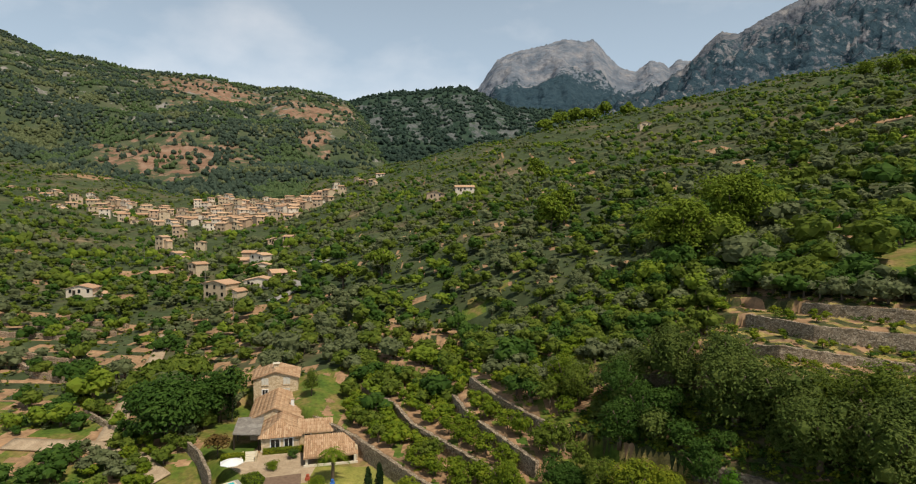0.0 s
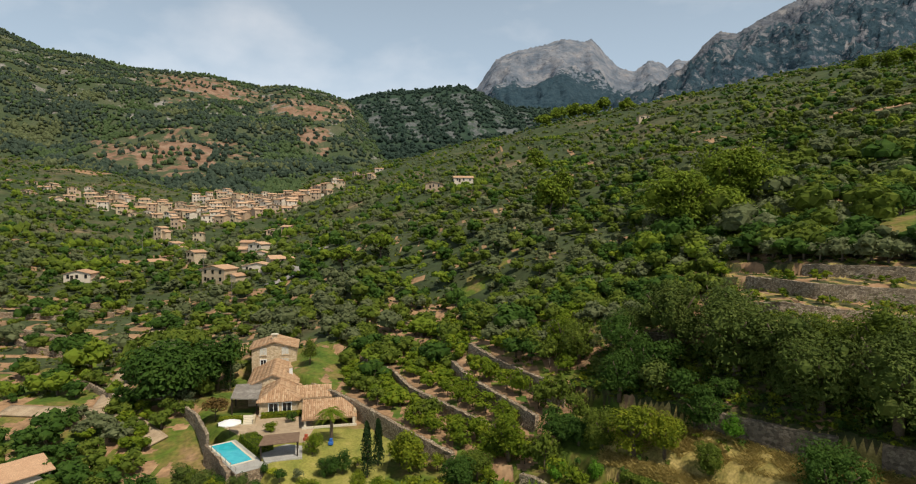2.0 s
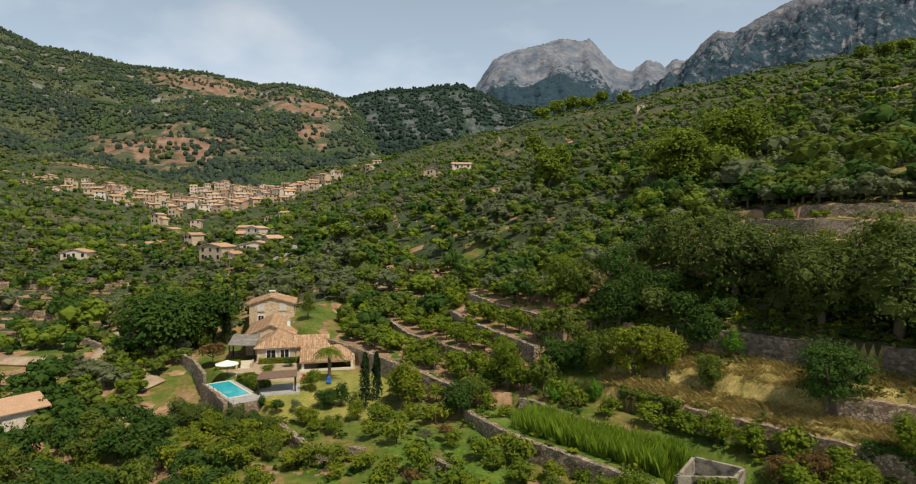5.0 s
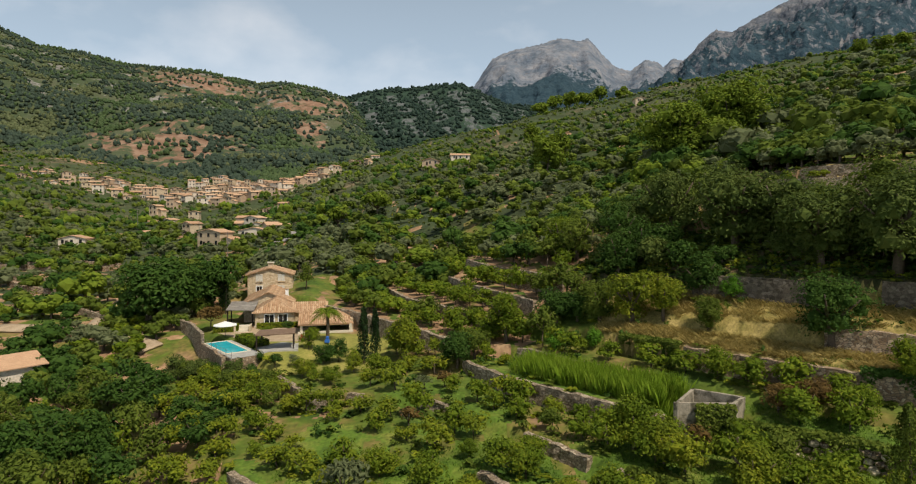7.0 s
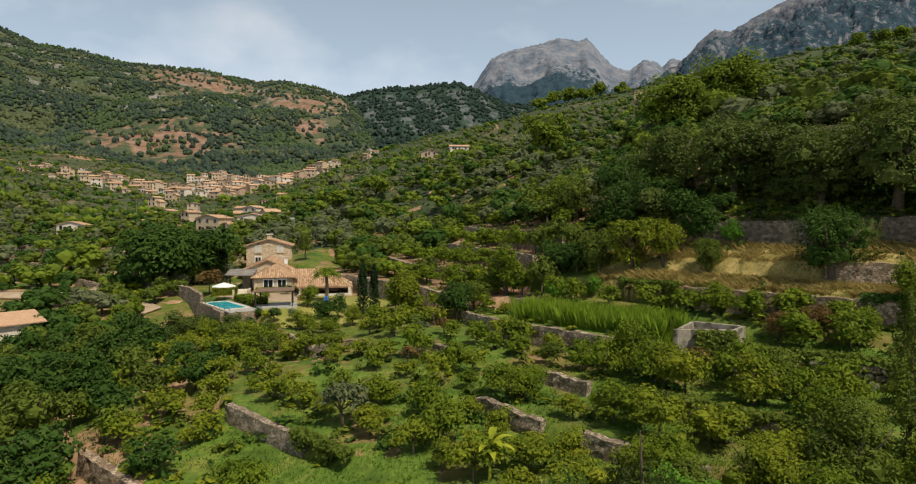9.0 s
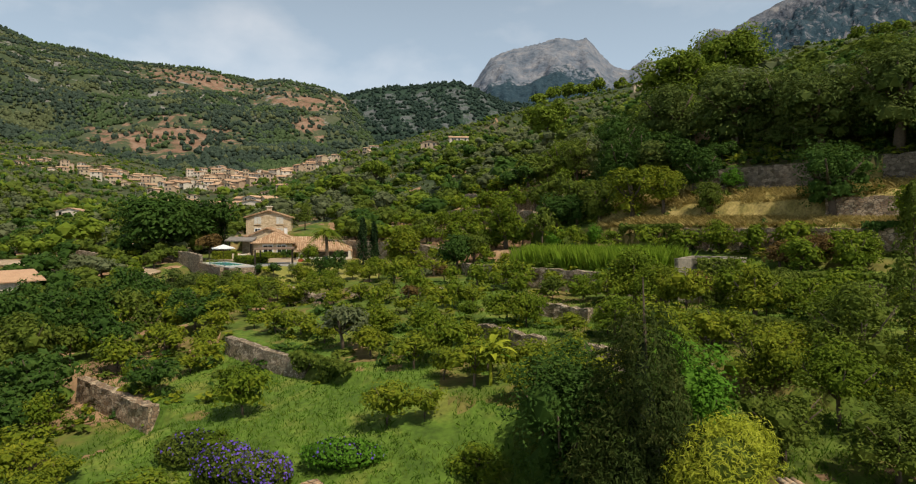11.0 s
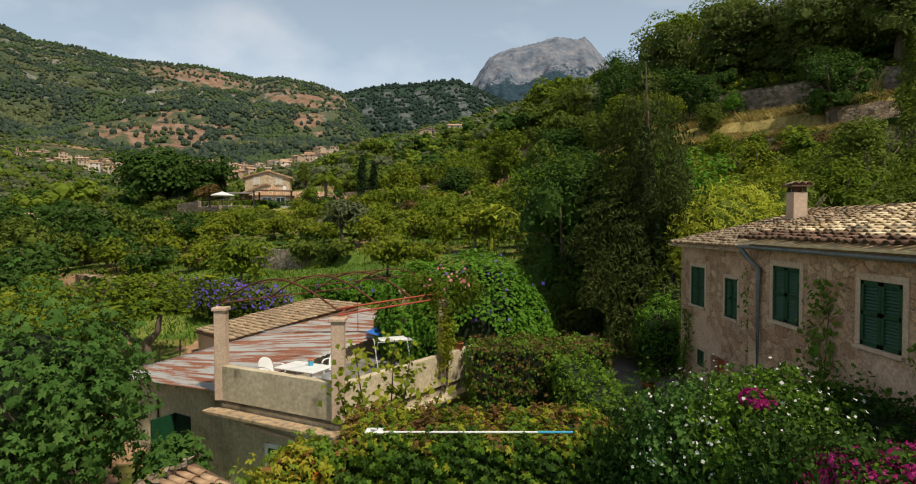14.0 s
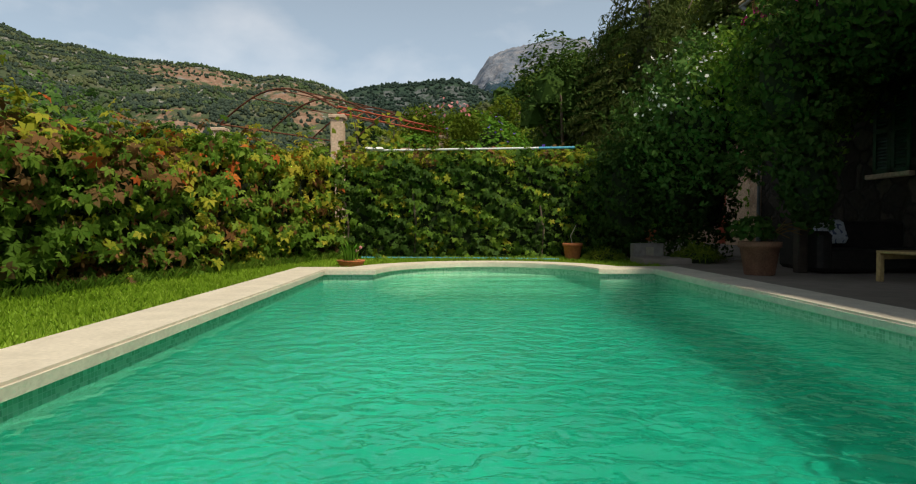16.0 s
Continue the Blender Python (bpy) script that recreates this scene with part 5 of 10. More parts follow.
# creeper hedge along the lawn: a run of lumpy boxes laid end to end, rising towards the far end
hedge = thing("creeper_hedge", "dense green creeper hedge with yellowing and reddening leaves", "hedge")
H_RUN = ((-4.45, -3.0), (-3.95, 0.6), (-3.62, 3.0), (-3.35, 4.4), (-2.95, 6.2), (-2.35, 8.2), (-2.05, 9.05))
PP, NN = [], []
for (xa, ya), (xb, yb) in zip(H_RUN, H_RUN[1:]):
    L = math.hypot(xb - xa, yb - ya)
    top = 1.14 + 0.20 * float(ease((ya + yb) / 2, 4.8, 7.4)) + 0.12 * float(ease((ya + yb) / 2, 7.2, 8.8))
    p, nv = box_surface(R3, int(L * 1700), -0.75, 0.0, 0, L, -0.05, top, bulge=0.26, wave=0.5, faces="XxZ")
    # ragged shoots along the top
    s_ = (nv[:, 2] > 0.5) & (R3.rand(len(p)) < 0.3)
    p[s_, 2] += R3.rand(s_.sum()) ** 2 * 0.22
    ang = math.atan2(-(xb - xa), yb - ya)
    c, s = math.cos(ang), math.sin(ang)
    PP.append(np.stack((xa + p[:, 0] * c - p[:, 1] * s, ya + p[:, 0] * s + p[:, 1] * c, p[:, 2] + smooth_noise(p[:, 1] + ya, 0 * p[:, 1], 2.2, 4) * 0.07 * (p[:, 2] > 0.8)), 1))
    NN.append(np.stack((nv[:, 0] * c - nv[:, 1] * s, nv[:, 0] * s + nv[:, 1] * c, nv[:, 2]), 1))
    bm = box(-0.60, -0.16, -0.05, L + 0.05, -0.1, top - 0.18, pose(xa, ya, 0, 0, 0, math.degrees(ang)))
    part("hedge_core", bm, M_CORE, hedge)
PP, NN = np.concatenate(PP), np.concatenate(NN)
tone = 0.9 * smooth_noise(PP[:, 0] * 1.0 + PP[:, 2], PP[:, 1], 1.3, 91) + R3.uniform(-1, 1, len(PP)) * 0.75 + (PP[:, 2] > 1.0) * 0.45
bronze = smooth_noise(PP[:, 0] + PP[:, 2] * 1.3, PP[:, 1] * 1.1, 0.9, 97) + R3.uniform(-0.8, 0.8, len(PP)) + 0.35 * (PP[:, 1] < 5.6)
fire = np.exp(-((PP[:, 1] - 6.5) / 0.38) ** 2 - ((PP[:, 2] - 0.98) / 0.25) ** 2) > R3.uniform(0.35, 1.6, len(PP))
fire |= (PP[:, 2] > 0.85) & (R3.rand(len(PP)) < 0.022)
red_ = (bronze > 0.84) & ~fire
yel_ = (tone >= 0.62) & ~fire & ~red_
M_CREEPER_O = leaf("orange-red creeper leaves", (0.30, 0.06, 0.02), (0.48, 0.11, 0.025), (0.62, 0.22, 0.04), thin=0.35)
for nm, mt, sel in (("green_leaves", M_CREEPER, ~(red_ | yel_ | fire)), ("yellow_leaves", M_CREEPER_Y, yel_), ("bronze_leaves", M_CREEPER_R, red_), ("orange_leaves", M_CREEPER_O, fire)):
    palmate_mass(nm, PP[sel], NN[sel], 0.092, mt, 5, hedge)
# hedge across the end of the lawn, and the clipped round one behind it
hedge2 = thing("creeper_hedge", "tall creeper hedge closing the end of the lawn", "hedge")
p1_, n1_ = box_surface(R3, 12500, -2.1, 2.25, 8.85, 10.5, -0.05, 1.54, bulge=0.2, wave=0.4, faces="yZXY")
tone = smooth_noise(p1_[:, 0] + p1_[:, 2], p1_[:, 1], 1.2, 95) + R3.uniform(-1, 1, len(p1_)) * 0.8 + (p1_[:, 2] > 1.35) * (0.7 + 0.9 * (p1_[:, 1] > 9.3))
for nm, mt, sel in (("dark_leaves", M_DARK, tone < 0.05), ("green_leaves", M_CREEPER, (tone >= 0.05) & (tone < 1.05)), ("yellow_leaves", M_CREEPER_Y, (tone >= 1.05) & (tone < 1.7)), ("bronze_leaves", M_CREEPER_R, tone >= 1.7)):
    palmate_mass(nm, p1_[sel], n1_[sel], 0.078, mt, 6, hedge2)
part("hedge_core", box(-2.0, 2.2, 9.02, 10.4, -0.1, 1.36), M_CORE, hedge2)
hedge3 = thing("clipped_hedge", "rounded clipped hedge beside the drive", "hedge")
for x0, x1, y0, y1, zt in ((0.1, 3.6, 14.6, 16.2, 1.72), (2.1, 2.95, 10.4, 14.7, 1.6)):
    p1_, n1_ = box_surface(R3, 7000, x0, x1, y0, y1, -0.6, zt, bulge=0.2, wave=0.9, faces="xXyYZ")
    leaf_mass("green_leaves", p1_, n1_, 0.055, M_CREEPER, 7, hedge3)
    part("hedge_core", box(x0 + 0.12, x1 - 0.12, y0 + 0.1, y1 - 0.1, -0.7, zt - 0.14), M_CORE, hedge3)
leaf_mass("brown_leaves", *box_surface(R3, 1500, 0.1, 3.6, 14.5, 16.2, 0.6, 1.76, faces="yZ"), 0.05, M_BROWNLEAF, 8, hedge3)
for k, (tx, tz) in enumerate(((-0.95, 0.95), (0.95, 0.75), (-1.95, 0.8))):
    part("stem", tube([(tx, 8.83, -0.05), (tx + 0.03, 8.80, tz * 0.5), (tx - 0.02, 8.84, tz)], 0.02, 0.014), M_BARK, hedge2, "bare grey creeper stem")

# jasmine and bougainvillea over the porch
vine = thing("jasmine_vine", "dark climbing vine with white flowers hanging from the porch roof", "climbing plant")
# Blobs at y 2.4, 0.2 and -2.4 are unseen, added to darken the porch.
BL = ((2.85, 7.5, 1.80, 0.80, 0.8, 0.85), (3.35, 6.7, 2.2, 0.8, 0.95, 0.6), (3.9, 7.6, 2.2, 1.1, 0.9, 0.6), (2.95, 5.9, 1.95, 0.42, 0.5, 0.85), (2.5, 8.4, 1.2, 0.7, 0.5, 1.2), (3.1, 5.0, 2.4, 0.5, 0.9, 0.45), (3.1, 3.6, 2.5, 0.45, 1.1, 0.42), (4.4, 6.4, 2.38, 1.0, 1.3, 0.36), (3.05, 5.75, 1.0, 0.25, 0.25, 0.55), (2.0, 8.3, 0.8, 0.4, 0.4, 0.9), (3.42, 8.7, 1.05, 0.36, 0.4, 1.15), (2.75, 8.0, 1.0, 0.4, 0.4, 0.8), (3.3, 5.1, 2.1, 0.35, 0.35, 0.35), (3.08, 2.4, 1.7, 0.3, 1.2, 0.8), (3.1, 0.2, 1.7, 0.3, 1.3, 0.8), (3.1, -2.4, 1.7, 0.3, 1.4, 0.8), (3.0, 5.55, 0.85, 0.22, 0.22, 0.5))
for k, b in enumerate(BL):
    n = int(2300 * (b[3] * b[4] + b[3] * b[5] + b[4] * b[5]))
    # Leaf colour paints the sunlit tops lighter and the low hanging blobs darker.
    leaf_mass("foliage", *blob_surface(R3, int(n * 1.35), *b, low=-0.95, bulge=0.4, wave=0.55), 0.040 if k in (0, 1, 2) else 0.037, M_CREEPER if k in (1, 2) else M_FIG if k == 0 else M_DARK if k < 8 else M_VINESHADE, 10 + k, vine, droop=0.8, tilt=0.8, fine=True)
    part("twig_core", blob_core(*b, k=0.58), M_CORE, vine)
q, qn = [], []
for b in BL[:3]:
    p1_, n1_ = blob_surface(R3, 330, *b, low=0.0, bulge=0.45, wave=0.5)
    q.append(p1_ * 1.0 + n1_ * 0.06)
    qn.append(n1_)
leaf_mass("white_flower", np.concatenate(q), np.concatenate(qn), 0.024, M_WHITEFLOWER, 30, vine, "small white flowers", aspect=0.9)
boug = thing("bougainvillea", "bougainvillea with bright magenta bracts on the porch roof", "climbing plant")
for b in ((3.15, 4.9, 2.52, 0.42, 0.5, 0.24), (3.65, 4.8, 2.60, 0.42, 0.5, 0.22), (3.3, 4.2, 2.50, 0.5, 0.5, 0.22), (3.1, 6.7, 2.76, 0.12, 0.14, 0.08)):
    p1_, n1_ = blob_surface(R3, 2600, *b, low=-0.4, bulge=0.35, wave=0.4)
    s = smooth_noise(p1_[:, 0] * 2, p1_[:, 1] * 2, 0.9, 12) > R3.uniform(-0.9, 0.5, len(p1_))
    leaf_mass("blossom", p1_[s] + n1_[s] * 0.05, n1_[s], 0.027, M_MAGENTA, 40, boug, "magenta bracts", aspect=0.8)
    leaf_mass("foliage", p1_[~s], n1_[~s], 0.034, M_CREEPER, 41, boug)
    part("twig_core", blob_core(*b), M_CORE, boug)

# porch
porch = thing("porch", "dark covered porch beside the house", "porch")
part("porch_roof", box(3.15, 5.0, -7.0, 7.9, 2.25, 2.33), M_GREENPAINT, porch, "dark green awning roof")
part("awning", box(2.72, 3.04, -7.0, 4.3, 2.29, 2.33, bevel=0.01), M_GREENPAINT, porch, "dark green rolled-out awning")
# Unseen wall added to close the porch's end against light.
part("end_wall", box(3.15, 4.91, -7.2, -7.0, -0.3, 2.3), M_FARMSTONE, porch, "unseen rubble wall added to darken the porch")
part("beam", box(3.05, 3.17, -7.0, 7.9, 2.12, 2.28, bevel=0.01), M_DARKWOOD, porch)
for yy in (5.9, 2.2, -1.5, -5.0):
    part("post", box(3.06, 3.16, yy - 0.05, yy + 0.05, -0.02, 2.13, bevel=0.01), M_DARKWOOD, porch)


# ---- farmhouse ----
farm = thing("farmhouse", "two-storey stone farmhouse with green shutters and a tiled roof", "house")
EX_N, EZ_N, RX_N, RZ_N = 4.80, 4.47, 9.4, 5.34
EX_F, EZ_F, RX_F, RZ_F = 5.82, 4.22, 9.75, 5.08


def wall_with_holes(x, thick, y0, y1, z0, z1, holes, mat, parent, name="wall"):
    """A wall facing -x made round its openings (ya, yb, za, zb)."""
    ys = sorted({y0, y1, *(h[0] for h in holes), *(h[1] for h in holes)})
    zs = sorted({z0, z1, *(z for h in holes for z in h[2:4] if z0 < z < z1)})
    bm = bmesh.new()
    for a, b in zip(ys, ys[1:]):
        for c, d in zip(zs, zs[1:]):
            if not any(h[0] <= (a + b) / 2 <= h[1] and h[2] <= (c + d) / 2 <= h[3] for h in holes):
                add_box(bm, x, x + thick, a, b, c, d)
    bmesh.ops.remove_doubles(bm, verts=bm.verts, dist=0.0005)
    return part(name, bm, mat, parent)


def shutter_window(parent, x, ya, yb, za, zb, plain=False):
    w = part("window", box(x + 0.16, x + 0.18, ya, yb, za, zb), M_GLASSDARK, parent, "window behind closed green shutters")
    fr = 0.09
    for a, b, c, d in () if plain else ((ya - fr, ya, za - fr, zb + fr), (yb, yb + fr, za - fr, zb + fr), (ya, yb, zb, zb + fr)):
        part("surround", box(x - 0.015, x + 0.1, a, b, c, d), M_PILLAR, w, "smooth plaster surround")
    part("sill", box(x - 0.07, x + 0.1, ya - 0.06, yb + 0.06, za - 0.06, za, bevel=0.01), M_PILLAR, w)
    mid = (ya + yb) / 2
    for a, b in ((ya + 0.005, mid - 0.004), (mid + 0.004, yb - 0.005)):
        bm = bmesh.new()
        t = 0.055
        for bx in ((a, a + t, za, zb), (b - t, b, za, zb), (a, b, za, za + t), (a, b, zb - t, zb), (a, b, (za + zb) / 2 - t / 2, (za + zb) / 2 + t / 2)):
            add_box(bm, x - 0.01, x + 0.03, bx[0], bx[1], bx[2], bx[3])
        part("shutter_frame", bm, M_GREENPAINT, w, "dark green shutter frame")
        # louvres as one ribbed board
        bm = bmesh.new()
        zz = np.arange(za + t, zb - t, 0.042)
        rib = [(x + dx, z + dz) for z in zz for dx, dz in ((-0.004, 0.004), (0.016, 0.036))]
        va, vb = [[bm.verts.new((px, yy, pz)) for px, pz in rib] for yy in (a + t - 0.01, b - t + 0.01)]
        for i in range(len(rib) - 1):
            bm.faces.new((va[i], va[i + 1], vb[i + 1], vb[i]))
        part("louvre_board", bm, M_GREENPAINT, w, "closed dark green louvred shutter")


near_holes = ((9.12, 9.88, 3.19, 4.09), (7.02, 7.76, 3.2, 4.05), (4.2, 5.0, 3.2, 4.2), (0.5, 1.4, -0.02, 2.05), (6.93, 7.56, 1.1, 2.18))
far_holes = ((14.86, 15.70, 2.68, 3.68), (13.16, 13.76, 2.64, 3.54), (14.86, 15.27, 1.15, 1.56), (13.75, 14.5, -0.3, 1.6))
wall_with_holes(5.02, 0.4, -8.0, 10.3, 2.3, 4.44, near_holes, M_FARMSTONE, farm)
# Lower wall colour is darkened to paint in the porch's shade.
M_PORCHSHADE = stone_material("stone darkened for porch shade", (0.025, 0.02, 0.016), (0.045, 0.036, 0.028), (0.075, 0.06, 0.046), scale=3.2, joint=(0.03, 0.025, 0.02), depth=0.03)
wall_with_holes(5.025, 0.39, -8.0, 10.3, -0.4, 2.3, near_holes, M_PORCHSHADE, farm)
wall_with_holes(6.02, 0.4, 10.7, 16.0, -0.4, 4.2, far_holes, M_FARMSTONE, farm)
part("wall", box(12.4, 12.8, -8.0, 16.4, -0.4, 4.3), M_FARMSTONE, farm)
# cross walls that follow the slopes of the roofs
for y0, y1, outline in ((10.3, 10.7, ((5.02, -0.4), (12.4, -0.4), (12.4, 4.5), (RX_N, RZ_N - 0.09), (5.02, 4.44))), (16.0, 16.4, ((6.02, -0.4), (12.4, -0.4), (12.4, 4.3), (RX_F, RZ_F - 0.09), (6.02, 4.2)))):
    bm = bmesh.new()
    fa_ = [bm.verts.new((px, y0, pz)) for px, pz in outline]
    fb_ = [bm.verts.new((px, y1, pz)) for px, pz in outline]
    bm.faces.new(fa_)
    bm.faces.new(fb_[::-1])
    for i in range(5):
        bm.faces.new((fa_[(i + 1) % 5], fa_[i], fb_[i], fb_[(i + 1) % 5]))
    part("wall", bm, M_FARMSTONE, farm)
for h in near_holes[:3] + near_holes[4:]:
    shutter_window(farm, 5.02, *h, plain=h[2] < 1.5)
for h in far_holes[:3]:
    shutter_window(farm, 6.02, *h)
d = part("door", box(5.2, 5.26, 0.52, 1.38, 0, 2.03), M_DARKWOOD, farm, "dark wooden door in shade")
d = part("door", box(6.2, 6.26, 13.76, 14.49, -0.2, 1.58), M_REDPAINT, farm, "reddish wooden door")
part("window", box(5.18, 5.2, 3.92, 4.88, 0.72, 1.93), M_GREENPAINT, farm, "green painted ground-floor shutter")
roof_n = part("roof", slab([(EX_N, -8.4, EZ_N), (EX_N, 10.75, EZ_N), (RX_N, 10.75, RZ_N), (RX_N, -8.4, RZ_N)][::-1], 0.035), M_TILE_NEW, farm, "sloping roof of ochre and brown clay tiles")
roof_f = part("roof", slab([(EX_F, 10.72, EZ_F), (EX_F, 16.85, EZ_F), (RX_F, 16.85, RZ_F), (RX_F, 10.72, RZ_F)][::-1], 0.035), M_TILE, farm, "sloping roof of lichen-grown clay tiles")
roof_b = part("roof", slab([(13.2, -8.4, 4.3), (13.2, 16.85, 4.3), (RX_F, 16.85, RZ_F - 0.01), (RX_N + 0.02, -8.4, RZ_N - 0.02)], 0.10), M_TILE, farm, "far slope of the tiled roof")
LN = math.hypot(RX_N - EX_N, RZ_N - EZ_N)
LF = math.hypot(RX_F - EX_F, RZ_F - EZ_F)


def near_tiles(c, v, r):
    if v < 0.10 - 0.05 * c or (0.22 < c < 0.25 and v > 0.3):
        return 2
    return 1 if (c > 0.03 or v > 0.5) and r.rand() < 0.84 else 0


canal_roof(roof_n, (EX_N, 10.7, EZ_N), (0, -1, 0), (RX_N - EX_N, 0, RZ_N - EZ_N), 14.0, LN, (M_TILE, M_TILE_NEW, M_TILE_DARK), singles=280, seed=3, choose=near_tiles)
canal_roof(roof_f, (EX_F, 16.8, EZ_F), (0, -1, 0), (RX_F - EX_F, 0, RZ_F - EZ_F), 6.0, LF, (M_TILE, M_TILE_NEW), singles=270, seed=4, choose=lambda c, v, r: 1 if r.rand() < 0.04 + 0.1 * (c > 0.75) else 0)
part("ridge_tiles", np_mesh("ridge_tiles", *(lambda t: (np.concatenate([t[0][:, [1, 0, 2]] * np.array((1, 1, 1)) @ np.array(((0, 1, 0), (1, 0, 0), (0, 0, 1))) + np.array((RX_F - 0.02 * k * 0, 16.5 - 0.36 * k, RZ_F + 0.03)) for k in range(16)]), np.concatenate([t[1] + len(t[0]) * k for k in range(16)])))(tile_template(0.42, 0.14)), (M_TILE,), True), None, farm, "row of ridge tiles")
M_GUTTER = material("grey zinc", ((0.3, (0.13, 0.14, 0.14)), (0.7, (0.22, 0.23, 0.23))), scale=3, rough=0.5, metal=0.4)
gut = part("gutter", tube([(4.83, 10.72, 4.38), (4.83, -8.3, 4.32)], 0.036, sides=10), M_GUTTER, farm, "grey half-round gutter")
part("downpipe", tube([(4.83, 10.62, 4.34), (4.88, 10.5, 4.2), (4.96, 10.26, 4.02), (4.96, 10.26, 0.0)], 0.045, sides=10), M_GUTTER, farm, "grey downpipe")
ch = part("chimney", box(8.55, 8.92, 15.4, 15.75, 4.75, 5.62, bevel=0.01), M_PILLAR, farm, "rendered chimney with a tiled cap")
for dx, dy in ((8.57, 15.42), (8.84, 15.42), (8.57, 15.67), (8.84, 15.67)):
    part("cap_leg", box(dx, dx + 0.06, dy, dy + 0.06, 5.62, 5.76), M_DARKWOOD, ch)
part("flue", box(8.64, 8.83, 15.5, 15.66, 5.60, 5.75), M_RUST, ch, "sooty flue")
part("cap", box(8.47, 9.0, 15.32, 15.83, 5.76, 5.80), M_TILE_DARK, ch, "sooty clay cap tiles")
for k in range(3):
    tv, tf = tile_template(0.5, 0.09)
    ob = part("cap_tile", np_mesh("cap_tile", tv + np.array((8.56 + 0.18 * k, 15.33, 5.80)), tf, (M_TILE,), True), None, ch)
ch2 = part("chimney", box(8.15, 8.7, 10.95, 11.35, 4.7, 5.13), M_PLASTER, farm, "low grey chimney stub")
part("cap", box(8.05, 8.8, 10.87, 11.43, 5.13, 5.18), M_TILE, ch2)
lamp = part("wall_lamp", tube([(6.02, 16.2, 3.55), (5.75, 16.2, 3.6), (5.72, 16.2, 3.45)], 0.012), M_RUST, farm, "black iron wall lantern")
part("lantern", lathe([(0.02, 3.34), (0.08, 3.30), (0.06, 3.12), (0.02, 3.08)], 6), M_GLASSDARK, lamp).location = (5.72, 16.2, 0.1)
# creepers on the farmhouse wall
for nm, cy, z0, z1, w, xx in (("wall_creeper", 8.4, 1.2, 4.0, 0.45, 5.0), ("wall_creeper", 12.2, 0.2, 3.9, 0.6, 5.98), ("wall_creeper", 15.9, 0.0, 2.5, 0.35, 5.98), ("wall_creeper", 6.2, 1.5, 3.4, 0.4, 4.98)):
    cr_ = thing(nm, "straggling green creeper on the farmhouse wall", "climbing plant", group="wall creepers")
    n = 420
    zz = R3.uniform(z0, z1, n)
    P = np.stack((xx - np.abs(R3.normal(0, 0.07, n)), cy + R3.normal(0, w * 0.5, n) + np.sin(zz * 2.4) * 0.15, zz), 1)
    leaf_mass("foliage", P, np.tile((-1.0, 0, 0.3), (n, 1)), 0.055, M_CREEPER, 50, cr_, droop=1)
    part("stem", tube([(xx - 0.03, cy + 0.05, -0.2), (xx - 0.03, cy + 0.12, z1 * 0.4), (xx - 0.02, cy - 0.05, z1 * 0.9)], 0.022, 0.008), M_BARK, cr_)


# ---- roof terrace with pergola ----
P1, P2, P3, P4 = Vector((-5.95, 14.4, 0)), Vector((-2.8, 12.7, 0)), Vector((-0.58, 15.65, 0)), Vector((-1.8, 18.2, 0))
DECK = [(-5.95, 14.4), (-2.8, 12.7), (0.35, 16.9), (-1.7, 21.0)]
annex = thing("outbuilding", "low outbuilding with a flat roof terrace and a stained parapet", "outbuilding")
part("wall", prism(DECK, -2.6, 0.45), M_PLASTER, annex, "stained cement-rendered walls")
part("deck", prism([(-5.85, 14.5), (-2.8, 12.85), (0.2, 16.9), (-1.75, 20.8)], 0.452, 0.56), M_PAVE, annex, "grey terrace floor")


def run_box(a, b, thick, z0, z1, name, mat, parent, label="", bevel=0.012, side=0.0):
    a, b = Vector(a), Vector(b)
    d = b - a
    return part(name, box(-0.0, d.length, -thick / 2 + side, thick / 2 + side, z0, z1, pose(a.x, a.y, 0, 0, 0, math.degrees(math.atan2(d.y, d.x))), bevel), mat, parent, label)


run_box(P1, P2, 0.18, 0.56, 1.40, "parapet", M_PLASTER, annex, "parapet with dark rain stains")
run_box(P2, (0.35, 16.9, 0), 0.18, 0.56, 1.38, "parapet", M_PLASTER, annex, "parapet with dark rain stains")
led = run_box((-6.25, 14.35, 0), (-2.75, 12.46, 0), 0.42, 0.28, 0.36, "ledge", M_TILE, annex, "tiled ledge below the parapet")
run_box((-2.55, 12.5, 0), (0.6, 16.7, 0), 0.36, 0.30, 0.37, "ledge", M_PLASTER, annex)
M_PLANT = material("potting soil", ((0.3, (0.03, 0.02, 0.012)), (0.7, (0.07, 0.05, 0.03))), scale=12)
pergola = thing("iron_pergola", "rusty arched iron pergola on rendered pillars", "pergola")
for p in (P1, P2, P3, P4):
    pl = part("pillar", box(p.x - 0.135, p.x + 0.135, p.y - 0.135, p.y + 0.135, 0.56, 2.72, bevel=0.012), M_PILLAR, pergola, "pinkish rendered pillar")
    part("pillar_cap", box(p.x - 0.175, p.x + 0.175, p.y - 0.175, p.y + 0.175, 2.72, 2.80, bevel=0.012), M_PILLAR, pl)
B0, B1 = P2 + Vector((0, 0, 2.95)), P3 + Vector((0, 0, 2.95))
C0, C1 = P1 + Vector((0, 0, 2.9)), P4 + Vector((-1.6, -0.4, 2.9))
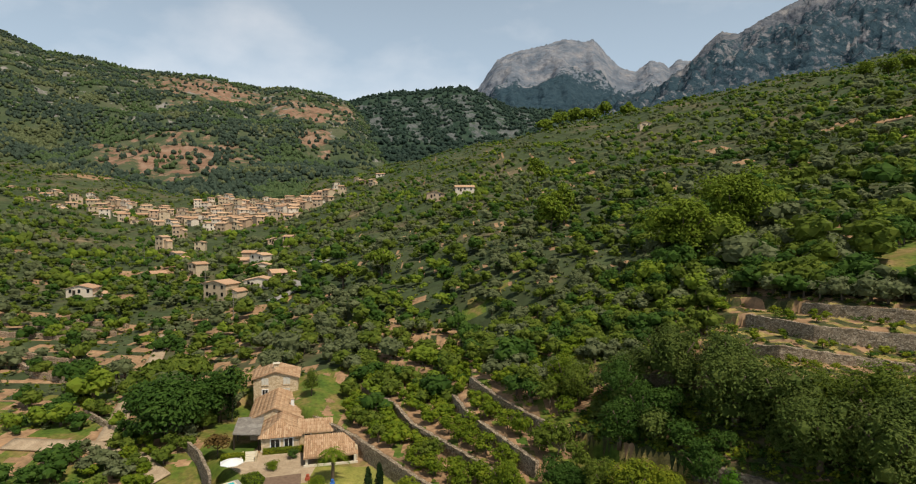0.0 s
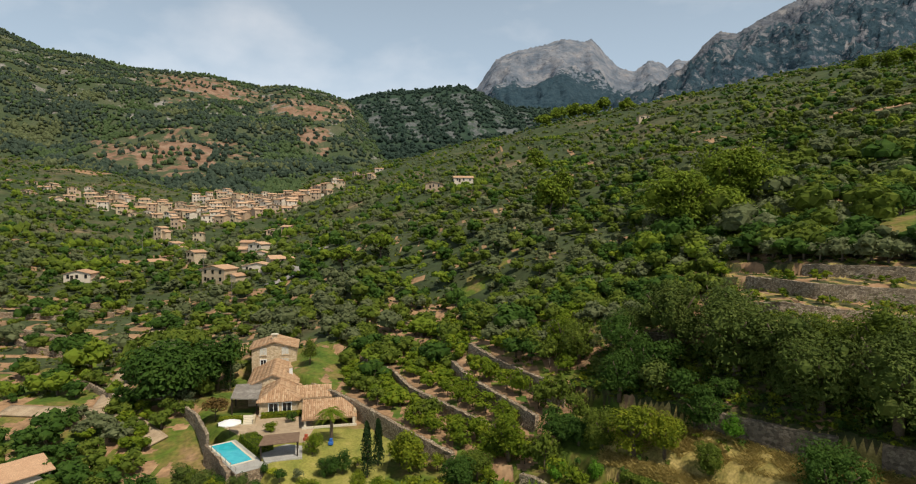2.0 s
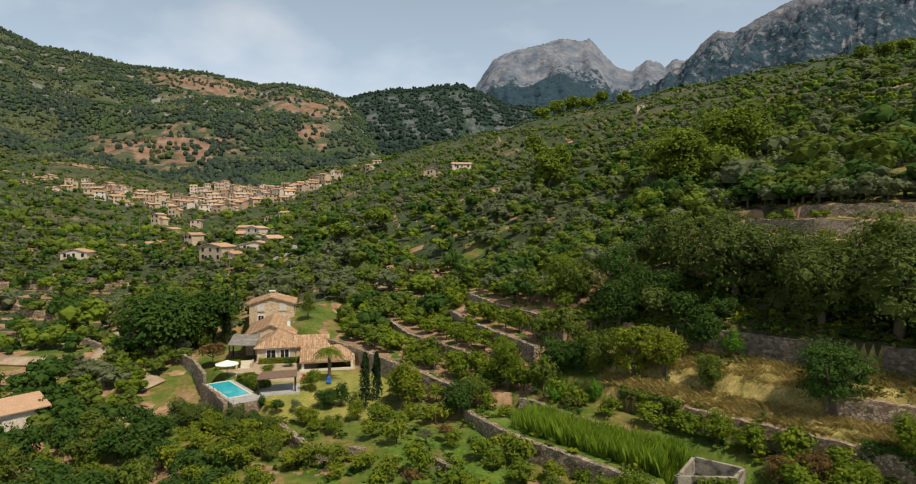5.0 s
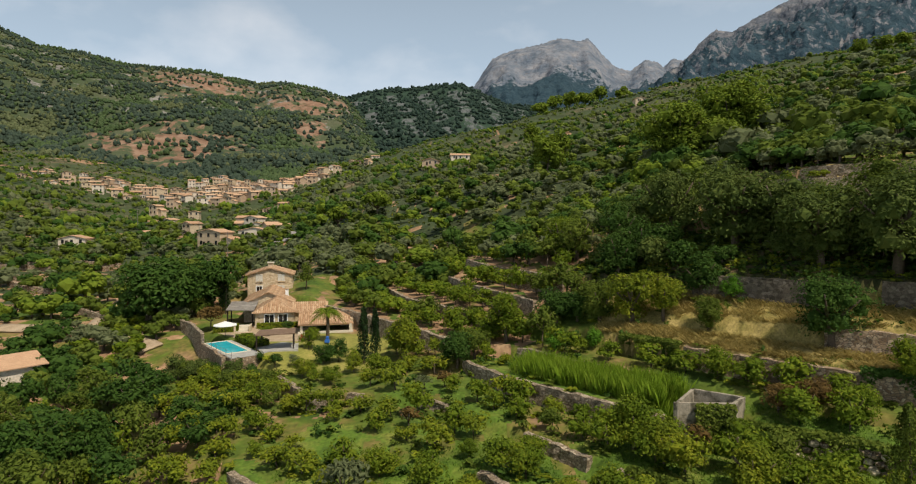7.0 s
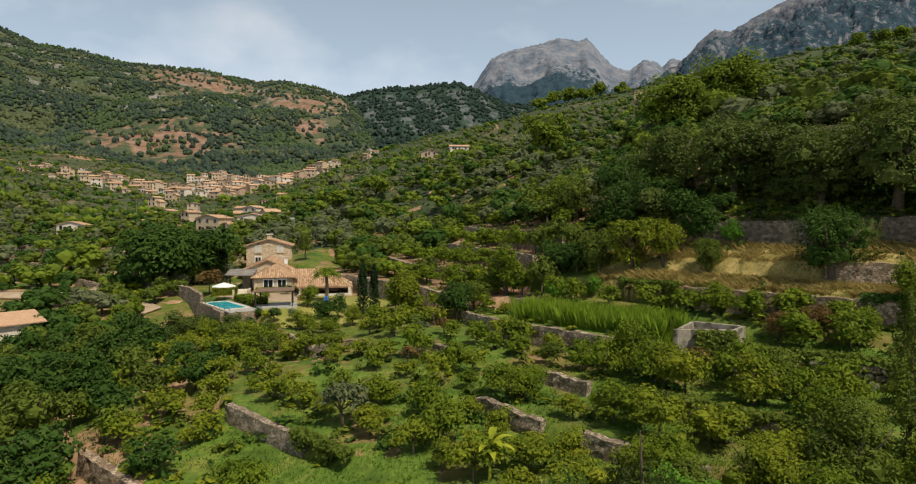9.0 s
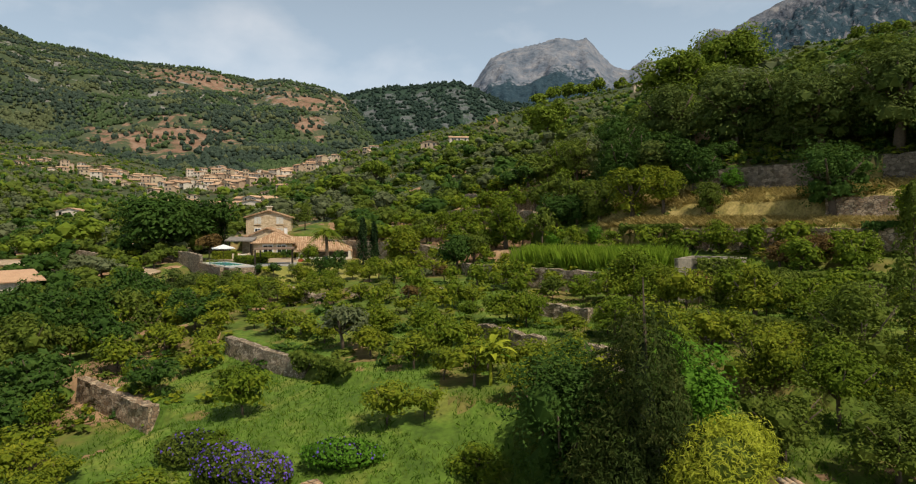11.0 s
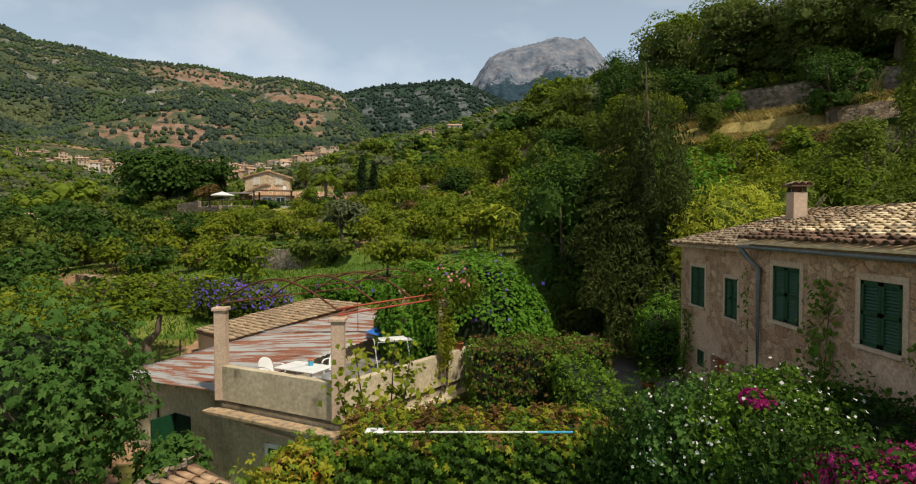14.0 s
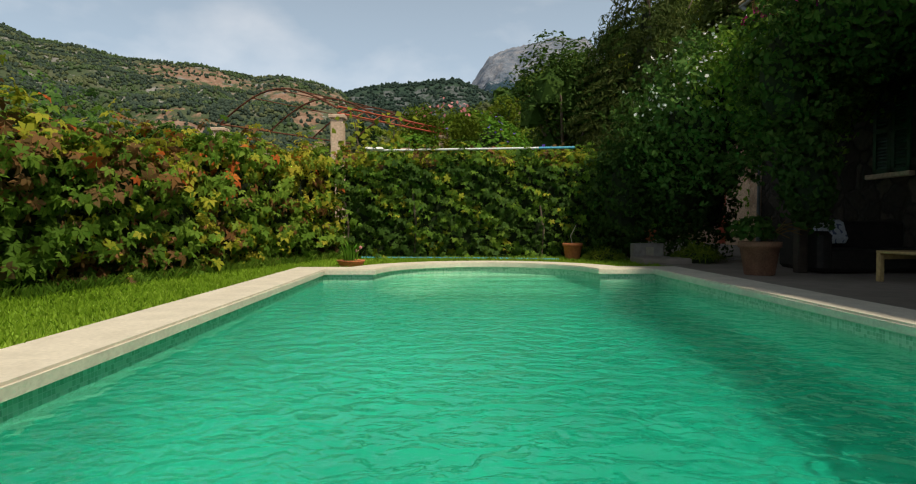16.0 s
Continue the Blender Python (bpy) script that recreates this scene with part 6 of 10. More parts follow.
for dz in (0.0, 0.14):
    part("beam", tube([B0 + Vector((0, 0, dz - 0.1)), B1 + Vector((0, 0, dz - 0.1))], 0.022, sides=6), M_REDPAINT, pergola, "red primed lattice beam")
for k in range(14):
    part("beam_web", tube([B0.lerp(B1, k / 14) + Vector((0, 0, -0.1 + 0.14 * (k % 2))), B0.lerp(B1, (k + 1) / 14) + Vector((0, 0, -0.1 + 0.14 * ((k + 1) % 2)))], 0.01, sides=5), M_REDPAINT, pergola)
part("beam", tube([C0, C1], 0.02, sides=6), M_RUST, pergola)
for k in range(4):
    f = k / 3
    a, b = C0.lerp(C1, f), B0.lerp(B1, f)
    part("arch", tube([a.lerp(b, i / 16) + Vector((0, 0, 0.62 * math.sin(math.pi * i / 16))) for i in range(17)], 0.021, sides=6), M_RUST, pergola, "rusty iron arch")
for f in (0.3, 0.5, 0.72):
    a, b = C0.lerp(B0, f), C1.lerp(B1, f)
    z = 0.62 * math.sin(math.pi * f)
    part("purlin", tube([a + Vector((0, 0, z)), b + Vector((0, 0, z))], 0.012, sides=5), M_RUST, pergola)
part("hanging_rod", tube([C0.lerp(B0, 0.55).lerp(C1.lerp(B1, 0.55), 0.6) + Vector((0, 0, 0.6)), C0.lerp(B0, 0.55).lerp(C1.lerp(B1, 0.55), 0.6) + Vector((0, 0, -0.9))], 0.009, sides=5), M_RUST, pergola)
# wing with corrugated iron roof
TIN = [Vector(c) for c in ((-10.3, 17.2, 0.42), (-6.05, 14.5, 0.72), (-1.9, 21.4, 1.22), (-4.0, 23.0, 1.48), (-8.4, 21.2, 0.62))]
wing = thing("tin_roofed_shed", "shed wing with a rusty corrugated iron roof", "shed")
wo_ = [(-9.9, 17.3), (-6.0, 14.75), (-2.05, 21.2), (-4.1, 22.8), (-8.3, 21.1)]
bm = bmesh.new()
lo = [bm.verts.new((x, y, -2.6)) for x, y in wo_]
hi = [bm.verts.new((x, y, t.z - 0.10)) for (x, y), t in zip(wo_, TIN)]
bm.faces.new(lo[::-1])
for i in range(5):
    bm.faces.new((lo[i], lo[(i + 1) % 5], hi[(i + 1) % 5], hi[i]))
part("wall", bm, M_PLASTER, wing, "grey rendered wall")


def bilinear_sheet(c00, c10, c11, c01, nu, nv, wave, amp, mat, name, parent, label):
    """A corrugated sheet: ridges run from the c00-c10 edge to the c01-c11 edge."""
    c00, c10, c11, c01 = (np.array(c) for c in (c00, c10, c11, c01))
    u, v = np.meshgrid(np.linspace(0, 1, nu), np.linspace(0, 1, nv))
    u, v = u[..., None], v[..., None]
    P = c00 * (1 - u) * (1 - v) + c10 * u * (1 - v) + c11 * u * v + c01 * (1 - u) * v
    U, W = u[..., 0].ravel().copy(), v[..., 0].ravel().copy()
    P[..., 2] += amp * np.sin(u[..., 0] * wave * 2 * np.pi)
    i = np.arange((nu - 1) * (nv - 1))
    a = (i // (nu - 1)) * nu + i % (nu - 1)
    F = np.stack((a, a + 1, a + nu + 1, a + nu), 1)
    me = np_mesh(name, P.reshape(-1, 3), F, (mat,), True)
    uvs = me.uv_layers.new(name="UVMap")
    uvs.data.foreach_set("uv", np.stack((U[F.ravel()], W[F.ravel()]), 1).astype(np.float32).ravel())
    ob = part(name, me, None, parent, label)
    md = ob.modifiers.new("thickness", "SOLIDIFY")
    md.thickness = 0.006
    return ob


bilinear_sheet(TIN[0], TIN[4].lerp(TIN[3], 0.3), TIN[2] + Vector((0.3, 0.1, 0.02)), TIN[1] + Vector((0.1, -0.1, 0)), 260, 14, 44, 0.016, M_TIN, "iron_sheet", wing, "rust-streaked corrugated iron")
bilinear_sheet(TIN[4].lerp(TIN[3], 0.25) + Vector((0, 0, 0.05)), TIN[3] + Vector((0.1, 0.3, 0.07)), TIN[2] + Vector((0.6, 1.0, 0.07)), TIN[2].lerp(TIN[1], 0.2) + Vector((0.2, 0, 0.06)), 120, 14, 20, 0.016, M_TIN, "iron_sheet", wing, "rust-streaked corrugated iron")
# front of the wing: window and door
fa, fb = Vector((-9.9, 17.3, 0)), Vector((-6.0, 14.75, 0))
fd = (fb - fa).normalized()
ang = math.degrees(math.atan2(fd.y, fd.x))
m = pose(fa.x, fa.y, 0, 0, 0, ang)
w_ = part("window", box(1.0, 1.75, -0.03, 0.02, -1.35, 0.0, m), M_GLASSDARK, wing, "tall window with closed grey shutters")
for k in range(2):
    part("shutter", box(1.02 + 0.37 * k, 1.36 + 0.37 * k, -0.06, -0.03, -1.33, -0.02, m, 0.008), M_PLASTER, w_)
# Dark panel paints the unlit interior of the open doorway.
d_ = part("door", box(2.5, 3.2, -0.03, 0.02, -2.3, -0.25, m), M_GLASSDARK, wing, "dark panel standing for the unlit doorway")
part("door_leaf", box(2.45, 2.5, -0.65, -0.02, -2.3, -0.28, m), M_GREENPAINT, d_, "open green door leaf")
fa2, fb2 = Vector((-5.95, 14.4, 0)), Vector((-2.8, 12.7, 0))
ang2 = math.degrees(math.atan2(fb2.y - fa2.y, fb2.x - fa2.x))
m2_ = pose(fa2.x, fa2.y, 0, 0, 0, ang2)
d_ = part("door", box(1.55, 2.35, -0.04, 0.01, -2.4, -0.35, m2_), M_GREENPAINT, annex, "green door with a white frame")
for a, b, c, e in ((1.45, 1.55, -2.4, -0.25), (2.35, 2.45, -2.4, -0.25), (1.45, 2.45, -0.35, -0.25)):
    part("door_frame", box(a, b, -0.06, 0.0, c, e, m2_), M_WHITE, d_)
part("pipe", tube([m2_ @ Vector((0.9, -0.12, 0.08)), m2_ @ Vector((3.2, -0.12, -0.05))], 0.05, sides=8), M_PILLAR, annex)
# small tiled roof beside it
trs = thing("tiled_shed", "low stone shed under an old lichen-grown tile roof", "shed")
A_, B_, C_, D_ = (Vector(c) for c in ((-10.8, 24.1, 0.48), (-8.3, 21.3, 0.62), (-4.0, 22.9, 1.58), (-6.2, 25.8, 1.58)))
bm = bmesh.new()
pts = [(-10.6, 24.0, 0.4), (-8.3, 21.5, 0.5), (-4.1, 23.0, 1.45), (-6.2, 25.6, 1.45)]
lo = [bm.verts.new((x, y, -2.2)) for x, y, z in pts]
hi = [bm.verts.new(c) for c in pts]
bm.faces.new(hi)
for i in range(4):
    bm.faces.new((lo[i], lo[(i + 1) % 4], hi[(i + 1) % 4], hi[i]))
part("wall", bm, M_FARMSTONE, trs)
rf = part("roof", slab([A_, B_, C_, D_], 0.06), M_TILE_DARK, trs, "old clay tile roof")
canal_roof(rf, A_ + Vector((0.05, -0.05, 0.02)), B_ - A_, D_ - A_, (B_ - A_).length, (D_ - A_).length - 0.1, (M_TILE,), pitch=0.17, course=0.24, singles=0, seed=8)
# low roof beyond the hedge
shed = thing("garden_shed", "low garden shed with a tiled roof and stones along its ridge", "shed")
E0, E1 = Vector((-3.39, 9.48, 0.35)), Vector((-5.55, 3.23, 0.35))
R0, R1 = Vector((-4.74, 9.95, 0.80)), Vector((-6.90, 3.70, 0.80))
bm = bmesh.new()
pts = [E0, E1, R1, R0]
lo = [bm.verts.new((p.x, p.y, -2.6)) for p in pts]
hi = [bm.verts.new((p.x, p.y, p.z - 0.08)) for p in pts]
bm.faces.new(hi)
for i in range(4):
    bm.faces.new((lo[i], lo[(i + 1) % 4], hi[(i + 1) % 4], hi[i]))
part("wall", bm, M_PLASTER, shed)
rf = part("roof", slab([E0, E1, R1, R0][::-1], 0.06), M_TILE_DARK, shed, "clay tile roof")
canal_roof(rf, E1, E0 - E1, R0 - E0, (E1 - E0).length, (R0 - E0).length, (material("orange-tan old roof tile", ((0.15, (0.23, 0.14, 0.08)), (0.45, (0.38, 0.245, 0.145)), (0.85, (0.49, 0.36, 0.235))), scale=1.4, detail=6, bump=0.012, bump_scale=20, island=0.5, second=((0.16, 0.13, 0.09), 3.0, 0.62)),), pitch=0.185, course=0.27, singles=240, seed=9)
r9 = np.random.RandomState(9)
for k in range(26):
    bm = bmesh.new()
    bmesh.ops.create_icosphere(bm, subdivisions=1, radius=1)
    sx, sy, sz = r9.uniform(0.07, 0.15), r9.uniform(0.07, 0.15), r9.uniform(0.05, 0.09)
    c = R0.lerp(R1, (k + 0.5) / 26)
    for v in bm.verts:
        v.co = Vector((v.co.x * sx, v.co.y * sy, v.co.z * sz)) * (1 + 0.25 * noise.noise(v.co * 2 + Vector((k, 0, 0)))) + c + Vector((r9.uniform(-0.02, 0.22), 0, 0.09))
    part("ridge_stone", bm, M_DRYWALL, rf)


# ---- dry-stone walls ----
def dry_wall(points, low, high, thick=0.5, label="rough dry-stone terrace wall", seed=1, mat=None):
    """A wall along plan points, its foot and top given point by point, with an uneven crest and face."""
    r = np.random.RandomState(seed)
    bm = bmesh.new()
    rings = []
    for i, (p, a, b) in enumerate(zip(points, low, high)):
        q0, q1 = points[max(0, i - 1)], points[min(len(points) - 1, i + 1)]
        d = Vector((q1[0] - q0[0], q1[1] - q0[1], 0)).normalized()
        nrm = Vector((d.y, -d.x, 0))
        j = lambda k=0.05: r.uniform(-k, k)
        top = b + r.uniform(-0.09, 0.09)
        f = Vector((p[0], p[1], 0)) + nrm * thick * 0.5
        g = Vector((p[0], p[1], 0)) - nrm * thick * 0.5
        ring = []
        for h in (0.0, 0.3, 0.55, 0.8, 1.0):
            o = 0.12 * (1 - h) + j(0.06)
            ring.append((f.x + nrm.x * o + d.x * j(), f.y + nrm.y * o + d.y * j(), a + (top - a) * h))
        ring += [(g.x + j(), g.y + j(), top + j()), (g.x, g.y, a)]
        rings.append([bm.verts.new(v) for v in ring])
    for u, v in zip(rings, rings[1:]):
        for k in range(6):
            bm.faces.new((u[k], u[k + 1], v[k + 1], v[k]))
    bm.faces.new(rings[0])
    bm.faces.new(rings[-1][::-1])
    return solid("dry_stone_wall", bm, mat or M_DRYWALL, label, "stone wall", group="terrace walls")


# Grey stone, darkened further to carry the shade of the bank.
M_BANKWALL = stone_material("grey dry-laid stone darkened for shade", (0.09, 0.075, 0.055), (0.17, 0.14, 0.105), (0.26, 0.22, 0.17), scale=2.4)
M_WARMWALL = stone_material("warm brown dry-laid stone", (0.20, 0.13, 0.08), (0.36, 0.26, 0.17), (0.50, 0.40, 0.28), scale=3.2)


def edge_wall(k, v0, v1, lift=0.10, label="rough dry-stone terrace wall", mat=None):
    v = np.arange(v0, v1, 0.6)
    s = edge_up(k, v) + 0.32
    x, y = at_edge(s, v)
    top = edge_top(k, v) + lift
    dry_wall(list(zip(x, y)), top - lift - edge_drop(k, v) - 0.5, top, 0.66, label, seed=k * 31 + int(abs(v0)), mat=mat)


for k, v0, v1 in ((0, -50, -38), (1, -31.5, -24), (1, -21, -12), (2, -70, -56.5), (2, -54.6, -52.8), (2, -46, -42), (2, -32, -24.5), (2, -22, -6), (3, -49, -21.5), (4, -97, -54.5), (4, -44, -31), (5, -99, -51), (6, -87, -46.6), (7, -73, -45.9), (8, -47, -36)):
    edge_wall(k, v0, v1)
for k, v0, v1 in ((5, -24.5, 2), (6, -13, -1)):
    edge_wall(k, v0, v1, label="tall dry-stone wall of warm brown stone", mat=M_WARMWALL)
for k, v0, v1 in ((8, -23, -9), (9, -31, -3), (10, -33, -3), (11, -26, -3)):
    edge_wall(k, v0, v1, label="grey dry-stone wall of the upper terraces")
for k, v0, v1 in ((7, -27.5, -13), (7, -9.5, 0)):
    edge_wall(k, v0, v1, lift=0.2, label="old dry-stone wall in the shade of the bank", mat=M_BANKWALL)


def free_wall(points, height, step=0.7, thick=0.5, base=None, seed=1, label="rough dry-stone garden wall", mat=None):
    pts = []
    for a, b in zip(points, points[1:]):
        n = max(2, int(math.dist(a, b) / step))
        pts += [(a[0] + (b[0] - a[0]) * i / n, a[1] + (b[1] - a[1]) * i / n) for i in range(n)]
    pts.append(points[-1])
    g = [land1(*p) for p in pts]
    return dry_wall(pts, [z - 0.4 for z in g], [(z if base is None else base) + height for z in g], thick, label, seed, mat)


free_wall([(-28.6, 45.4), (-24, 41.6), (-19.4, 37.9)], 1.1, base=0.0, thick=0.7, seed=3, label="long dry-stone wall in the lower orchard", mat=M_WARMWALL)
free_wall([(-50.6, 105), (-42, 95), (-36.6, 86.2)], 0.9, base=7.4, seed=4)
free_wall([(-36.4, 85.0), (-33.2, 81.0), (-29.4, 75.4)], 0.1, base=7.2, seed=5, label="stone wall holding up the pool terrace", mat=M_WARMWALL)
free_wall([(-75, 118), (-62, 108), (-52, 107)], 1.2, seed=8)
for k_, (x0, y0, x1, y1) in enumerate(((-142, 196, -108, 186), (-150, 184, -112, 176), (-138, 206, -112, 200), (-112, 150, -92, 138), (-120, 160, -96, 152))):
    free_wall([(x0, y0), ((x0 + x1) / 2, (y0 + y1) / 2 - 2), (x1, y1)], 1.6, step=2.0, thick=0.8, seed=60 + k_, label="pale dry-stone terrace wall across the valley", mat=M_WARMWALL)
# wall of large boulders under the ivy
bw = thing("boulder_wall", "low retaining wall of large pale boulders", "stone wall", group="terrace walls")
rb_ = np.random.RandomState(14)
for i in range(11):
    for j in range(3):
        v = -12.0 + 0.78 * i + rb_.uniform(-0.1, 0.1) + 0.35 * (j % 2)
        s = edge_up(3, v) + 0.02 + 0.14 * j
        bx_, by_ = at_edge(s, v)
        bm = bmesh.new()
        bmesh.ops.create_icosphere(bm, subdivisions=2, radius=1)
        sz = rb_.uniform(0.28, 0.42)
        off = Vector((i * 3.1, j * 5.7, 0))
        for q in bm.verts:
            q.co = Vector((q.co.x * sz * 1.2, q.co.y * sz, q.co.z * sz * 0.8)) * (1 + 0.3 * noise.noise(q.co * 1.4 + off)) + Vector((bx_, by_, float(edge_top(3, v) - edge_drop(3, v)) + 0.2 + 0.52 * j))
        part("boulder", bm, M_PLASTER if (i + j) % 3 == 0 else M_WARMWALL, bw)


# ---- water tank, reeds, dirt track ----
tank = thing("water_tank", "open concrete irrigation tank with ivy on its front", "water tank")
RIM = ((17.5, 47.0), (22.2, 46.7), (24.0, 48.6), (20.6, 51.2))
for (xa, ya), (xb, yb) in zip(RIM, RIM[1:] + RIM[:1]):
    L = math.hypot(xb - xa, yb - ya)
    part("wall", box(0.0, L, 0.0, 0.26, 5.6, 10.0, pose(xa, ya, 0, 0, 0, math.degrees(math.atan2(yb - ya, xb - xa))), 0.02), M_CONCRETE, tank, "stained concrete wall")
part("water", prism([(17.9, 47.3), (22.0, 47.0), (23.6, 48.6), (20.6, 50.8)], 8.4, 8.6), M_GLASSDARK, tank, "dark still water")
tank_ivy = thing("ivy", "green ivy hanging over the tank's front", "climbing plant")
P, Nv = box_surface(R3, 2600, 19.0, 22.2, 46.35, 46.7, 5.9, 9.95, faces="yZ", bulge=0.2)
P = P[(P[:, 2] > 7.0 + 1.2 * np.sin(P[:, 0] * 2.1)) | (P[:, 0] > 20.2)]
leaf_mass("foliage", P, np.tile((0.0, -1.0, 0.4), (len(P), 1)), 0.13, M_WOOD, 3, tank_ivy)


def blades(name, label, category, n, sampler, h0, h1, w, mat, seed, lean=0.25):
    """Upright tapering blades as one stand."""
    r = np.random.RandomState(seed)
    x, y, z = sampler(r, n)
    h = r.uniform(h0, h1, n)
    a = r.uniform(0, 6.28, n)
    dx, dy = np.cos(a) * w, np.sin(a) * w
    lx, ly = r.normal(0, lean, n) * h, r.normal(0, lean, n) * h
    V = np.stack((np.stack((x - dx, y - dy, z), 1), np.stack((x + dx, y + dy, z), 1), np.stack((x + dx * 0.7 + lx * 0.4, y + dy * 0.7 + ly * 0.4, z + h * 0.6), 1), np.stack((x + lx, y + ly, z + h), 1)), 1).reshape(-1, 3)
    return tagged(new(name, np_mesh(name, V, quads(len(V)), (mat,))), label, category, kind="stuff")


def reed_spots(r, n):
    v = -41 + 18.5 * r.rand(n) ** 0.75
    s = edge_up(3, v) + 1.6 + (edge_up(4, v) - edge_up(3, v) - 2.2) * r.rand(n)
    v = v + 0.5 * np.sin(s * 5.1 + v * 3.3)
    x, y = at_edge(s, v)
    return x, y, land(x, y) - 0.1


M_REED = leaf("fresh reed blades", (0.11, 0.19, 0.015), (0.20, 0.31, 0.025), (0.31, 0.40, 0.05))
blades("reeds", "tall fresh green reeds on the terrace", "reeds", 17000, reed_spots, 0.5, 2.5, 0.013, M_REED, 3, lean=0.17)


def dry_spots(r, n):
    v = r.uniform(-36, 2, n * 3)
    s = edge_up(5, v) + 0.9 + (edge_up(7, v) - edge_up(5, v) - 0.6) * r.rand(n * 3) ** 1.2
    x, y = at_edge(s, v)
    k = (smooth_noise(x, y, 4, 19) > -0.35) & (np.abs(s - edge_up(6, v) - 0.2) > 0.7)
    x, y = x[k][:n], y[k][:n]
    return x, y, land(x, y) - 0.05


M_STRAW = leaf("straw", (0.20, 0.17, 0.05), (0.36, 0.28, 0.09), (0.52, 0.41, 0.16))
blades("dry_grass", "tall straw-coloured dry grass on the bank", "grass", 34000, dry_spots, 0.2, 0.65, 0.022, M_STRAW, 4, lean=0.7)
blades("lawn_grass", "fine mown grass blades beside the pool", "grass", 30000, lambda r, n: ((lambda x, y: (x, y, 0 * x - 0.036))(r.uniform(-3.75, -2.13, n), 0.7 + 8.2 * r.rand(n) ** 1.2)), 0.025, 0.055, 0.004, leaf("lawn blades", (0.12, 0.22, 0.014), (0.20, 0.33, 0.024), (0.32, 0.43, 0.055)), 5, lean=0.4)
blades("lawn_grass", "fine mown grass blades at the pool's end", "grass", 12000, lambda r, n: ((lambda x, f: (x, (lambda y0: y0 + (8.9 - y0) * f)(np.maximum(6.66, 6.18 + np.sqrt(np.maximum(0, 1.58 ** 2 - (x + 0.02) ** 2)))), 0 * x - 0.036))(r.uniform(-2.2, 2.1, n), r.rand(n))), 0.025, 0.055, 0.005, bpy.data.materials["lawn blades"], 6, lean=0.4)


def ribbon(name, label, category, pts, width, mat, lift=0.06):
    n = 40
    t = np.linspace(0, len(pts) - 1, n)
    px, py = np.interp(t, range(len(pts)), [p[0] for p in pts]), np.interp(t, range(len(pts)), [p[1] for p in pts])
    dx, dy = np.gradient(px), np.gradient(py)
    L = np.hypot(dx, dy)
    V = []
    for s in (-0.5, -0.25, 0, 0.25, 0.5):
        qx, qy = px - dy / L * width * s, py + dx / L * width * s
        V.append(np.stack((qx, qy, land(qx, qy) + lift), 1))
    V = np.stack(V, 1).reshape(-1, 3)
    F = [(i * 5 + j, i * 5 + j + 1, i * 5 + j + 6, i * 5 + j + 5) for i in range(n - 1) for j in range(4)]
    ob = new(name, np_mesh(name, V, np.array(F), (mat,), True))
    md = ob.modifiers.new("thickness", "SOLIDIFY")
    md.thickness, md.offset = 0.3, -1
    return tagged(ob, label, category, kind="structure")


M_ORCHGRASS = leaf("orchard grass", (0.045, 0.10, 0.010), (0.085, 0.17, 0.015), (0.18, 0.22, 0.03))


def grass_spots(r, n):
    y = 17 + 34 * r.rand(n) ** 0.9
    x = y * r.uniform(-0.85, 0.8, n)
    ok = ~((x > -9.5) & (x < 12) & (y < 25.5)) & ~((x > -12) & (y < 19)) & (smooth_noise(x, y, 9, 17) > -0.45)
    x, y = x[ok], y[ok]
    pad = n - len(x)
    x, y = np.concatenate((x, x[:pad] + 0.11)), np.concatenate((y, y[:pad] + 0.07))
    return x, y, land(x, y) - 0.03


blades("orchard_grass", "rough green grass under the orchard trees", "grass", 45000, grass_spots, 0.08, 0.30, 0.03, M_ORCHGRASS, 9, lean=0.5)


def hedge_foot(r, n):
    hx, hy = np.array([p[0] for p in H_RUN]), np.array([p[1] for p in H_RUN])
    y = r.uniform(2.0, 9.0, n)
    clump_ = smooth_noise(y * 3, 0 * y, 1.0, 23)
    return np.interp(y, hy, hx) + 0.05 + 0.16 * r.rand(n) * (1 + 0.6 * clump_), y, 0 * y - 0.04


blades("hedge_grass", "uncut grass at the foot of the creeper hedge", "grass", 5200, hedge_foot, 0.03, 0.13, 0.004, M_ORCHGRASS, 19, lean=0.4)
M_ASPHALT = material("pale country road", ((0.3, (0.22, 0.21, 0.20)), (0.7, (0.34, 0.32, 0.30))), scale=0.5, detail=6, coords="World")
ribbon("road_track", "ochre dirt track between the orchards", "track", ((-63, 105), (-72, 130), (-82, 160), (-94, 190)), 3.6, M_TRACK, 0.2)
ribbon("road_track", "pale gravel drive of the villa", "track", ((-47, 92), (-55, 99), (-64, 103), (-80, 104)), 3.5, M_TRACK, 0.12)
ribbon("road_lane", "pale lane below the village", "road", ((-100, 262), (-75, 252), (-62, 238), (-70, 220)), 4.0, M_ASPHALT, 0.5)
ribbon("road_lane", "pale lane below the village", "road", ((-60, 270), (-78, 300), (-95, 330), (-130, 350)), 3.5, M_ASPHALT, 0.6)


